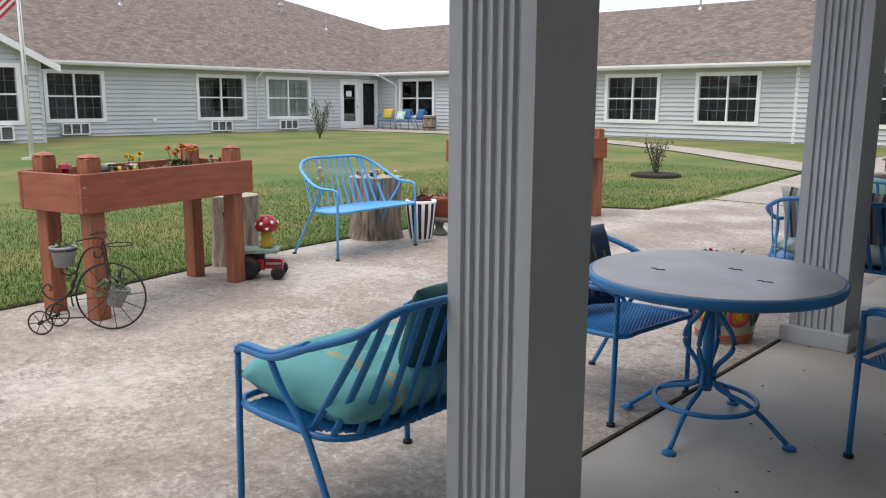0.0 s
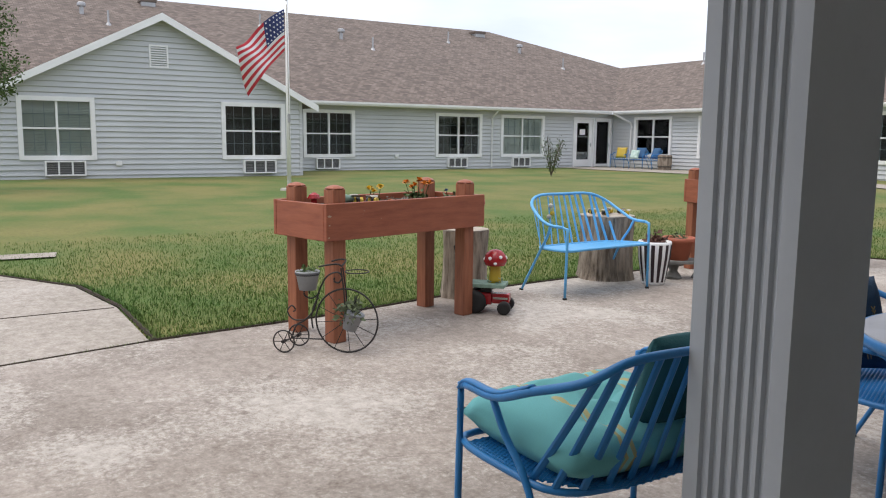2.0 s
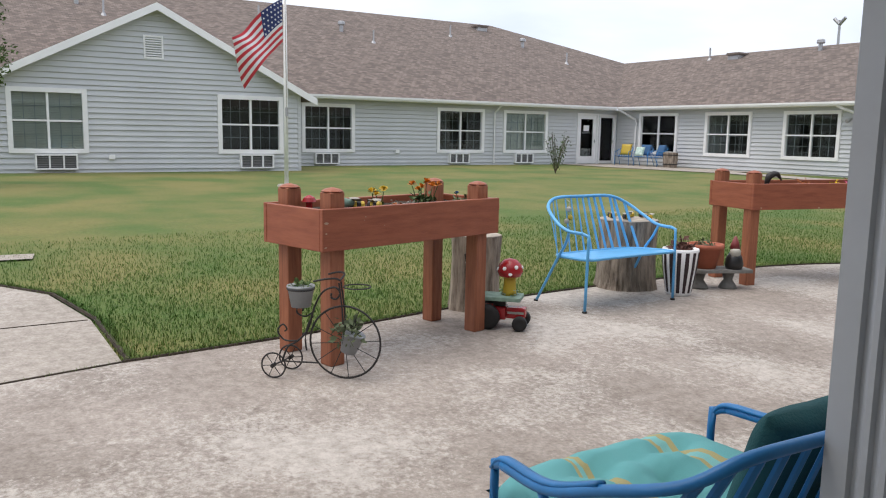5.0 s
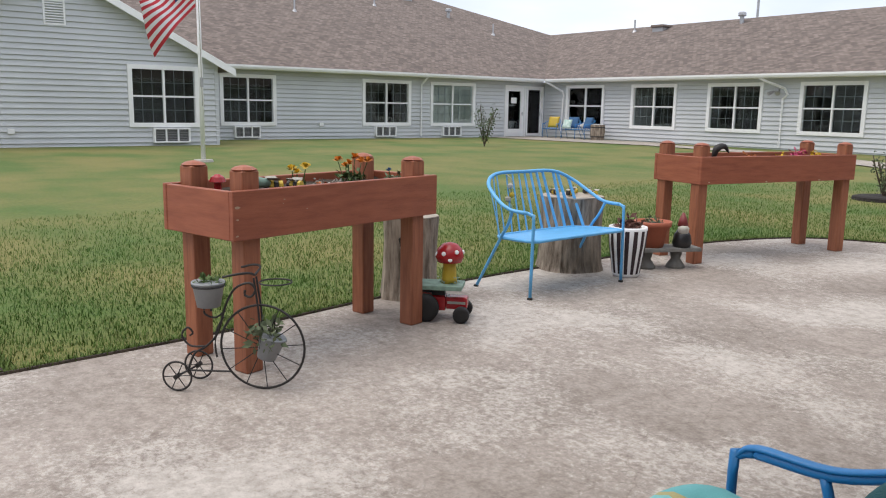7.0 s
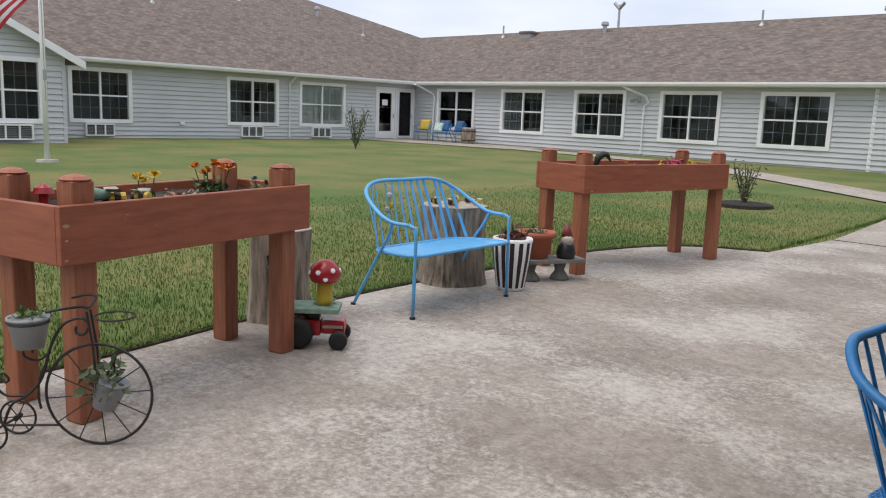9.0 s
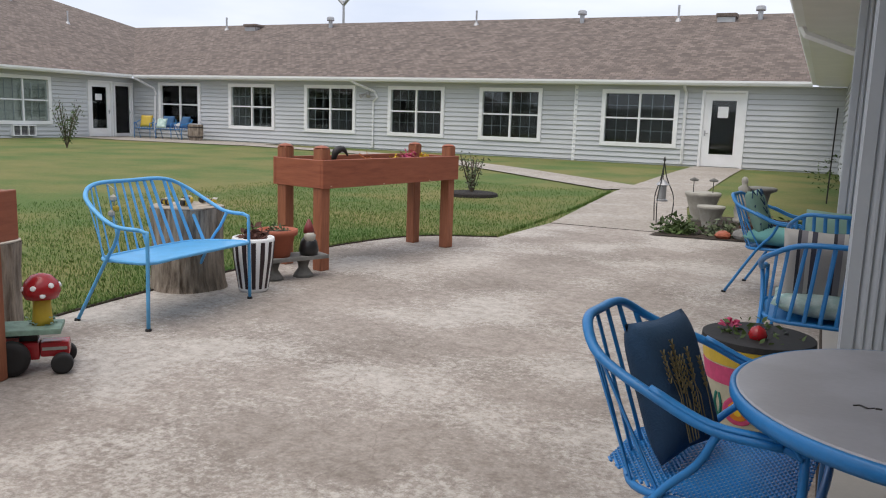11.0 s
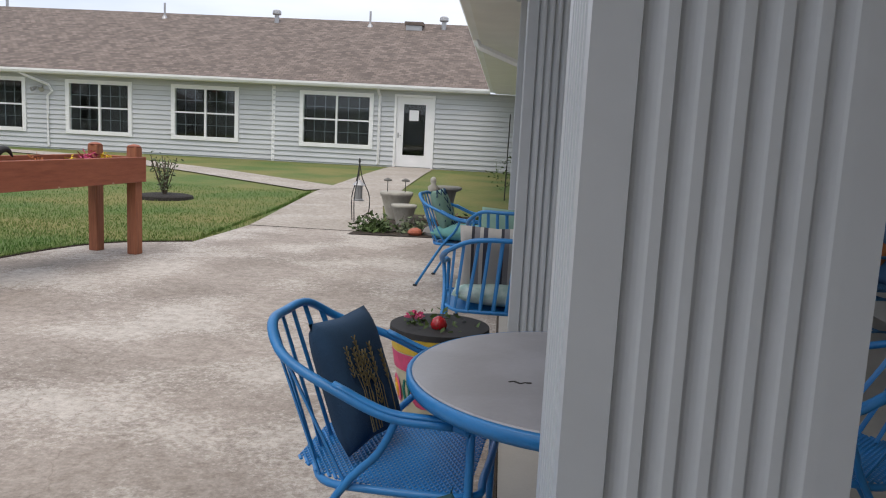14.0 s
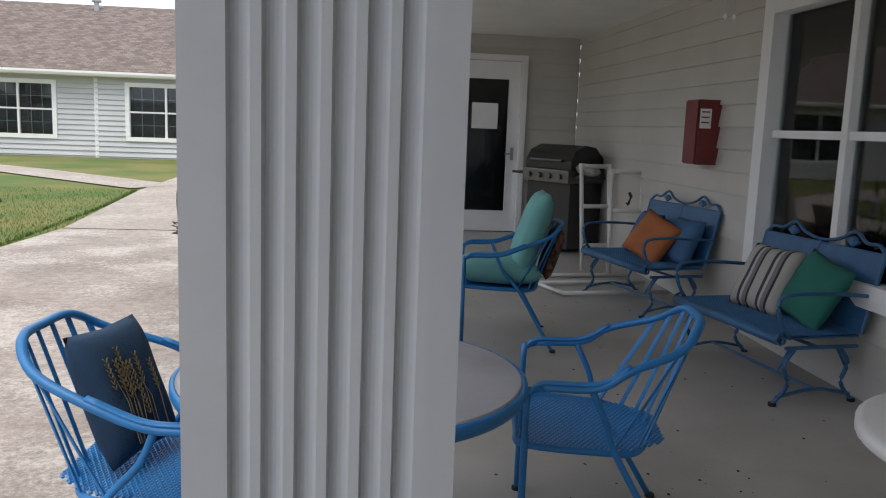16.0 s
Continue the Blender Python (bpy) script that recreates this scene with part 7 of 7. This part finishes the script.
rs = np.random.RandomState(4)
spots = []
for x, y in zip(rs.uniform(-11.5, -4.6, 300000), rs.uniform(1.8, 18.0, 300000)):
    d = (-5.4 - x) / 6.1
    if rs.rand() < 0.12 + 0.9 * max(0, 1 - max(d, (y - 7) / 9)) ** 1.5 and not any(inside(x, y, w) for w in WALKS):
        spots.append((x, y))
blades("lawn_grass", spots, 0.028, 0.05, 0.0034, "short mown lawn grass", 5)
edge = []
for (x0, y0), (x1, y1) in zip(PATIO_WEST, PATIO_WEST[1:]):
    for k in range(260):
        t = rs.rand()
        edge.append((x0 + (x1 - x0) * t - abs(rs.normal(0, 0.035)) - 0.01, y0 + (y1 - y0) * t))
for (x0, y0), (x1, y1) in (((-5.74, 2.66), (-6.9, 2.66)), ((-6.9, 2.66), (-8.0, 2.5)), ((-8.0, 2.5), (-9.0, 1.9)), ((-5.15, 11.1), (-5.23, 15.5)), ((-5.23, 15.5), (-5.4, 17.9))):
    for k in range(700):
        t = rs.rand()
        edge.append((x0 + (x1 - x0) * t - (abs(rs.normal(0, 0.03)) if y0 > 5 else 0), y0 + (y1 - y0) * t + (abs(rs.normal(0, 0.03)) if y0 < 5 else 0)))
blades("lawn_edge_grass", edge, 0.035, 0.07, 0.0045, "ragged lawn edge overhanging the concrete", 6)
# dark strip painted in for the shadow beneath the overhanging grass
ed = bmesh.new()
tube(ed, [(x - 0.012, y, -0.004) for x, y in PATIO_WEST], 0.018, 6)
tube(ed, [(-5.7, 2.66, -0.004), (-6.9, 2.66, -0.004), (-8.0, 2.49, -0.004), (-9.0, 1.88, -0.004)], 0.018, 6)
structure("trim_lawn_edge_shade", ed, M_SOIL_AND_SHADE, "dark line along the lawn edge, standing for shade under the grass", "soil")
sp_bm = bmesh.new()
for k in range(260):
    x, y = rs.uniform(-1.5, 1.2), rs.uniform(2.6, 10.5)
    z = 0.0135 + max(0, (y - 6.8)) / 5.59 * 0.11
    s = rs.uniform(0.003, 0.011)
    a = rs.uniform(0, 6.28)
    sp_bm.faces.new([sp_bm.verts.new((x + s * math.cos(a + q) * (0.5 if i % 2 else 1), y + s * math.sin(a + q), z + 0.002 * (i % 2))) for i, q in enumerate((0, 1.3, 2.6, 3.9, 5.2))])
tagged(finish("leaf_litter", sp_bm, M_SOIL_AND_SHADE), "scattered dark specks of dry leaf on the slab", "litter", "", "stuff")
